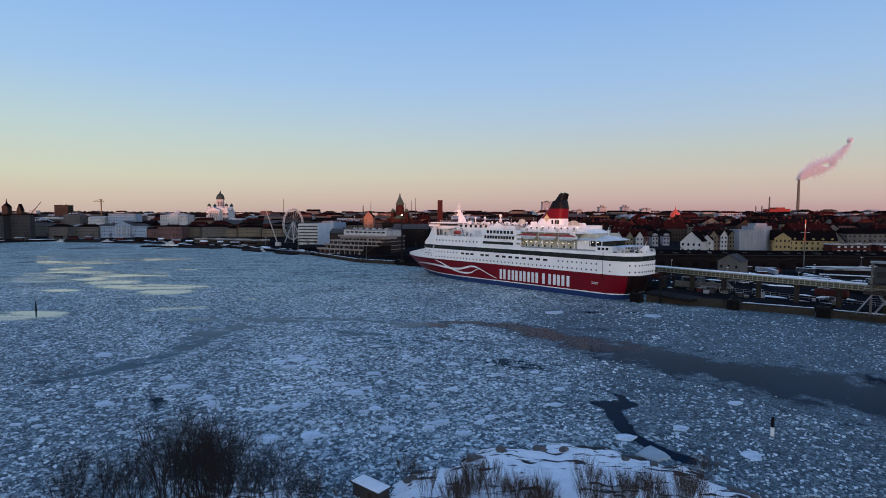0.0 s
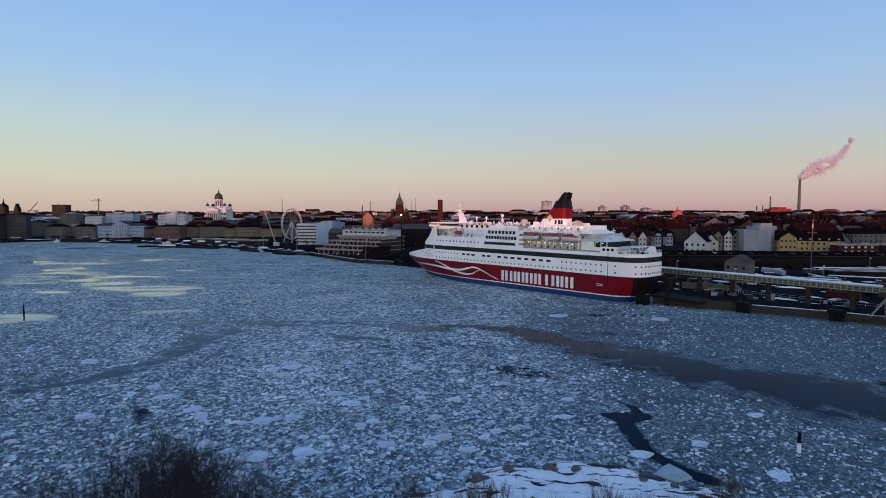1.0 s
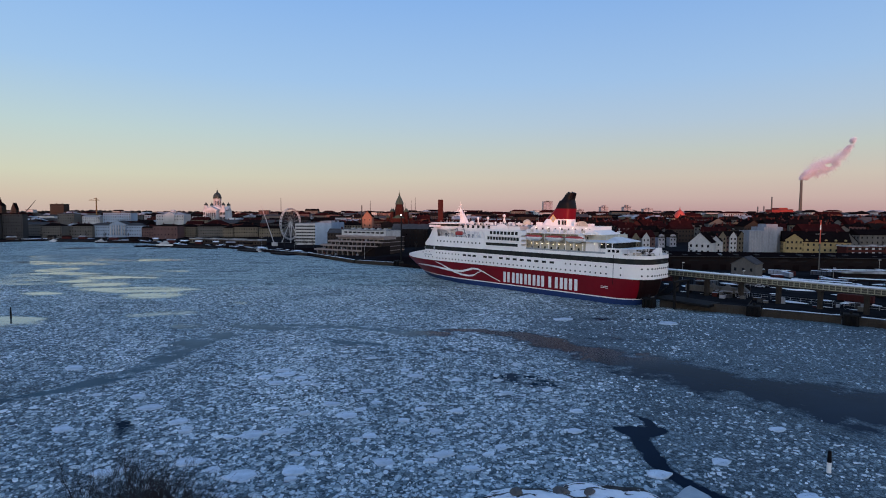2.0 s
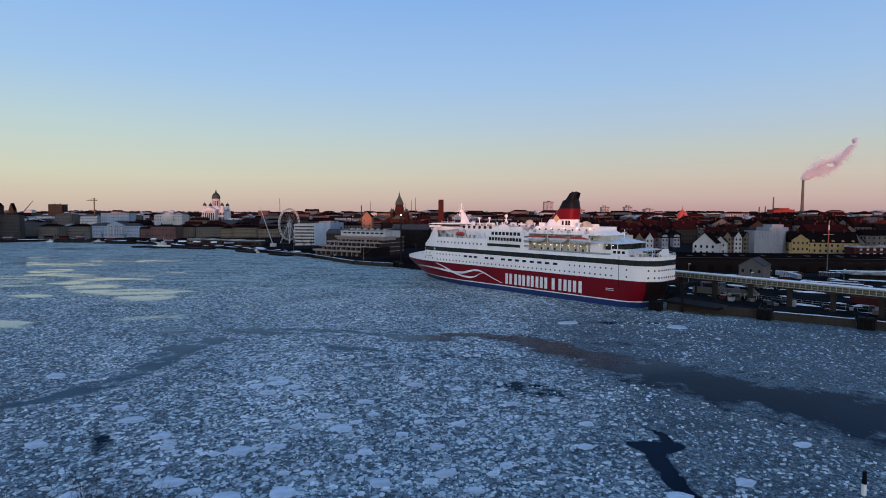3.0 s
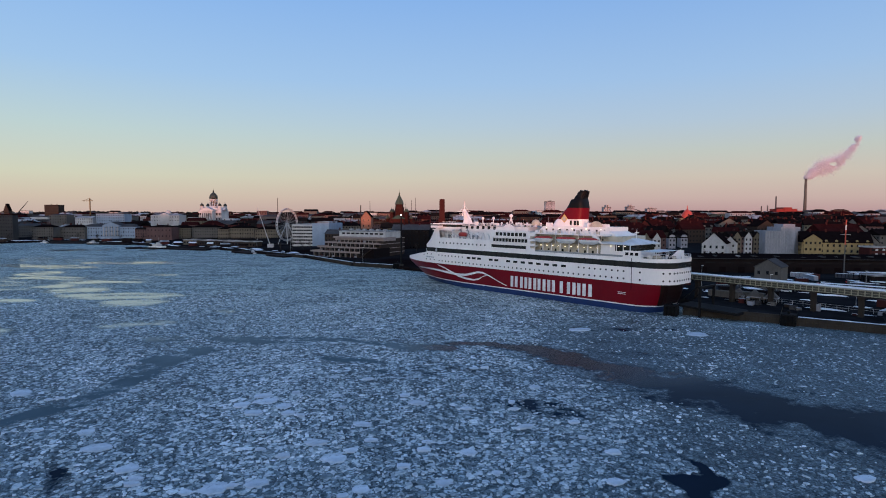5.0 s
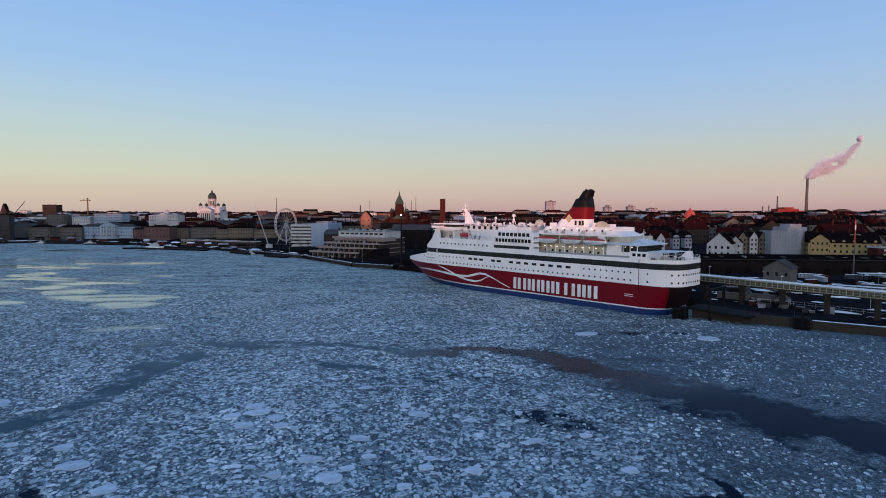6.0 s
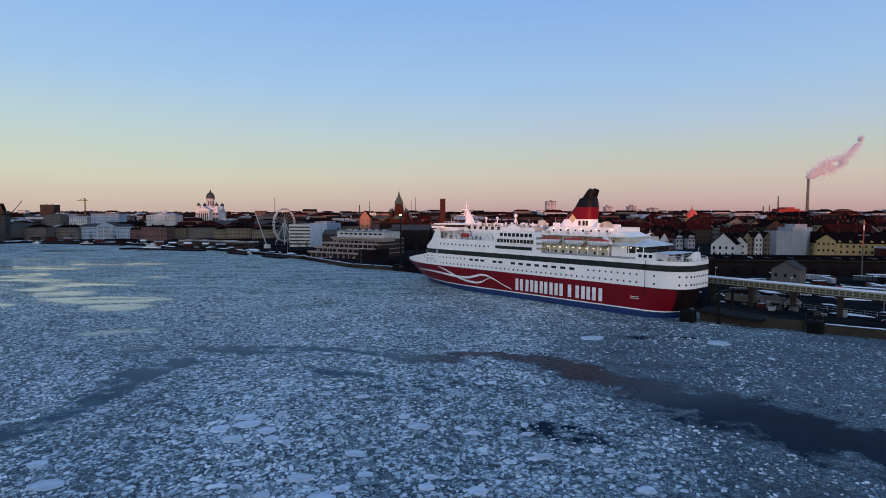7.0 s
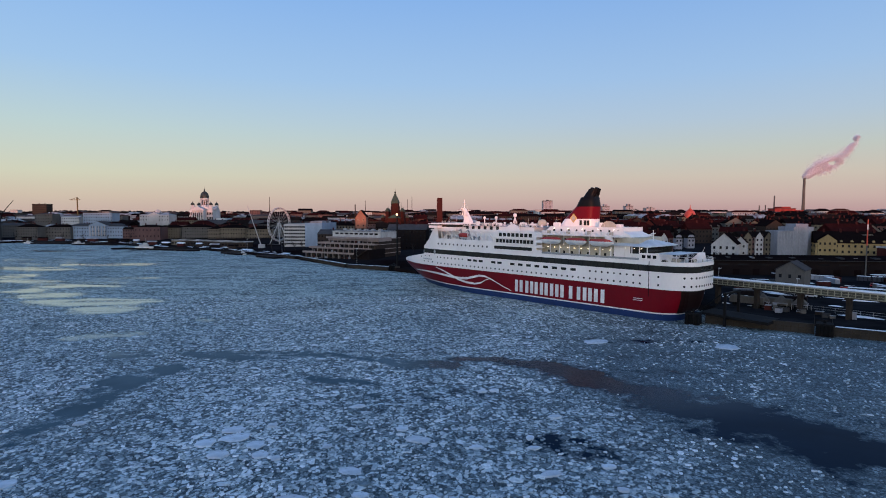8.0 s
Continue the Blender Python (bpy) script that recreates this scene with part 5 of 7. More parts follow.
o = building("red_cupola_house", 342, 800, 24, 18, 14, "w_cream", "r_red", "hip", 4, 3, 7, base=21, label="house with a bright red pointed cupola", single_windows=False)
part("cupola", Solid().turned([(7.0, 8), (7.0, 13), (7.8, 13.4), (7.4, 17), (5.6, 21.5), (2.4, 24.6), (1.0, 25.6), (0.5, 28), (0.1, 31)], 0, 4, 14), M["redlamp"], o, "bright red pointed cupola")

building("flat_block", 372, 790, 32, 16, 13, "w_blue", "r_grey", "flat", 1, 3, 3, base=19, label="plain blue-grey flat-roofed block among the roofs", single_windows=False, chimneys=1, sides=False)
for k, (x, y) in enumerate(((196, 528), (208, 531), (220, 534), (271, 506), (282, 508))):
    o = building("gable_bay", x, y, 6.0, 8, 12, "w_tower", "r_brown", "flat", 1, 3, 2, base=7, label="narrow pale bay with a rounded crest among dark roofs", sides=False, chimneys=0, category="house", group="gabled bays")
    part("crest", Solid().side([(2.6 * math.cos(q), 13 + 2.2 * math.sin(q)) for q in np.linspace(0, math.pi, 11)], -0.1, 0.7), M["w_tower"], o, "rounded pale crest")

# power station with its tall chimneys
ps = thing("power_station", pose(1190, 1900, 28), "red brick power station on the far skyline", "power station")
# w_lit: brick red brightened in its colour to pass for sunlit walls
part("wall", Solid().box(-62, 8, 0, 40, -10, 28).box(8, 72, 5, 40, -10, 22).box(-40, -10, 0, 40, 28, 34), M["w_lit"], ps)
part("roof", Solid().box(-63, 9, -1, 41, 28.05, 29).box(9, 73, 4, 41, 22.05, 23), M["r_grey"], ps)
part("chimney", Solid().turned([(5.6, -10), (4.6, 60), (3.8, 128), (4.0, 131)], 65, 50, 14), M["w_stone"], ps, "very tall concrete chimney", True)
part("chimney", Solid().turned([(3.0, -10), (2.0, 72)], -35, 50, 10), M["w_stone"], ps, "", True)
for x, h in ((1250, 70), (1274, 72)):
    single("chimney", Solid().turned([(3, 20), (2.0, h)], x, 2200, 10), M["w_stone"], Matrix(), "slim far chimney on the skyline", "chimney", "far slim chimneys", smooth=True)
for x, y, z, w, r in ((-207, 760, 60, 0.7, 0.3), (-92, 700, 50, 1.0, 0.6), (-178, 1500, 72, 1.2, 0.5), (-70, 1500, 74, 0.9, 0.4), (-31, 800, 62, 0.6, 0.25), (-57, 1000, 58, 0.5, 0.3)):
    single("aerial_mast", Solid().rod((x, y, 5), (x, y, z), w, r, 6), M["w_brown"], Matrix(), "slim mast standing over the roofs", "mast", "slim masts")

# steam from the tall chimney: a cloud of fine puffs, dense near the mouth and torn into wisps higher up
rng = random.Random(3)
s = Solid()
cx, cz = 1256.0, 165.0
for k in range(15000):
    q = rng.random() ** 1.1
    x = cx + float(np.interp(q, [0, 0.12, 0.4, 0.66, 0.8, 0.92, 1.0], [0, 20, 66, 118, 150, 166, 174]))
    z = cz + float(np.interp(q, [0, 0.12, 0.4, 0.66, 0.8, 0.92, 1.0], [-4, 14, 36, 60, 94, 120, 136]))
    w = float(np.interp(q, [0, 0.1, 0.3, 0.5, 0.66, 0.76, 0.9, 1.0], [4, 16, 31, 33, 22, 14, 16, 9])) * (0.85 + 0.7 * noise.noise((x * 0.04, z * 0.04, 2.0)))
    dx, dz = rng.gauss(0, 0.52) * w, rng.gauss(0, 0.42) * w
    if noise.noise(((x + dx) * 0.045, (z + dz) * 0.045, 8.0)) < -0.42 + max(0.0, q - 0.5) * 0.95:
        continue
    e_ = rng.uniform(0.8, 1.7) if q < 0.6 else rng.uniform(0.5, 1.1)
    c = (x + dx, 1950 + rng.uniform(-9, 9), z + dz)
    s.add([(c[0] + e_, c[1], c[2]), (c[0], c[1] + e_, c[2]), (c[0] - e_, c[1], c[2]), (c[0], c[1] - e_, c[2]), (c[0], c[1], c[2] + e_), (c[0], c[1], c[2] - e_)],
          [(0, 1, 4), (1, 2, 4), (2, 3, 4), (3, 0, 4), (1, 0, 5), (2, 1, 5), (3, 2, 5), (0, 3, 5)])
mt = material("thin_steam", (0.90, 0.88, 0.92), 1.0, color2=(0.84, 0.82, 0.87), scale=0.02, gloss=0.0)
tl, mx = mt.node_tree.nodes.new("ShaderNodeBsdfTranslucent"), mt.node_tree.nodes.new("ShaderNodeMixShader")
tl.inputs[0].default_value, mx.inputs[0].default_value = (0.90, 0.88, 0.92, 1), 0.55
mt.node_tree.links.new(mt.node_tree.nodes["Principled BSDF"].outputs[0], mx.inputs[1])
mt.node_tree.links.new(tl.outputs[0], mx.inputs[2])
mt.node_tree.links.new(mx.outputs[0], mt.node_tree.nodes["Material Output"].inputs[0])
single("steam", s, mt, Matrix(), "pinkish steam drifting from the tall chimney", "steam", kind="stuff")

# skyline towers and cranes
for x, y, w, h, step in ((292, 1500, 24, 44, 0), (442, 1500, 19, 30, 5), (503, 1500, 19, 31, 5), (566, 1520, 24, 26, 3), (372, 1500, 20, 21, 2), (330, 1480, 26, 17, 2), (600, 1540, 30, 18, 0), (395, 1560, 15, 23, 3)):
    o = building("tower_block", x, y, w, 20, h, "w_tower", "r_grey", "flat", 1, max(4, int(h / 3)), 7, base=27, label="tall pinkish apartment tower on the skyline", group="skyline towers", win=(1.5, 1.3), single_windows=False, chimneys=0)
    if step:
        part("stair_tower", Solid().box(-w * 0.22, w * 0.22, 2, 14, h, h + step).box(-w * 0.25, w * 0.25, 1.5, 14.5, h + step, h + step + 0.6), M["w_tower"], o)
        # no real recess: its shade is a dark strip on the wall
        part("recess", Solid().box(-w * 0.04, w * 0.04, -0.15, 0.1, 1, h + step), M["w_grey"], o, "dark middle strip standing for a shaded recess")
    else:
        part("machine_house", Solid().box(-3, 4, 4, 12, h, h + 3), M["w_stone"], o)
tc_ = thing("tower_crane", pose(-595, 1000, 24), "dull yellow tower crane on the skyline", "crane")
part("tower", Solid().box(-0.7, 0.7, -0.7, 0.7, 0, 41), M["w_crane"], tc_)
part("jib", Solid().box(-13, 5, -0.5, 0.5, 36.4, 37.3).rod((0, 0, 41), (-11, 0, 37), 0.25).rod((0, 0, 41), (4.5, 0, 37), 0.25), M["w_crane"], tc_)
mc = thing("boom_crane", pose(-184, 650, 3), "white lattice boom crane by the quay", "crane")
part("boom", Solid().rod((-1, 0, 4), (-14.5, 0, 45), 0.5, 0.25, 4), M["w_white"], mc)
part("cab", Solid().box(-3, 3, -2, 2, 0, 4), M["w_white"], mc)
bc = thing("boom_crane", pose(-720, 1000, 24), "dark slewing crane on the skyline", "crane")
part("boom", Solid().rod((-5, 0, 8), (20, 0, 36), 0.8, 0.4, 4), M["darksteel"], bc)
part("cab", Solid().box(-8, -2, -3, 3, -6, 10), M["darksteel"], bc)
sp = building("spired_church", -842, 1100, 11, 12, 27, "w_brown", "r_dark", "front", 6, 3, 3, base=24, label="dark church with a short spire", single_windows=False, chimneys=0)
part("spire", Solid().turned([(2.4, 26), (2.4, 34), (1.2, 37), (0.1, 44)], 0, 6, 8), M["r_dark"], sp)
building("gable_house", -814, 1100, 9, 8, 20, "w_brown", "r_dark", "front", 13, 3, 3, base=24, label="steep gabled roof on the skyline", single_windows=False, chimneys=0)

# the big wheel
fw = thing("ferris_wheel", pose(-179, 700, 3, 0, 0, 66), "white observation wheel with closed gondolas by the quay", "ferris wheel")
R, HZ = 18.5, 24.5
for yy in (-1.2, 1.2):
    s = Solid()
    ringp = [(R * math.cos(q), yy, HZ + R * math.sin(q)) for q in np.linspace(0, 2 * math.pi, 43)[:-1]]
    for a_, b_ in zip(ringp, ringp[1:] + ringp[:1]):
        s.rod(a_, b_, 0.28, n=4)
    part("rim", s, M["w_white"], fw)
for k in range(21):
    q = 2 * math.pi * k / 21
    part("spoke", Solid().rod((0, 0, HZ), (R * math.cos(q), 0, HZ + R * math.sin(q)), 0.13, n=4), M["w_white"], fw)
gme = Solid().turned([(0.6, -1.9), (1.15, -1.5), (1.25, -0.2), (0.9, 0.4), (0.2, 0.6)], n=8).mesh("gondola", M["w_white"], True)
for k in range(30):
    q = 2 * math.pi * k / 30
    part("gondola", gme, None, fw).location = (R * math.cos(q), 0, HZ + R * math.sin(q))
for yy in (-7, 7):
    for xx in (-9, 9):
        part("leg", Solid().rod((xx, yy, 0), (0, yy * 0.25, HZ), 0.65, 0.4, 6), M["w_white"], fw)
part("hub", Solid().rod((0, -2.4, HZ), (0, 2.4, HZ), 1.1, n=10), M["steel"], fw)
part("platform", Solid().box(-12, 12, -8, 8, -1, 1.6), M["w_grey"], fw)

# ordinary houses behind
rng = random.Random(11)
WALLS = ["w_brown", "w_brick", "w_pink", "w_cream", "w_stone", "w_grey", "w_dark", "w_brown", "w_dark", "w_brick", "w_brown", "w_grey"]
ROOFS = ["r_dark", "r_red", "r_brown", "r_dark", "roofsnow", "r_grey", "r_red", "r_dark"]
KEEP = [(-452, 948, 60), (-388, 1000, 60), (-49, 740, 45), (-137, 655, 50), (-72, 515, 60), (-78, 640, 20), (342, 800, 30), (-179, 700, 30), (-583, 900, 25), (-547, 905, 25)]
count, y = 0, 545.0
far = {}
while y < 2000:
    x = -0.86 * y - 30
    while x < 0.86 * y + 60:
        w, d, h = rng.uniform(20, 42), rng.uniform(14, 22), rng.uniform(13, 21)
        gap = rng.uniform(4, 16) + (y > 1000) * rng.uniform(0, 20)
        px, py = x + w / 2, y + rng.uniform(-10, 10)
        x += w + gap
        inland = py - shore_y(px)
        if inland < 62 or any(abs(px - a_) < r_ and -r_ * 1.3 < py - b_ < r_ for a_, b_, r_ in KEEP) or (px > 70 and py < 600) or (70 < px < 460 and py < 760):
            continue
        if py < 830 and px < -170 or (-30 < px < 110 and inland < 110):
            continue
        z = land_z(px, py)
        top = 41 + (rng.uniform(-14, 1.5) if py < 900 else rng.uniform(-12, 6))
        h = max(9.0, min(h, top - z - 4))
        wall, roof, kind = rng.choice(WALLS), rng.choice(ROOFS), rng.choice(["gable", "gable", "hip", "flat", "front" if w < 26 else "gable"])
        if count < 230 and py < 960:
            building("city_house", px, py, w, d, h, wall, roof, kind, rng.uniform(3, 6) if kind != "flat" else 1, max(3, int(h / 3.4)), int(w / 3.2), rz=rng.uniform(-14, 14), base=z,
                     label={"w_brick": "dark red brick town house", "w_brown": "brown plastered town house", "w_pink": "faded pink town house", "w_cream": "cream plastered town house", "w_stone": "grey stone town house", "w_grey": "grey town house", "w_dark": "town house coloured near-black as if in shade", "w_yellow": "ochre town house"}[wall] + (" with a snowy roof" if roof == "roofsnow" else " with a plain roof"),
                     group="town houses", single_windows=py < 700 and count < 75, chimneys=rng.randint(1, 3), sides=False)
            count += 1
        else:
            if rng.random() < (0.62 if px > -0.25 * py else 0.2):
                wall, h = rng.choice(["w_white", "w_tower", "w_stone", "w_pink"]), h + rng.uniform(0, 6)
            far.setdefault(wall, Solid()).box(px - w / 2, px + w / 2, py, py + d, z - 8, z + h)
            rs = roof_solid(w, d, z + h + 0.05, rng.uniform(2.5, 5) if kind != "flat" else 1, kind)
            far.setdefault(roof, Solid()).add([(a_ + px, b_ + py, c_) for a_, b_, c_ in rs.v], rs.f)
            fz = max(2, int(h / 3.6))
            for f in range(fz):
                for c in range(int(w / 4)):
                    xx = px - w / 2 + 2 + c * 4
                    far.setdefault("glass", Solid()).box(xx - 0.7, xx + 0.7, py - 0.08, py + 0.02, z + f * 3.5 + 1.2, z + f * 3.5 + 2.9)
    y += rng.uniform(34, 46) if y < 1000 else rng.uniform(70, 95)
for key, s in far.items():
    single("far_houses", s, M[key], Matrix(), "many small far houses of the city", "houses", kind="stuff")

# the old quarter behind the terminal: small gabled houses, close together
for y in (512, 536, 562, 590, 622, 658, 698, 735):
    x = 62 + rng.uniform(0, 12)
    while x < 0.80 * y:
        w, d = rng.uniform(11, 24), rng.uniform(12, 16)
        px, py = x + w / 2, y + rng.uniform(-7, 7)
        x += w + rng.uniform(1, 7)
        if (130 < px < 415 and py < 545) or (py - shore_y(px)) < 90 and px < 130:
            continue
        z = land_z(px, py)
        h = min(rng.uniform(9, 15), 38 - z - 4)
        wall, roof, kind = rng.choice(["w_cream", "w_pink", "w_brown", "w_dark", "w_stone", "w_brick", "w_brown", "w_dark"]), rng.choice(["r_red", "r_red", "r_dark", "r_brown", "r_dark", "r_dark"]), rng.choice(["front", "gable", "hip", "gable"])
        building("old_house", px, py, w, d, max(8, h), wall, roof, kind, rng.uniform(4, 6.5), 3, max(3, int(w / 3.0)), rz=rng.uniform(-45, -25) if rng.random() < 0.4 else rng.uniform(-12, 6), base=z,
                 label={"w_cream": "cream", "w_pink": "faded pink", "w_brown": "brown", "w_stone": "grey stone", "w_brick": "dark brick", "w_dark": "dark"}[wall] + " old town house with a " + {"r_red": "red tiled", "r_dark": "black sheet", "r_brown": "brown tiled"}[roof] + " roof",
                 group="old town houses", single_windows=False, chimneys=rng.randint(1, 2), sides=False, dormers=rng.choice([0, 0, 2, 3]), category="house")

# wooded parks among the roofs of the near city
s = Solid()
for x0, x1, y0, y1, n_ in ((-760, -520, 905, 960, 90), (-420, -230, 880, 960, 90), (-640, -470, 990, 1090, 110), (-30, 60, 600, 680, 60)):
    for k in range(n_):
        x, y = rng.uniform(x0, x1), rng.uniform(y0, y1)
        blob(s, (x, y, land_z(x, y) + rng.uniform(6, 11)), rng.uniform(3, 6), rng, 0.9, 0.35, 7, 5)
single("park_woods", s, M["needles"], Matrix(), "dark winter trees between the town roofs", "woods", kind="stuff")

# far woods on the skyline
s = Solid()
for k in range(2600):
    y = rng.uniform(2050, 2700)
    x = rng.uniform(-0.9, 0.9) * y
    r = rng.uniform(4, 9)
    blob(s, (x, y, land_z(x, y) + rng.uniform(0, 9) + 6 * noise.noise((x * 0.003, 1, 2))), r, rng, 0.9, 0.3, 6, 4)
single("far_woods", s, M["needles"], Matrix(), "dark far woods along the skyline", "woods", kind="stuff")


# ---- bare trees and shrubs ----
TWIG = 0.0075  # thinnest twig


def twigs(s, rng, base, way, length, radius, depth, spread=0.5, kids=3):
    """A bare branch and its branches in turn."""
    radius = max(radius, TWIG)
    a, d = Vector(base), Vector(way).normalized()
    mid_ = a + d * length * 0.5 + Vector((rng.uniform(-1, 1), rng.uniform(-1, 1), rng.uniform(-0.3, 0.6))) * length * 0.05
    b = a + d * length + Vector((rng.uniform(-1, 1), rng.uniform(-1, 1), rng.uniform(-0.2, 1))) * length * 0.08
    n_ = 4 if radius > 0.05 else 3
    s.rod(a, mid_, radius, radius * 0.82, n_)
    s.rod(mid_, b, radius * 0.82, radius * 0.6, n_)
    if depth == 0:
        return
    for k in range(kids):
        q = 0.3 + 0.7 * (k + rng.random()) / kids
        start = a.lerp(mid_, q * 2) if q < 0.5 else mid_.lerp(b, q * 2 - 1)
        nd = d + Vector((rng.uniform(-1, 1), rng.uniform(-1, 1), rng.uniform(-0.35, 0.45))) * spread
        twigs(s, rng, start, nd, length * rng.uniform(0.5, 0.82), radius * 0.6, depth - 1, spread, kids)


def bare_tree(name, seed, height, stems, label, at, spread=0.55, depth=4, kids=4, lean=0.3, thick=0.018, mat="bark"):
    rng = random.Random(seed)
    ob = thing(name, pose(*at), label, "tree" if "tree" in name else "shrub")
    trunk, crown = Solid(), Solid()
    for k in range(stems):
        q = 2 * math.pi * (k + rng.uniform(-0.3, 0.3)) / stems
        d = Vector((math.cos(q) * lean * rng.uniform(0.3, 1.2), math.sin(q) * lean * rng.uniform(0.3, 1.2), 1))
        l0 = height * rng.uniform(0.32, 0.45)
        base = Vector((math.cos(q), math.sin(q), 0)) * 0.12 * stems * (0.4 if stems > 1 else 0)
        top = base + d.normalized() * l0
        trunk.rod(base - Vector((0, 0, 0.6)), top, height * thick, height * thick * 0.7, 6)
        for j in range(kids + 1):
            f = rng.uniform(0.45, 1.0)
            nd = d + Vector((rng.uniform(-1, 1), rng.uniform(-1, 1), rng.uniform(0.1, 0.8))) * spread
            twigs(crown, rng, base.lerp(top, f), nd, height * rng.uniform(0.22, 0.36), height * thick * 0.5, depth - 1, spread, kids)
    part("trunk", trunk, M[mat], ob)
    part("crown", crown, M[mat], ob, "dense tangle of bare twigs")
    return ob


street = [bare_tree("tree", 40 + k, 11 + k, 1, "bare leafless street tree standing in the city", (-3000 - 30 * k, 1500, 30), depth=3, kids=4, thick=0.02) for k in range(3)]
rng = random.Random(21)
SPOTS = [(-20 + 9 * k, 560 + rng.uniform(-25, 40)) for k in range(9)] + [(60 + 11 * k, 455 + rng.uniform(-20, 30)) for k in range(8)] + [(150 + 14 * k, 430 + rng.uniform(-8, 8)) for k in range(5)]
SPOTS += [(-160 + 10 * k, 610 + rng.uniform(-6, 18)) for k in range(4)] + [(-640 + 30 * k, 795 + rng.uniform(-4, 4)) for k in range(9)] + [(-110 + 14 * k, 690 + rng.uniform(-20, 20)) for k in range(6)] + [(340 + 25 * k, 480 + rng.uniform(-6, 20)) for k in range(4)]
for k, (x, y) in enumerate(SPOTS):
    o = copy_thing(street[k % 3], pose(x, y, land_z(x, y), 0, 0, rng.uniform(0, 360)))
    tagged(o, group="bare city trees")
for k, o in enumerate(street):
    x, y = 20 + 22 * k, 530
    o.matrix_world = pose(x, y, land_z(x, y))
    tagged(o, group="bare city trees")


# ---- quay, terminal yard ----
def along(a, b):
    """A pose at a, its x axis towards b."""
    return pose(a[0], a[1], 0, 0, 0, math.degrees(math.atan2(b[1] - a[1], b[0] - a[0])))


def quay_block(a, b, deep, top, snowy, label):
    n = math.dist(a, b)
    ob = thing("quay", along(a, b), label, "quay", kind="structure")
    part("wall", Solid().box(0, n, 0, deep, -2, top), M["concrete"], ob)
    part("deck", Solid().box(0.1, n - 0.1, 0.75, deep - 0.1, top + 0.004, top + 0.06), M["asphalt"], ob)
    part("coping", Solid().box(-0.1, n + 0.1, -0.25, 0.7, top + 0.004, top + 0.3), M["concrete"], ob)
    k = 0.6
    me_ = Solid().box(-0.18, 0.18, -0.28, 0, -1.5, top - 0.1).mesh("fender_pile", M["rust"])
    while k < n:
        part("fender_pile", me_, None, ob).location = (k, 0, 0)
        k += 2.2
    part("fender_beam", Solid().box(0, n, -0.42, -0.28, top * 0.55, top * 0.55 + 0.35), M["rust"], ob)
    if snowy:
        s = Solid()
        ys = np.linspace(0.8, 3.6, 4)
        xs_ = np.linspace(0.5, n - 0.5, max(4, int(n / 1.5)))
        s.rows([[(x, y + 0.35 * noise.noise((x * 0.4, y, 1)), top + 0.02 + (0.28 + 0.2 * noise.noise((x * 0.7, y, 4))) * (0.02 if y in (ys[0], ys[-1]) else 1)) for x in xs_] for y in ys])
        part("snow_bank", s, M["snow"], ob, "ploughed snow along the quay edge", True)
    return ob


quay_block((99, 259), (127, 240), 24, 3.2, False, "brown timber-fendered quay wall behind the ferry")
quay_block((131, 236.5), (153, 221.5), 22, 2.8, True, "snow-edged concrete quay wall")
quay_block((157, 218), (215, 165), 26, 2.8, True, "snow-edged concrete quay wall")
for x, y in ((94, 258), (129, 238), (155, 219.5), (-30, 446)):
    o = thing("dolphin", pose(x, y, 0, 0, 0, -35), "dark mooring dolphin with tyre fenders at the quay", "mooring dolphin", "mooring dolphins")
    part("block", Solid().prism([(-2.6, -2.6), (2.6, -2.6), (2.6, 2.6), (-2.6, 2.6)], -2, 4.2, [(-2.4, -2.4), (2.4, -2.4), (2.4, 2.4), (-2.4, 2.4)]), M["darksteel"], o)
    part("bollard", Solid().turned([(0.45, 4.2), (0.4, 4.8), (0.65, 5.0), (0.6, 5.3)], n=8), M["darksteel"], o)
    for k in (-1.5, 0, 1.5):
        part("fender", Solid().rod((k, -2.9, 0.3), (k, -2.9, 3.8), 0.4, n=8), M["rubber"], o)

# ferry ramp between the quay and the stern
lr = thing("link_ramp", pose(99.8, 266.1, 0, 0, 0, 131.5), "dark steel vehicle ramp lowered behind the ferry stern", "ramp")
part("deck", Solid().add([(-3, -6, 4.2), (-3, 6, 4.2), (-26, 6, 3.4), (-26, -6, 3.4), (-3, -6, 3.4), (-3, 6, 3.4), (-26, 6, 2.4), (-26, -6, 2.4)], [(0, 1, 2, 3), (7, 6, 5, 4), (0, 4, 5, 1), (1, 5, 6, 2), (2, 6, 7, 3), (3, 7, 4, 0)]), M["darksteel"], lr)
for yy in (-6.4, 6.4):
    part("gantry_leg", Solid().box(-12.4, -11.6, yy - 0.4, yy + 0.4, -2, 11.5), M["darksteel"], lr)
    part("brace", Solid().rod((-3, yy, 4.4), (-11, yy, 12), 0.25), M["darksteel"], lr)
part("gantry_beam", Solid().box(-12.5, -11.5, -7.2, 7.2, 11.5, 12.2), M["darksteel"], lr)

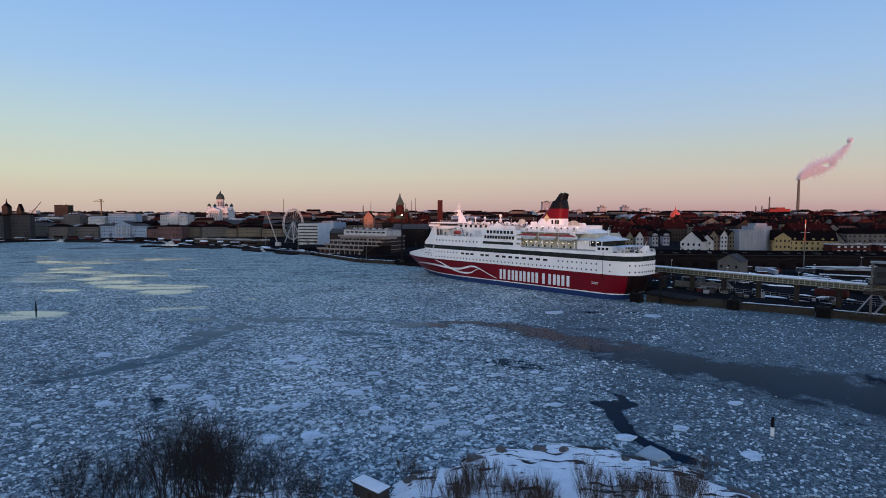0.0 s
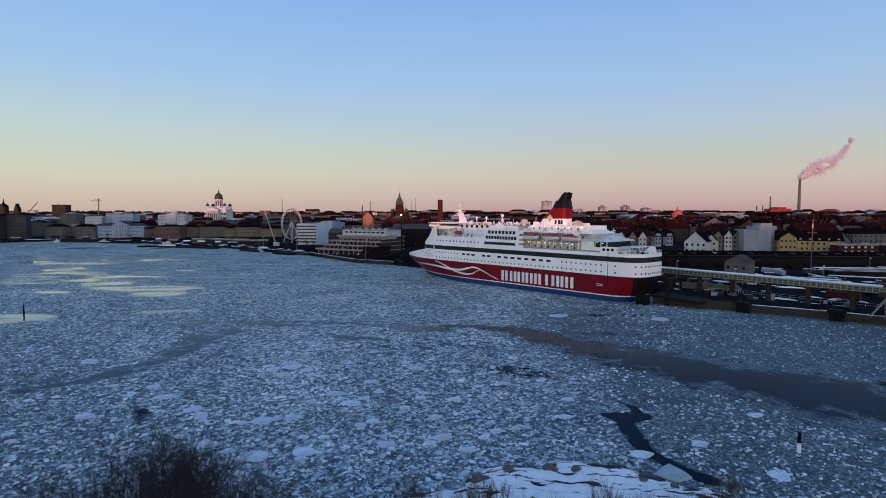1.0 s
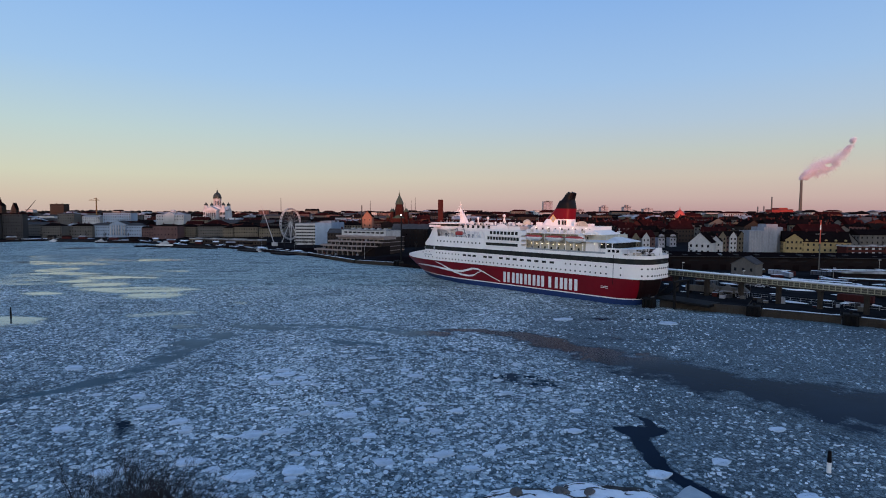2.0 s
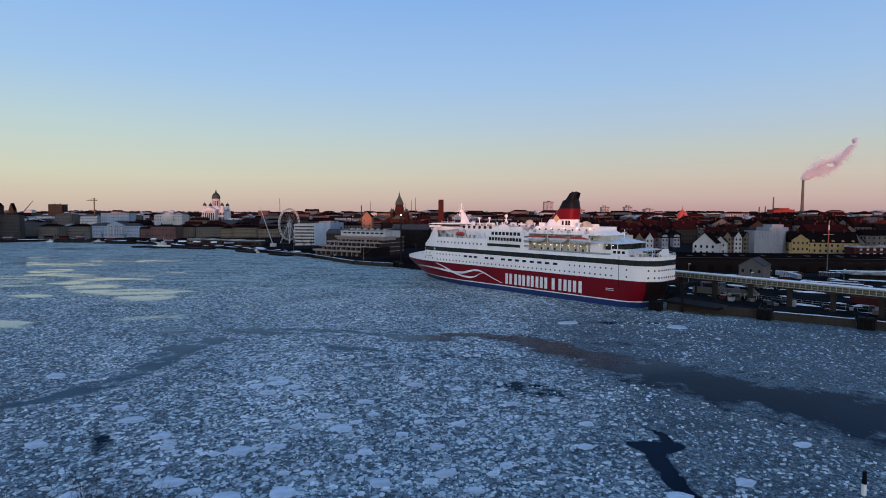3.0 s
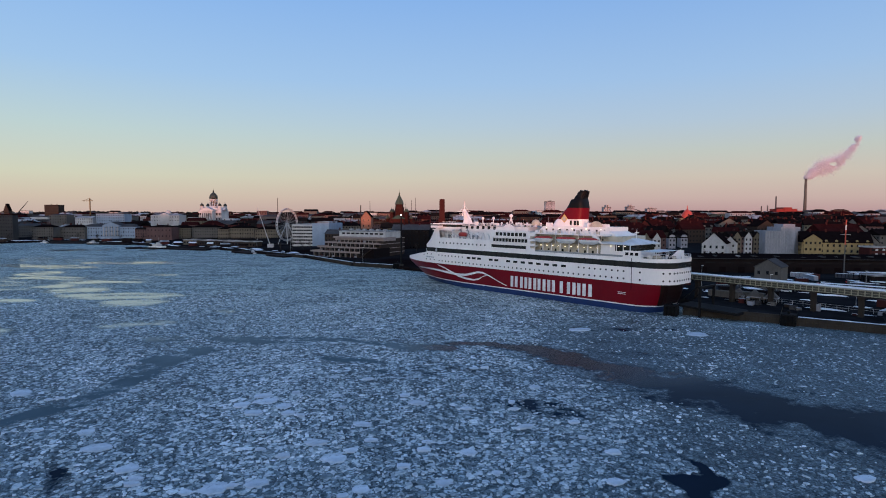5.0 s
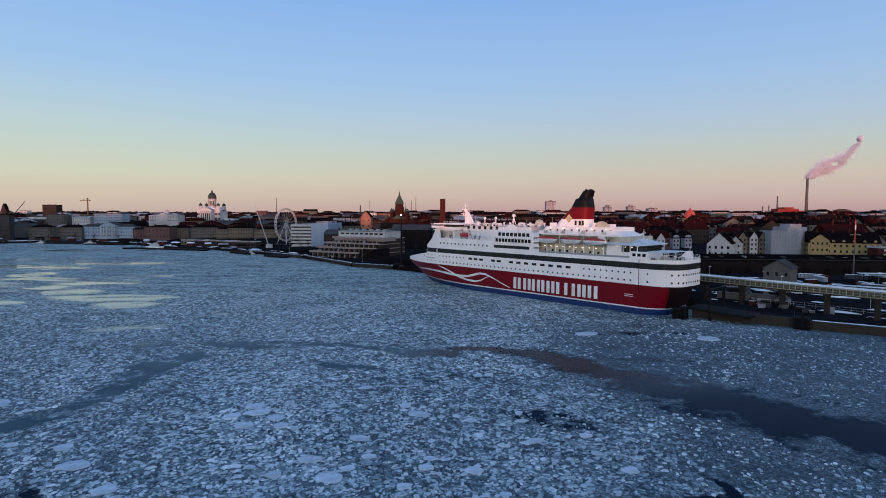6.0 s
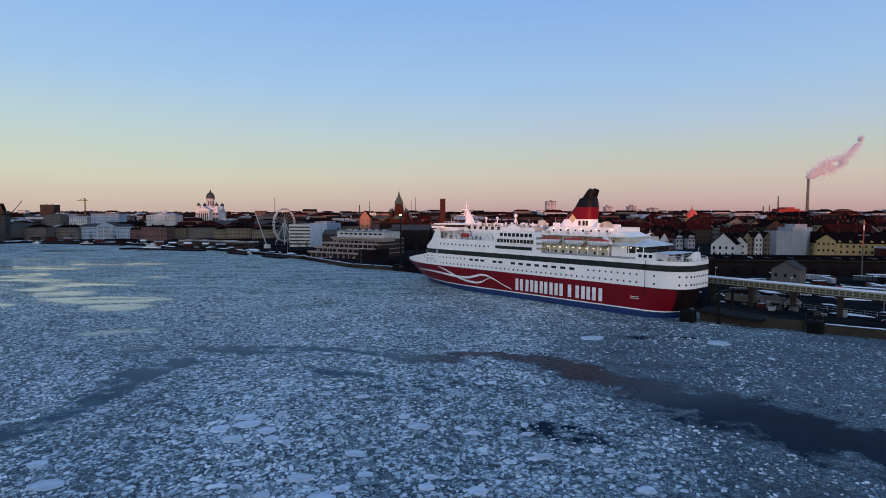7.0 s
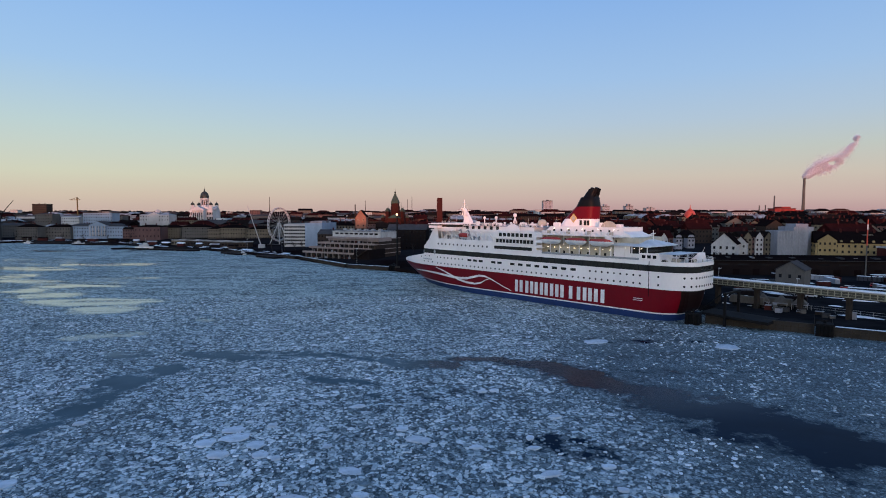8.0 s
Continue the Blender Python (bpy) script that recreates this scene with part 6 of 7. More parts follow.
# yard surface and ploughed snow
s = Solid().prism([(112, 284), (126, 262), (174, 222), (262, 152), (420, 150), (420, 425), (120, 425), (60, 350)], 2.42, 2.58)
single("yard", s, M["asphalt"], Matrix(), "near-black asphalt terminal yard with snow remains", "yard", kind="structure")
rng = random.Random(9)
for k in range(64):
    x = rng.uniform(122, 330)
    y = rng.uniform(max(shore_y(x) + 8, 200), 378)
    s = Solid()
    a, b, q = rng.uniform(1.5, 9), rng.uniform(0.6, 1.6), rng.uniform(0.25, 0.8)
    s.rows([[(a * f * math.cos(t_) * rng.uniform(0.85, 1.1), b * f * math.sin(t_) * rng.uniform(0.85, 1.1), q * (1 - f ** 2)) for t_ in np.linspace(0, 2 * math.pi, 13)[:-1]] for f in (1.0, 0.75, 0.4, 0.05)], True)
    single("snow_mound", s, M["snow"], pose(x, y, 2.57, 0, 0, rng.uniform(-60, -20)), "low heap of ploughed snow on the yard", "snow heap", "snow heaps", smooth=True)

# covered passenger gangway on piers, from the ferry along the quay
gw = thing("gangway", along((113, 295), (176, 209)), "long covered passenger gangway with yellow window frames and a snowy roof", "gangway")
N = math.dist((113, 295), (176, 209))
part("floor", Solid().box(0, N, 0, 3.6, 10.5, 10.85), M["pier"], gw)
part("roof", Solid().box(-0.2, N + 0.2, -0.25, 3.85, 13.0, 13.35), M["steel"], gw)
part("roof_snow", Solid().box(-0.1, N, -0.2, 3.8, 13.354, 13.65), M["snow"], gw, "even snow on the gangway roof")
part("far_wall", Solid().box(0, N, 3.5, 3.6, 10.85, 13.0), M["gangwayglass"], gw)
n = int(N / 2.1)
pm = Solid().box(0.1, N / n - 0.1, 0.06, 0.1, 11.1, 12.85).mesh("pane", M["gangwayglass"])
fm = Solid().box(-0.16, 0.16, -0.03, 0.18, 10.85, 13.0).mesh("frame_post", M["gangwayframe"])
for k in range(n):
    part("pane", pm, None, gw).location = (k * N / n, 0, 0)
    part("frame_post", fm, None, gw).location = (k * N / n, 0, 0)
part("sill_rail", Solid().box(0, N, -0.05, 0.14, 10.85, 11.1).box(0, N, -0.03, 0.12, 11.9, 12.02).box(0, N, -0.05, 0.14, 12.8, 13.0), M["gangwayframe"], gw)
for k in range(7):
    x = 8 + k * (N - 12) / 6
    part("pier", Solid().box(x - 0.7, x + 0.7, 0.6, 3.0, 2.3, 9.9).box(x - 1.0, x + 1.0, -0.1, 3.7, 9.9, 10.5), M["pier"], gw)
# boarding bridge against the ship's side
part("boarding_arm", Solid().box(-6, 4, -5, 3, 9.6, 13.4), M["steel"], gw)

# stair tower with white lattice at the quay end
tw = thing("access_tower", pose(167.6, 211.5, 2.5, 0, 0, -40), "grey boarding tower with a cabin on white raking struts", "tower")
for xx in (0, 8):
    for yy in (-3, 3):
        part("post", Solid().box(xx - 0.3, xx + 0.3, yy - 0.3, yy + 0.3, -0.5, 20), M["w_stone"], tw)
part("cabin", Solid().box(0.6, 7.4, -2.6, 2.6, 12.6, 18.4), M["w_grey"], tw, "dark grey cabin between the posts")
part("cabin_window", Solid().box(1.4, 6.6, -2.68, -2.5, 14.6, 16.8), M["glass"], tw)
part("cabin_roof", Solid().box(-0.6, 8.6, -3.5, 3.5, 20, 20.5), M["roofsnow"], tw)
part("platform", Solid().box(-2.4, 9, -3.8, 3.8, 8.0, 9.2), M["w_brown"], tw, "dark olive platform girder")
part("platform", Solid().box(-1.2, 8.6, -3.5, 3.5, 11.6, 12.0), M["w_brown"], tw)
for yy in (-3.5, 3.5):
    part("handrail", Solid().rod((-2.4, yy, 10.3), (9, yy, 10.3), 0.08, n=4).rod((-2.4, yy, 9.8), (9, yy, 9.8), 0.06, n=4), M["gangwayframe"], tw)
    part("strut", Solid().rod((-4.6, yy, 0), (0.5, yy, 8.0), 0.17, n=6), M["w_wrap"], tw, "white raking strut")
    part("strut", Solid().rod((1.0, yy, 0.2), (6.2, yy, 8.0), 0.15, n=6), M["w_wrap"], tw, "white raking strut")
    part("strut", Solid().rod((7.4, yy, 0.2), (2.4, yy, 8.0), 0.15, n=6), M["w_wrap"], tw, "white raking strut")
part("footing", Solid().box(-6, -3.6, -4.4, 4.4, -0.4, 0.5).box(0, 8.5, -4.2, 4.2, -0.4, 0.4), M["concrete"], tw)

# row of small white peaked tents and parcels beside the gangway
for k, (x, y) in enumerate(((133.5, 281), (138.5, 277), (143.5, 273))):
    o = thing("tent", pose(x, y, 2.58, 0, 0, -40), "small white peaked tent on thin legs on the yard", "tent", "white tents")
    part("cover", Solid().prism([(-2.6, -2.6), (2.6, -2.6), (2.6, 2.6), (-2.6, 2.6)], 2.5, 5.4, [(-0.2, -0.2), (0.2, -0.2), (0.2, 0.2), (-0.2, 0.2)]), M["w_stone"], o)
    part("valance", Solid().box(-2.65, 2.65, -2.65, 2.65, 2.0, 2.52), M["w_wrap"], o)
    for a_ in (-2.4, 2.4):
        for b_ in (-2.4, 2.4):
            part("leg", Solid().box(a_ - 0.1, a_ + 0.1, b_ - 0.1, b_ + 0.1, 0, 2.0), M["steel"], o)

# long dark warehouses behind the yard
wz = thing("warehouse", pose(238, 392, 2.4, 0, 0, -6), "long low dark warehouse with a flat black roof", "warehouse")
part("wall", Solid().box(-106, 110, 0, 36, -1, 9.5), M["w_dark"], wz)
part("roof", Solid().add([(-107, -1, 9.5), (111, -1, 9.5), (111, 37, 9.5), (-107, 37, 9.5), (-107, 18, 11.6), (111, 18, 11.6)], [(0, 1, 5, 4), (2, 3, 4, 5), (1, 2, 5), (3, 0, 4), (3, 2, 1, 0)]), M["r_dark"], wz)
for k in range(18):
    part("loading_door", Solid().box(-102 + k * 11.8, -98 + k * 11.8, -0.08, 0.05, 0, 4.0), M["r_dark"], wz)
    part("window", pane(6.4, 0.9), None, wz).location = (-96 + k * 11.8, -0.04, 6.8)
part("eaves_rail", Solid().box(-107, 111, -1.2, -1.0, 9.2, 9.55), M["w_grey"], wz)
rng = random.Random(8)
for k in range(17):
    xx, ww = -104 + k * 12 + rng.uniform(0, 7), rng.uniform(0.8, 3.4)
    part("roof_unit", Solid().box(xx, xx + ww, 3.0 + rng.uniform(0, 5), 9.6, 9.7, 10.2 + rng.uniform(0.1, 0.9)), M["w_grey"] if k % 5 else M["roofsnow"], wz)
building("shed", 168, 318, 12, 14, 11.0, "w_stone", "r_grey", "front", 4.0, 2, 3, rz=-44, base=2.5, label="grey gabled shed beside the passenger gangway", chimneys=0, category="shed")
building("low_block", 265, 330, 60, 10, 4.5, "w_dark", "roofsnow", "flat", 1, 1, 14, rz=-12, base=2.5, label="low dark canopy with snow on its roof", chimneys=0)

# goods stored on the yard: containers, low canopies, fenced lanes
rng = random.Random(23)
for k in range(60):
    x, y = rng.uniform(130, 345), rng.uniform(255, 384)
    if abs(x - 168) < 18 and y < 345 or (x - 113) * 0.807 + (y - 295) * 0.591 < 12:
        continue
    o = thing("container", pose(x, y, 2.58, 0, 0, rng.choice([-8, -8, 82, -38])), "ribbed steel freight container standing on the yard", "container", "freight containers")
    ln, hh = rng.choice([(6.1, 2.6), (12.2, 2.6)]), rng.choice([0, 0, 1])
    part("box", Solid().box(-ln[0] / 2, ln[0] / 2, -1.2, 1.2, 0.05, ln[1]), M[rng.choice(["w_dark", "w_brick", "w_brown", "cardark", "w_grey", "w_stone", "w_wrap", "w_brick"])], o)
    for c in range(6):
        xx = -ln[0] / 2 + ln[0] * (c + 0.5) / 6
        part("rib", Solid().box(xx - 0.1, xx + 0.1, -1.26, -1.2, 0.2, ln[1] - 0.1), M["w_dark"], o)
    if hh or k % 3 == 0:
        part("snow_cover", Solid().box(-ln[0] / 2 + 0.1, ln[0] / 2 - 0.1, -1.1, 1.1, ln[1] + 0.004, ln[1] + 0.12), M["snow"], o)
for x, y, w, rz in ((232, 300, 40, -30), (286, 268, 46, -34), (196, 296, 26, -40), (322, 240, 50, -36), (258, 352, 44, -8)):
    o = thing("canopy", pose(x, y, 2.55, 0, 0, rz), "open steel canopy with snow along its roof", "canopy", "yard canopies")
    part("roof", Solid().box(-w / 2, w / 2, -3, 3, 4.6, 4.9), M["darksteel"], o)
    part("roof_snow", Solid().box(-w / 2 + 0.2, w / 2 - 0.2, -2.8, 0.6, 4.904, 5.1), M["snow"], o)
    for c in range(int(w / 6)):
        for yy in (-2.5, 2.5):
            part("post", Solid().box(-w / 2 + 2 + c * 6 - 0.12, -w / 2 + 2 + c * 6 + 0.12, yy - 0.12, yy + 0.12, 0, 4.6), M["darksteel"], o)
for x0, y0, x1, y1 in ((132, 290, 190, 218), (190, 240, 250, 190), (150, 300, 240, 330)):
    o = thing("fence", along((x0, y0), (x1, y1)), "low steel mesh fence along the yard lanes", "fence", "yard fences")
    n_ = math.dist((x0, y0), (x1, y1))
    part("rail", Solid().box(0, n_, -0.04, 0.04, 3.5, 3.6).box(0, n_, -0.04, 0.04, 4.4, 4.5), M["steel"], o)
    for c in range(int(n_ / 4)):
        part("post", Solid().box(c * 4 - 0.06, c * 4 + 0.06, -0.06, 0.06, 2.5, 4.5), M["steel"], o)

# crates, pallets and portable frames beside the gangway
rng = random.Random(88)
for k in range(26):
    q = rng.random()
    x, y = 122 + 46 * q + rng.uniform(-5, 9), 272 - 46 * q + rng.uniform(-4, 10)
    if y < shore_y(x) + 5:
        continue
    w, d, hh = rng.uniform(1.2, 4.2), rng.uniform(1.0, 2.4), rng.uniform(0.9, 2.8)
    o = thing("crate", pose(x, y, 2.6, 0, 0, rng.choice([-40, 50]) + rng.uniform(-6, 6)), "weathered cargo crate on low skids beside the gangway", "crate", "cargo crates")
    part("box", Solid().prism([(-w / 2, -d / 2), (w / 2, -d / 2), (w / 2, d / 2), (-w / 2, d / 2)], 0.16, hh, [(-w / 2 + 0.06, -d / 2 + 0.06), (w / 2 - 0.06, -d / 2 + 0.06), (w / 2 - 0.06, d / 2 - 0.06), (-w / 2 + 0.06, d / 2 - 0.06)]), M[("w_stone", "w_grey", "w_brown", "w_wrap", "w_brick")[k % 5]], o)
    for yy in (-d / 3, d / 3):
        part("skid", Solid().box(-w / 2, w / 2, yy - 0.08, yy + 0.08, 0, 0.16), M["rust"], o)
    part("lid", Solid().box(-w / 2 - 0.03, w / 2 + 0.03, -d / 2 - 0.03, d / 2 + 0.03, hh, hh + 0.08), M["roofsnow"] if k % 3 else M["w_brown"], o)

# tall mast with white and red paint, yard lamps
mast = thing("mast", pose(246, 371, 2.4), "slim tall mast painted red and white over the yard", "mast")
part("pole", Solid().rod((0, 0, 0), (0, 0, 20), 0.36, 0.32, 8), M["w_stone"], mast)
part("red_band", Solid().rod((0, 0, 20), (0, 0, 29), 0.33, 0.3, 8), M["redlamp"], mast)
part("white_band", Solid().rod((0, 0, 29), (0, 0, 32), 0.3, 0.28, 8), M["letter"], mast)
part("red_band", Solid().rod((0, 0, 32), (0, 0, 35), 0.28, 0.25, 8), M["redlamp"], mast)
part("cross_arm", Solid().box(-3.2, 3.2, -0.12, 0.12, 26, 26.25), M["steel"], mast)
lm = thing("lamp_mast", pose(-27.3, 444, 2.4), "tall dark floodlight mast at the quay with a lit lamp", "lamp mast")
part("pole", Solid().rod((0, 0, 0), (0, 0, 37), 0.7, 0.45, 8), M["darksteel"], lm)
part("lamp", Solid().box(-0.6, 0.6, -0.8, -0.4, 36.6, 37.6), M["lamp"], lm, "lit floodlight")
part("base", Solid().box(-1.5, 1.5, -1.5, 1.5, -2, 1.2), M["concrete"], lm)
lamp1 = thing("lamp_post", pose(270, 352, 2.5), "slim yard lamp post with a pale head", "lamp post", "yard lamps")
part("pole", Solid().rod((0, 0, 0), (0, 0, 11), 0.14, 0.08, 6), M["steel"], lamp1)
part("head", Solid().box(-0.3, 0.9, -0.2, 0.2, 10.9, 11.15), M["letter"], lamp1)
for x, y in ((150, 285), (172, 262), (205, 300), (232, 250), (300, 320), (190, 350), (140, 330), (330, 300), (-60, 478), (-90, 508), (-140, 566), (-190, 622)):
    copy_thing(lamp1, pose(x, y, 2.5))


# ---- vehicles ----
def car(x, y, rz, paint, label, tall=1.0, length=4.4):
    ob = thing("car", pose(x, y, 2.58, 0, 0, rz), label, "car", "parked cars")
    a = length / 2
    part("body", Solid().side([(-a, 0.35), (a, 0.35), (a, 0.75), (a - 0.25, 0.95), (-a, 0.98)], -0.88, 0.88), paint, ob)
    part("cabin", Solid().prism([(-a * 0.9, -0.8), (a * 0.45, -0.8), (a * 0.45, 0.8), (-a * 0.9, 0.8)], 0.96, 1.45 * tall, [(-a * 0.75, -0.65), (a * 0.2, -0.65), (a * 0.2, 0.65), (-a * 0.75, 0.65)]), M["glass"], ob)
    part("roof", Solid().box(-a * 0.75, a * 0.2, -0.66, 0.66, 1.45 * tall, 1.5 * tall), M["snow"] if (int(x) % 2) else paint, ob)
    for wx in (-a * 0.62, a * 0.62):
        for wy in (-0.85, 0.85):
            part("wheel", Solid().rod((wx, wy - 0.1, 0.33), (wx, wy + 0.1, 0.33), 0.33, n=10), M["rubber"], ob)
    return ob


def trailer(x, y, rz, label, paint):
    ob = thing("trailer", pose(x, y, 2.58, 0, 0, rz), label, "trailer", "parked trailers")
    part("box", Solid().box(-6.5, 6.5, -1.27, 1.27, 1.2, 4.0), paint, ob)
    part("chassis", Solid().box(-6.4, 6.4, -0.6, 0.6, 0.85, 1.19), M["darksteel"], ob)
    for wx in (-5.2, -4.0, -2.8, 4.8):
        for wy in (-1.05, 1.05):
            part("wheel", Solid().rod((wx, wy - 0.15, 0.5), (wx, wy + 0.15, 0.5), 0.5, n=10), M["rubber"], ob)
    return ob


for x, y, rz, c, lb in ((128, 283, 131, "w_stone", "pale grey box trailer parked by the gangway"), (137, 279, 128, "w_stone", "pale grey box trailer parked by the gangway"), (146, 284, 140, "w_dark", "dark curtain trailer parked on the yard"),
                        (181, 252, 128, "w_brick", "dark red freight trailer under the gangway"), (205, 275, 100, "w_dark", "dark freight trailer on the yard"), (214, 277, 100, "w_grey", "grey freight trailer on the yard")):
    trailer(x, y, rz, lb, M[c])
rng = random.Random(17)
for k in range(26):
    x, y = (rng.uniform(150, 300), rng.uniform(225, 372))
    if y < shore_y(x) + 14:
        continue
    paint, nm = rng.choice([("cardark", "dark"), ("carwhite", "pale"), ("carred", "red"), ("cardark", "dark")])
    car(x, y, rng.choice([-35, 55, 145]) + rng.uniform(-4, 4), M[paint], nm + " car parked on the terminal yard", rng.choice([1.0, 1.15]))
for x in (188, 193, 198):
    car(x, 230 - (x - 188) * 0.7, 50, M["carwhite"], "pale van parked near the access tower", 1.5, 5.2)

# ---- boats and pontoons along the far quay ----
def small_boat(x, y, rz, l, label, cabin=True):
    ob = thing("boat", pose(x, y, 0.1, 0, 0, rz), label, "boat", "moored boats")
    w = l * 0.14
    ring = lambda z, f: [(-l / 2 * f, -w * f, z), (l * 0.2 * f, -w * f, z), (l * 0.5 * f, 0, z + 0.3), (l * 0.2 * f, w * f, z), (-l / 2 * f, w * f, z)]
    s = Solid().rows([ring(-0.4, 0.85), ring(l * 0.09, 1.0)], True)
    s.add(ring(l * 0.09, 0.98), [(0, 1, 2, 3, 4)])
    part("hull", s, M["letter"] if cabin else M["w_dark"], ob)
    if cabin:
        part("cabin", Solid().box(-l * 0.3, l * 0.12, -w * 0.7, w * 0.7, l * 0.09, l * 0.2).box(-l * 0.12, l * 0.06, -w * 0.5, w * 0.5, l * 0.2, l * 0.28), M["w_white"], ob)
        part("mast", Solid().rod((0, 0, l * 0.2), (0, 0, l * 0.55), 0.12, 0.06, 5), M["w_white"], ob)
    return ob


small_boat(-326, 690, 10, 22, "white harbour cruise boat frozen in at the far quay")
small_boat(-452, 772, 5, 15, "small white boat laid up at the far quay")
small_boat(-526, 786, 170, 13, "small white boat laid up at the far quay")
small_boat(-186, 596, 130, 12, "small white boat by the pontoon")
small_boat(-345, 672, 0, 18, "dark low workboat in the ice", False)
for x, y, w, d, rz, sn, lb in ((-278, 655, 62, 9, -22, False, "dark floating pontoon in the ice"), (-330, 672, 40, 7, -20, False, "dark floating pontoon in the ice"), (-196, 604, 34, 12, -42, False, "dark pool deck pontoon frozen in"), (-420, 752, 60, 6, -10, False, "dark jetty by the far quay"), (-490, 776, 50, 6, -4, False, "dark jetty by the far quay"),
                               (-150, 560, 30, 9, -42, False, "dark pool deck pontoon frozen in")):
    o = thing("pontoon", pose(x, y, 0, 0, 0, rz), lb, "pontoon", "pontoons")
    part("deck", Solid().box(-w / 2, w / 2, -d / 2, d / 2, -0.5, 1.5), M["w_dark"], o)
    if sn:
        part("snow_cover", Solid().box(-w / 2 + 0.5, w / 2 - 0.5, -d / 2 + 0.5, d / 2 - 0.5, 1.504, 1.75), M["snow"], o)
    for k in range(int(w / 8)):
        part("pile", Solid().rod((-w / 2 + 4 + k * 8, -d / 2 - 0.3, -2), (-w / 2 + 4 + k * 8, -d / 2 - 0.3, 2.6), 0.22, n=6), M["rust"], o)
# low quay edge with dark fenders below the terrace building
for a, b in (((-205, 621), (-124, 545)), ((-120, 542), (-68, 468.5)), ((-66, 466.5), (-34, 446.5))):
    quay_block(a, b, 10, 2.55, True, "long low quay wall with tyre fenders and snow")
rng = random.Random(41)
for k in range(40):
    x = rng.uniform(-610, -45)
    y = shore_y(x) + rng.uniform(5, 26)
    a, b, q = rng.uniform(3, 13), rng.uniform(0.8, 3.0), rng.uniform(0.2, 0.6)
    s = Solid()
    s.rows([[(a * f * math.cos(t_) * rng.uniform(0.8, 1.1), b * f * math.sin(t_) * rng.uniform(0.8, 1.1), q * (1 - f ** 2)) for t_ in np.linspace(0, 2 * math.pi, 13)[:-1]] for f in (1.0, 0.75, 0.4, 0.05)], True)
    single("snow_mound", s, M["snow"], pose(x, y, land_z(x, y) + 0.04, 0, 0, -40 if x > -370 else 8), "long bank of old snow on the far quay", "snow heap", "snow heaps", smooth=True)
# market stalls and huts on the far quay
rng = random.Random(4)
for k in range(16):
    x = -600 + k * 26 + rng.uniform(-6, 6)
    y = shore_y(x) + 12
    o = thing("market_hut", pose(x, y, 2.5, 0, 0, rng.uniform(-15, 15)), "small dark hut on the market quay", "hut", "market huts")
    w = rng.uniform(5, 12)
    part("wall", Solid().box(-w / 2, w / 2, 0, 5, -0.5, 3.2), M[rng.choice(["w_brown", "w_dark", "w_brick", "w_stone"])], o)
    part("roof", roof_solid(w, 5, 3.2, 1.4, "gable"), M[rng.choice(["roofsnow", "r_dark", "snow"])], o)
for x, y, w, c in ((-262, 690, 60, "w_brown"), (-225, 668, 44, "w_brown"), (-292, 704, 30, "w_cream")):
    building("pavilion", x, y, w, 12, 5.5, c, "roofsnow", "flat", 1, 1, int(w / 4), rz=-20, base=2.6, label="low timber pavilion on the pool quay", win=(2.4, 2.2), chimneys=0, sides=False)

# ---- marks in the water ----
o = thing("spar_buoy", pose(63.5, 100.4, 0), "white spar buoy with a black top standing in the ice", "buoy", "spar buoys")
part("body", Solid().turned([(0.35, -1), (0.32, 1.7)], n=10), M["letter"], o)
part("top", Solid().turned([(0.33, 1.7), (0.28, 3.5), (0.2, 3.6)], n=10), M["black"], o, "black upper half")
o = thing("spar_buoy", pose(-165, 231, 0), "slim dark spar buoy standing in the ice", "buoy", "spar buoys")
part("body", Solid().turned([(0.35, -1), (0.32, 2.2)], n=8), M["darksteel"], o)
part("top", Solid().turned([(0.3, 2.2), (0.22, 4.2)], n=8), M["black"], o)


# ---- the rocky islet in front ----
def islet_z(x, y):
    """Height of the islet: a low snowy rock with a spit towards -x."""
    main = 1 - ((x - 20) / 31.0) ** 2 - ((y - 60) / (36.0 if y > 60 else 30)) ** 2
    spit = 1 - ((x + 28) / 40.0) ** 2 - ((y - 52) / 27.0) ** 2
    h = max(4.6 * main if main < 0.3 else 1.38 + 2.6 * (main - 0.3), 2.6 * spit)
    n = noise.noise((x * 0.12, y * 0.12, 5)) * 0.9 + noise.noise((x * 0.4, y * 0.4, 9)) * 0.4
    return h + n * min(1.0, max(0.0, h + 1.2))


gx_, gy_ = np.linspace(-72, 54, 190), np.linspace(20, 97, 120)
s = Solid()
s.rows([[(x, y, max(-0.8, islet_z(x, y))) for x in gx_] for y in gy_])
isl = single("islet", s, M["snow"], Matrix(), "low rocky islet under snow with dark cracks", "islet", kind="structure", smooth=True)
# dark wind-bared rock breaking through the snow, in ledges
m = bpy.data.materials.new("snow_over_rock")
m.use_nodes = True
nt = m.node_tree
b = nt.nodes["Principled BSDF"]
pos = node("ShaderNodeTexCoord").outputs["Object"]
stretchd = node("ShaderNodeMapping", [(0, pos)])
stretchd.inputs["Scale"].default_value, stretchd.inputs["Rotation"].default_value = (0.13, 0.50, 1), (0, 0, radians(20))
n1 = node("ShaderNodeTexNoise", [(0, stretchd.outputs[0])], Scale=1.0, Detail=5.0, Roughness=0.62)
zz = node("ShaderNodeSeparateXYZ", [(0, pos)]).outputs["Z"]
low = node("ShaderNodeMapRange", [(0, zz)], From_Min=0.2, From_Max=1.2, To_Min=0.09, To_Max=0.0).outputs[0]
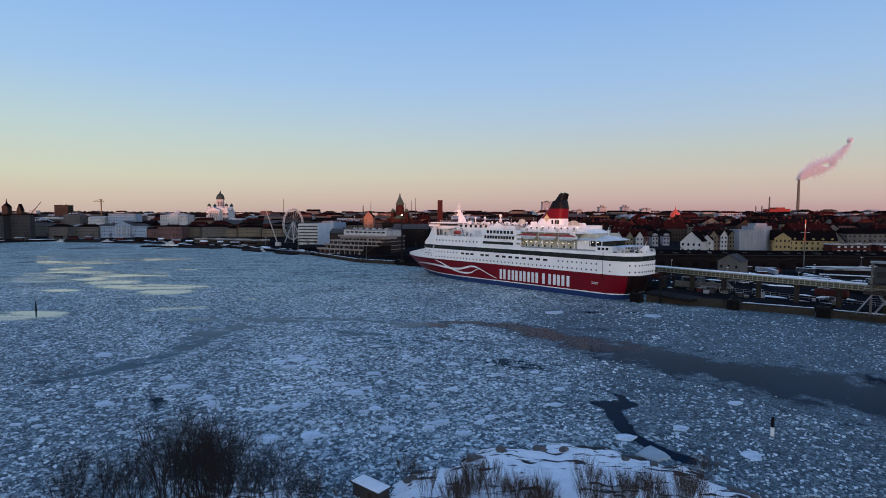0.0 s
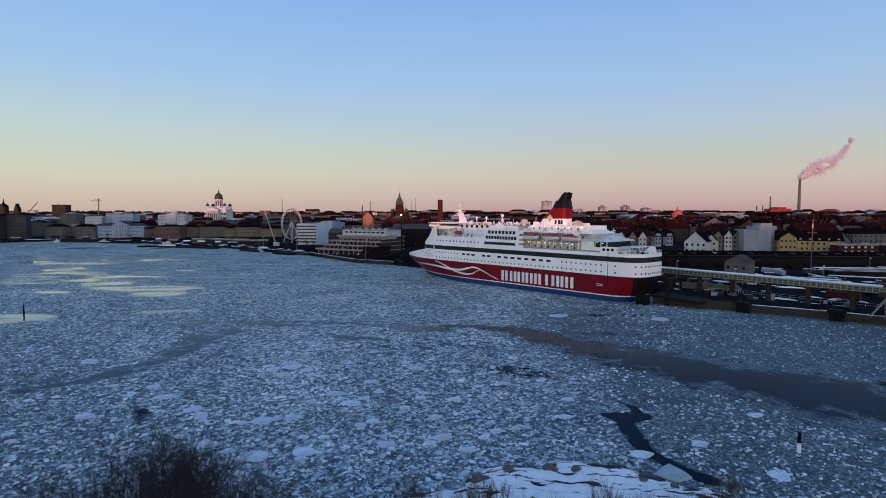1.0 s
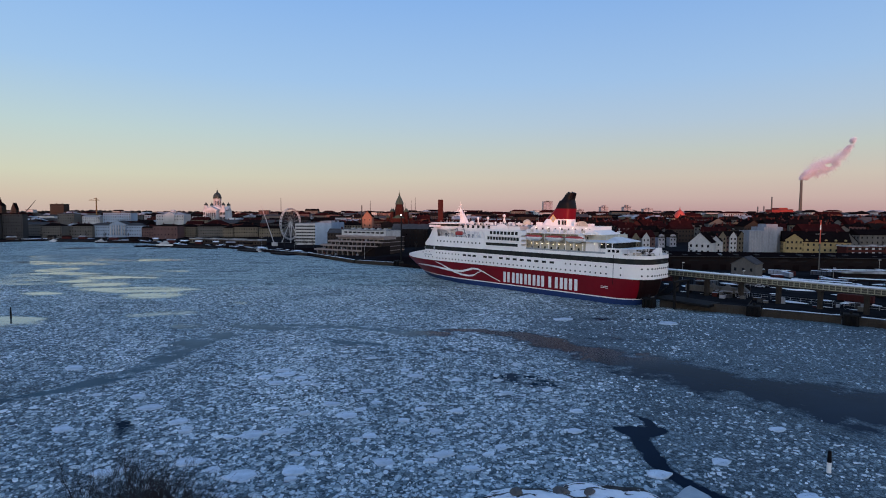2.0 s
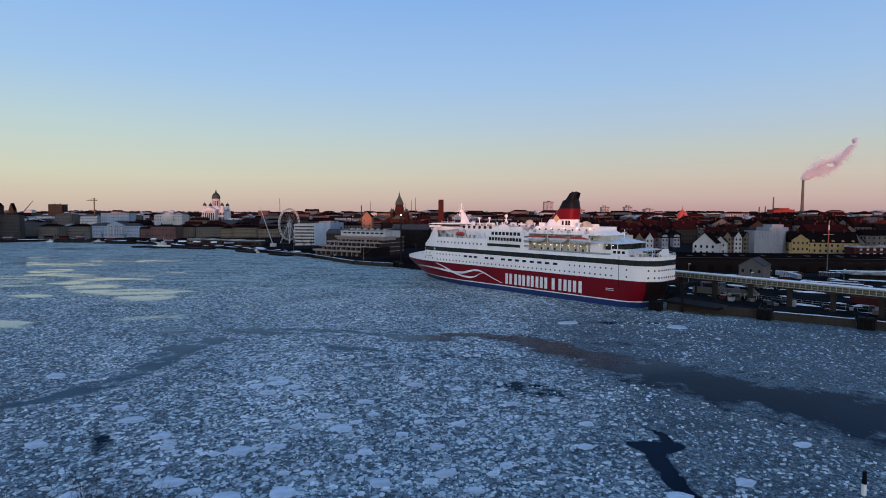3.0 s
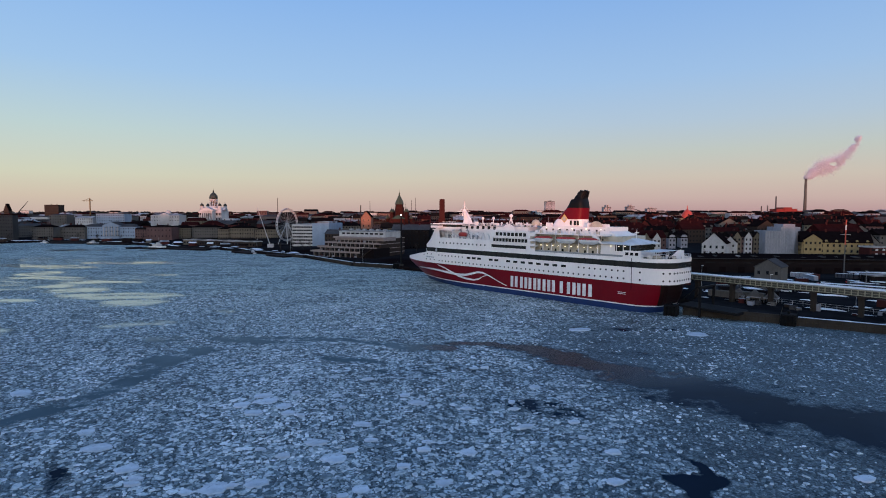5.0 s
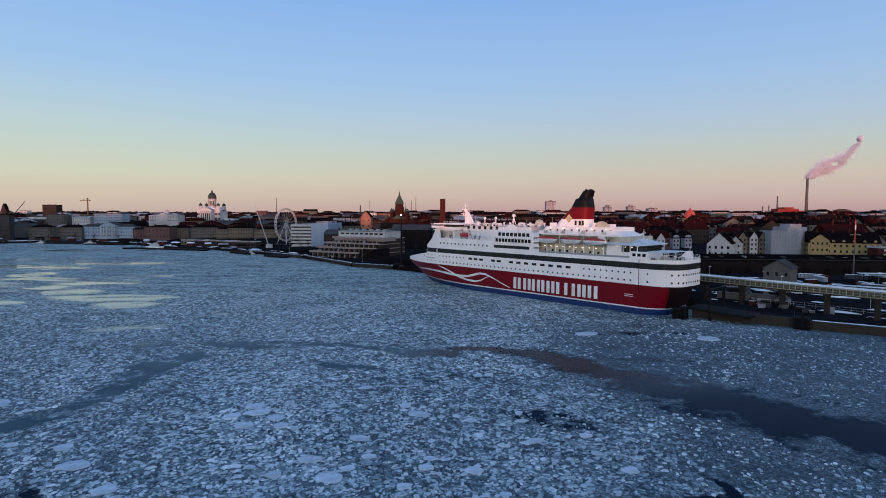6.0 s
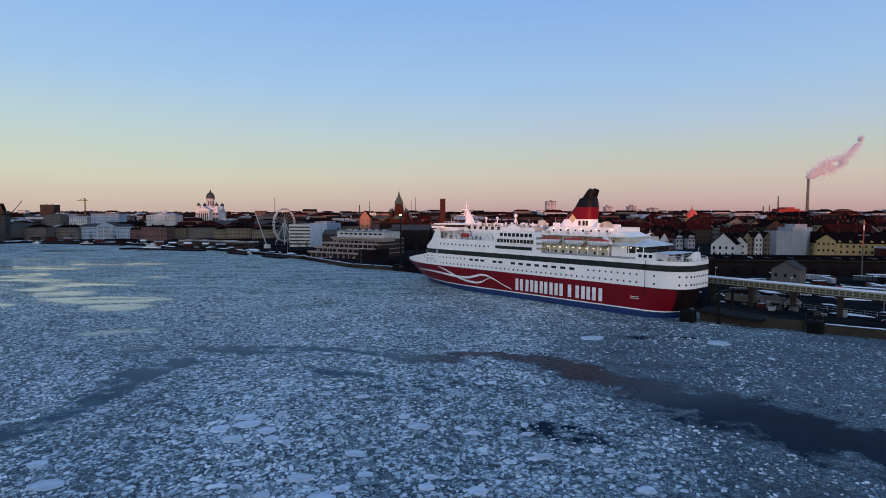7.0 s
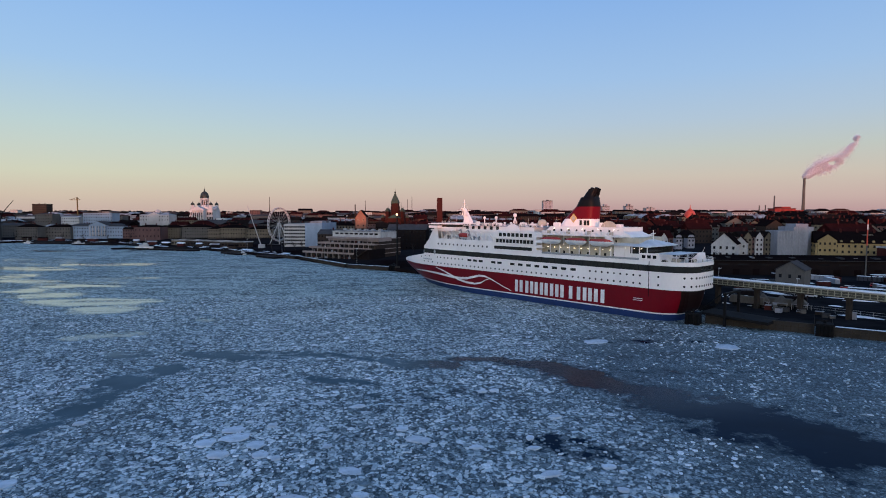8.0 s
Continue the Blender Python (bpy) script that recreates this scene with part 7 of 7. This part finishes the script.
sm = node("ShaderNodeMath", [(0, n1.outputs[0]), (1, low)], operation="ADD").outputs[0]
bare = node("ShaderNodeMapRange", [(0, sm)], From_Min=0.578, From_Max=0.594).outputs[0]
n2 = node("ShaderNodeTexNoise", [(0, pos)], Scale=0.7, Detail=5.0)
snowc = rampn(n2.outputs[0], [(0.3, (0.82, 0.83, 0.85)), (0.7, (0.70, 0.72, 0.75))])
rockc = rampn(n2.outputs[0], [(0.3, (0.014, 0.012, 0.012)), (0.7, (0.045, 0.039, 0.036))])
mx = node("ShaderNodeMix", [(0, bare), (6, snowc), (7, rockc)], data_type="RGBA")
nt.links.new(mx.outputs[2], b.inputs["Base Color"])
inv = node("ShaderNodeMath", [(0, n2.outputs[0]), (1, bare)], operation="SUBTRACT").outputs[0]
bp = node("ShaderNodeBump", [("Height", inv)], Strength=0.7, Distance=0.35)
nt.links.new(bp.outputs[0], b.inputs["Normal"])
b.inputs["Roughness"].default_value, b.inputs["Specular IOR Level"].default_value = 0.8, 0.25
isl.data.materials[0] = m

# boulders at the edge
rng = random.Random(12)
for k in range(22):
    q = rng.uniform(0.1, 3.0)
    x, y = 20 + 30.5 * math.cos(q), 60 + 32.5 * math.sin(q)
    s = Solid()
    blob(s, (0, 0, 0.15), rng.uniform(0.4, 1.1), rng, 0.6, 0.3, 8, 5)
    single("boulder", s, M["rock"], pose(x, y, max(0.05, islet_z(x, y)), 0, 0, rng.uniform(0, 90)), "dark wet boulder at the islet's edge", "boulder", "shore boulders", smooth=False)

# hut with snow on its roof
h = thing("hut", pose(-8.9, 77.4, max(0.6, islet_z(-8, 79)) - 0.6, 0, 0, -38), "small dark board hut with a snow-covered flat roof", "hut")
part("wall", Solid().side([(-2.5, -1.6), (2.5, -1.6), (2.5, 1.75), (-2.5, 1.95)], 0, 2.3), M["hutwall"], h)
part("roof", Solid().side([(-2.9, 1.98), (2.9, 1.76), (2.9, 1.92), (-2.9, 2.14)], -0.3, 2.6), M["hutwall"], h)
part("roof_snow", Solid().rows([[(-2.75, -0.15, 2.12), (2.75, -0.15, 1.92), (2.75, 2.45, 1.92), (-2.75, 2.45, 2.12)], [(-2.6, 0.0, 2.26), (2.6, 0.0, 2.04), (2.6, 2.3, 2.06), (-2.6, 2.3, 2.28)], [(-1.9, 0.5, 2.32), (1.9, 0.4, 2.14), (2.0, 1.8, 2.16), (-2.0, 1.8, 2.34)]], True).add([(-1.9, 0.5, 2.32), (1.9, 0.4, 2.14), (2.0, 1.8, 2.16), (-2.0, 1.8, 2.34)], [(0, 1, 2, 3)]), M["snow"], h, "snow on the roof")
for k in range(9):
    part("board", Solid().box(-2.45 + k * 0.55, -1.95 + k * 0.55, -0.04, -0.005, -1.6, 1.7), M["hutwall"], h)
part("door", Solid().box(0.6, 1.4, -0.08, -0.045, -0.5, 1.35), M["w_brown"], h)

# bare trees at the near shore
for x, y, hgt, stems, seed, kids in ((-31.8, 67, 15.4, 8, 3, 3), (-26.8, 68, 15.2, 10, 8, 3), (-36.0, 66, 11.5, 6, 14, 3), (-44.0, 67, 10.5, 5, 21, 3), (-40.5, 69, 8.5, 5, 45, 3), (-19.0, 69, 10.2, 6, 33, 3), (-15.5, 68.5, 8.6, 6, 41, 3), (-22.5, 71, 8.5, 6, 52, 3), (-29.2, 69, 12.4, 8, 61, 3), (-25.2, 66.5, 13.2, 8, 19, 3)):
    bare_tree("tree", seed, hgt, stems, "leafless many-stemmed tree on the snowy islet", (x, y, islet_z(x, y)), spread=0.42, depth=5, kids=kids, lean=0.34, thick=0.0068)
# thin brown shrubs in the snow
rng = random.Random(31)
shrubs = [bare_tree("shrub", 60 + k, 4.4 + 0.7 * k, 12, "thin brown leafless shrub standing in snow", (0, 50, 2), spread=0.24, depth=3, kids=3, lean=0.34, thick=0.0036, mat="reed") for k in range(3)]
places = [(3 + rng.uniform(0, 9), rng.uniform(69, 76)) for k in range(13)] + [(11 + rng.uniform(0, 5), rng.uniform(66, 72)) for k in range(9)] + [(20 + rng.uniform(0, 16), rng.uniform(66, 74)) for k in range(20)] + [(42, 84), (43, 83), (-3, 82), (-12, 76), (-16, 75), (-24, 73), (-30, 72), (36, 72), (0, 74), (9.5, 79)]
for k, (x, y) in enumerate(places):
    o = copy_thing(shrubs[k % 3], pose(x, y, islet_z(x, y), 0, 0, rng.uniform(0, 360)))
    o.scale = (1, 1, rng.uniform(0.7, 1.1))
    tagged(o, group="shrubs on the islet")
for k, o in enumerate(shrubs):
    x, y = (14, 12, 28)[k], 68 + k
    o.matrix_world = pose(x, y, islet_z(x, y))
    tagged(o, group="shrubs on the islet")
bare_tree("tree", 77, 5.2, 1, "slim bare sapling beside the hut", (-2.6, 80, islet_z(-2.6, 80)), spread=0.25, depth=3, kids=4, lean=0.05, thick=0.008)


# ---- ice floes ----
rng = np.random.default_rng(7)


def floe_ring(r, n, stretch, turn, jag):
    q = np.linspace(0, 2 * np.pi, n, endpoint=False) + rng.uniform(-0.25, 0.25, n)
    rad = r * (1 + rng.uniform(-jag, jag, n))
    x, y = rad * np.cos(q) * stretch, rad * np.sin(q) / stretch
    c, s_ = np.cos(turn), np.sin(turn)
    return x * c - y * s_, x * s_ + y * c


# large floes that stand out one by one
BIG = [(49.6, 229, 3.2), (88, 222, 3.4), (-59.5, 130, 2.3), (16.6, 139.4, 1.4), (-33.5, 115.5, 2.0), (-17.6, 125.7, 2.0), (-27.7, 117, 1.6), (-11.6, 115, 1.3), (-37.6, 154.5, 2.2), (-33, 151, 1.7), (-42, 152, 1.8), (-38, 147, 1.7), (-31, 147, 1.4),
       (-4.5, 153, 1.8), (26.9, 117.3, 1.3), (-39.4, 158, 2.0), (-22, 132, 1.6), (-50, 122, 1.8), (-66, 137, 1.6), (5, 128, 1.4), (-8, 104, 1.7), (-22, 101, 1.9), (2, 107, 1.5), (-40, 104, 2.1), (12, 110, 1.2), (-30, 99, 2.2), (55, 92, 1.8), (48, 104, 1.4), (66, 118, 1.5),
       (30, 128, 1.3), (-52, 100, 1.6), (-15, 141, 1.5), (36, 99.5, 1.6), (-95, 160, 2.4), (-70, 118, 1.9)]
def big_floe(x, y, r):
    n = int(rng.integers(9, 13))
    fx, fy = floe_ring(r, n, rng.uniform(1.0, 1.3), rng.uniform(-0.5, 0.5), 0.2)
    hgt = rng.uniform(0.22, 0.34)
    s = Solid()
    s.rows([[(a_, b_, -0.1) for a_, b_ in zip(fx, fy)], [(a_, b_, hgt * 0.8) for a_, b_ in zip(fx, fy)], [(a_ * 0.93, b_ * 0.93, hgt) for a_, b_ in zip(fx, fy)], [(a_ * 0.45, b_ * 0.45, hgt + rng.uniform(0, 0.08)) for a_, b_ in zip(fx, fy)]], True)
    s.add([(a_ * 0.45, b_ * 0.45, hgt + 0.03) for a_, b_ in zip(fx, fy)], [tuple(range(n))])
    return single("ice_floe", s, M["floe"], pose(x, y, 0), "large flat snow-covered ice floe among brash ice", "ice floe", "large ice floes")

for x, y, r in BIG:
    big_floe(x, y, r)
single("ice_slab", Solid().prism([(-2.9, 0.1), (-1.6, -1.6), (-0.2, -2.7), (2.5, -1.5), (2.3, 0.2), (0.7, 3.5), (-0.6, 2.6)], -0.1, 0.35, [(-2.7, 0.1), (-1.5, -1.4), (-0.2, -2.5), (2.3, -1.4), (2.1, 0.2), (0.7, 3.2), (-0.5, 2.4)]), M["slabice"], pose(38.3, 92.3, 0), "grey bare ice slab pushed against the islet", "ice slab")

# the many small ones
verts, faces, grid = [], [], {}
base, alone = 0, 0


def clear(x, y, r):
    gx0, gy0 = int(x // 3), int(y // 3)
    for i in (-1, 0, 1):
        for j in (-1, 0, 1):
            for a_, b_, c_ in grid.get((gx0 + i, gy0 + j), ()):
                if (a_ - x) ** 2 + (b_ - y) ** 2 < (0.82 * (r + c_)) ** 2:
                    return False
    grid.setdefault((gx0, gy0), []).append((x, y, r))
    return True


for x, y, r in BIG:
    clear(x, y, r)
N_TRY = 180000
ty = 78 + 250 * rng.random(N_TRY) ** 1.5
tx = (rng.random(N_TRY) * 2 - 1) * (0.86 * ty + 6)
size = np.clip(rng.lognormal(-1.32, 0.58, N_TRY), 0.13, 1.7)
size *= np.where(rng.random(N_TRY) < 0.03, 1.6, 1.0)
openness, cover = open_water(tx, ty), ice_cover(tx, ty)
ax, ay = math.cos(radians(131.5)), math.sin(radians(131.5))
for x, y, r, o, cov in zip(tx, ty, size, openness, cover):
    thick_field = cov * (0.5 + 0.5 * noise.noise((x * 0.03, y * 0.03, 2.0)) + 0.35 * noise.noise((x * 0.12, y * 0.12, 7.0)))
    if o > -0.12 + 0.9 * noise.noise((x * 0.09, y * 0.09, 4.0)) * (x > 0 and y > 135) and not (o < 0.3 and rng.random() < 0.05) and not (math.hypot(x - 21, y - 150) < 9 and rng.random() < 0.3):
        continue
    if rng.random() > 0.16 + 1.02 * thick_field or r > 0.32 + 1.5 * thick_field:
        continue
    if y < 96 and islet_z(x, y) > -0.15:
        continue
    lx, ly = (x - 95.8) * ax + (y - 270.6) * ay, -(x - 95.8) * ay + (y - 270.6) * ax
    if -8 < lx < 176 and abs(ly) < 15.5 or y > shore_y(x) - 3 or (x > 88 and y > 262 - (x - 88) * 0.74):
        continue
    if not clear(x, y, r):
        continue
    if r > 0.85 and alone < 240 and y < 190:
        big_floe(x, y, r)
        alone += 1
        continue
    n = int(rng.integers(7, 11))
    fx, fy = floe_ring(r, n, rng.uniform(0.72, 1.5), rng.uniform(0, 3.1), 0.28)
    top = rng.uniform(0.05, 0.16) + 0.05 * r
    tilt_x, tilt_y = rng.uniform(-0.06, 0.06, 2)
    for k, f in ((-0.08, 1.0), (top, 0.94)):
        verts += [(x + a_ * f, y + b_ * f, k + (tilt_x * a_ + tilt_y * b_ if k > 0 else 0)) for a_, b_ in zip(fx, fy)]
    faces += [(base + i, base + (i + 1) % n, base + n + (i + 1) % n, base + n + i) for i in range(n)]
    faces.append(tuple(range(base + n, base + 2 * n)))
    base += 2 * n
me = bpy.data.meshes.new("brash_floes")
me.from_pydata(verts, [], faces)
m = bpy.data.materials.new("small_floes")
m.use_nodes = True
nt = m.node_tree
b = nt.nodes["Principled BSDF"]
geo = nt.nodes.new("ShaderNodeNewGeometry")
pos = node("ShaderNodeTexCoord").outputs["Object"]
n2 = node("ShaderNodeTexNoise", [(0, pos)], Scale=1.6, Detail=4.0)
mixed = node("ShaderNodeMath", [(0, geo.outputs["Random Per Island"]), (1, n2.outputs[0])], operation="ADD").outputs[0]
half = node("ShaderNodeMath", [(0, mixed)], operation="MULTIPLY").outputs[0]
half.node.inputs[1].default_value = 0.5
drift = node("ShaderNodeTexNoise", [(0, pos)], Scale=0.022, Detail=4.0, Distortion=1.5).outputs[0]
drift = node("ShaderNodeMapRange", [(0, drift)], From_Min=0.3, From_Max=0.7, To_Min=-0.10, To_Max=0.10).outputs[0]
half = node("ShaderNodeMath", [(0, half), (1, drift)], operation="ADD").outputs[0]
col = rampn(half, [(0.2, (0.045, 0.075, 0.094)), (0.42, (0.15, 0.21, 0.245)), (0.60, (0.40, 0.485, 0.53)), (0.82, (0.76, 0.84, 0.89))])
nt.links.new(col, b.inputs["Base Color"])
bp = node("ShaderNodeBump", [("Height", n2.outputs[0])], Strength=0.4, Distance=0.06)
nt.links.new(bp.outputs[0], b.inputs["Normal"])
b.inputs["Roughness"].default_value, b.inputs["Specular IOR Level"].default_value = 0.65, 0.25
me.materials.append(m)
tagged(new("brash_floes", me), "thousands of small broken ice floes", "ice floes", kind="stuff")
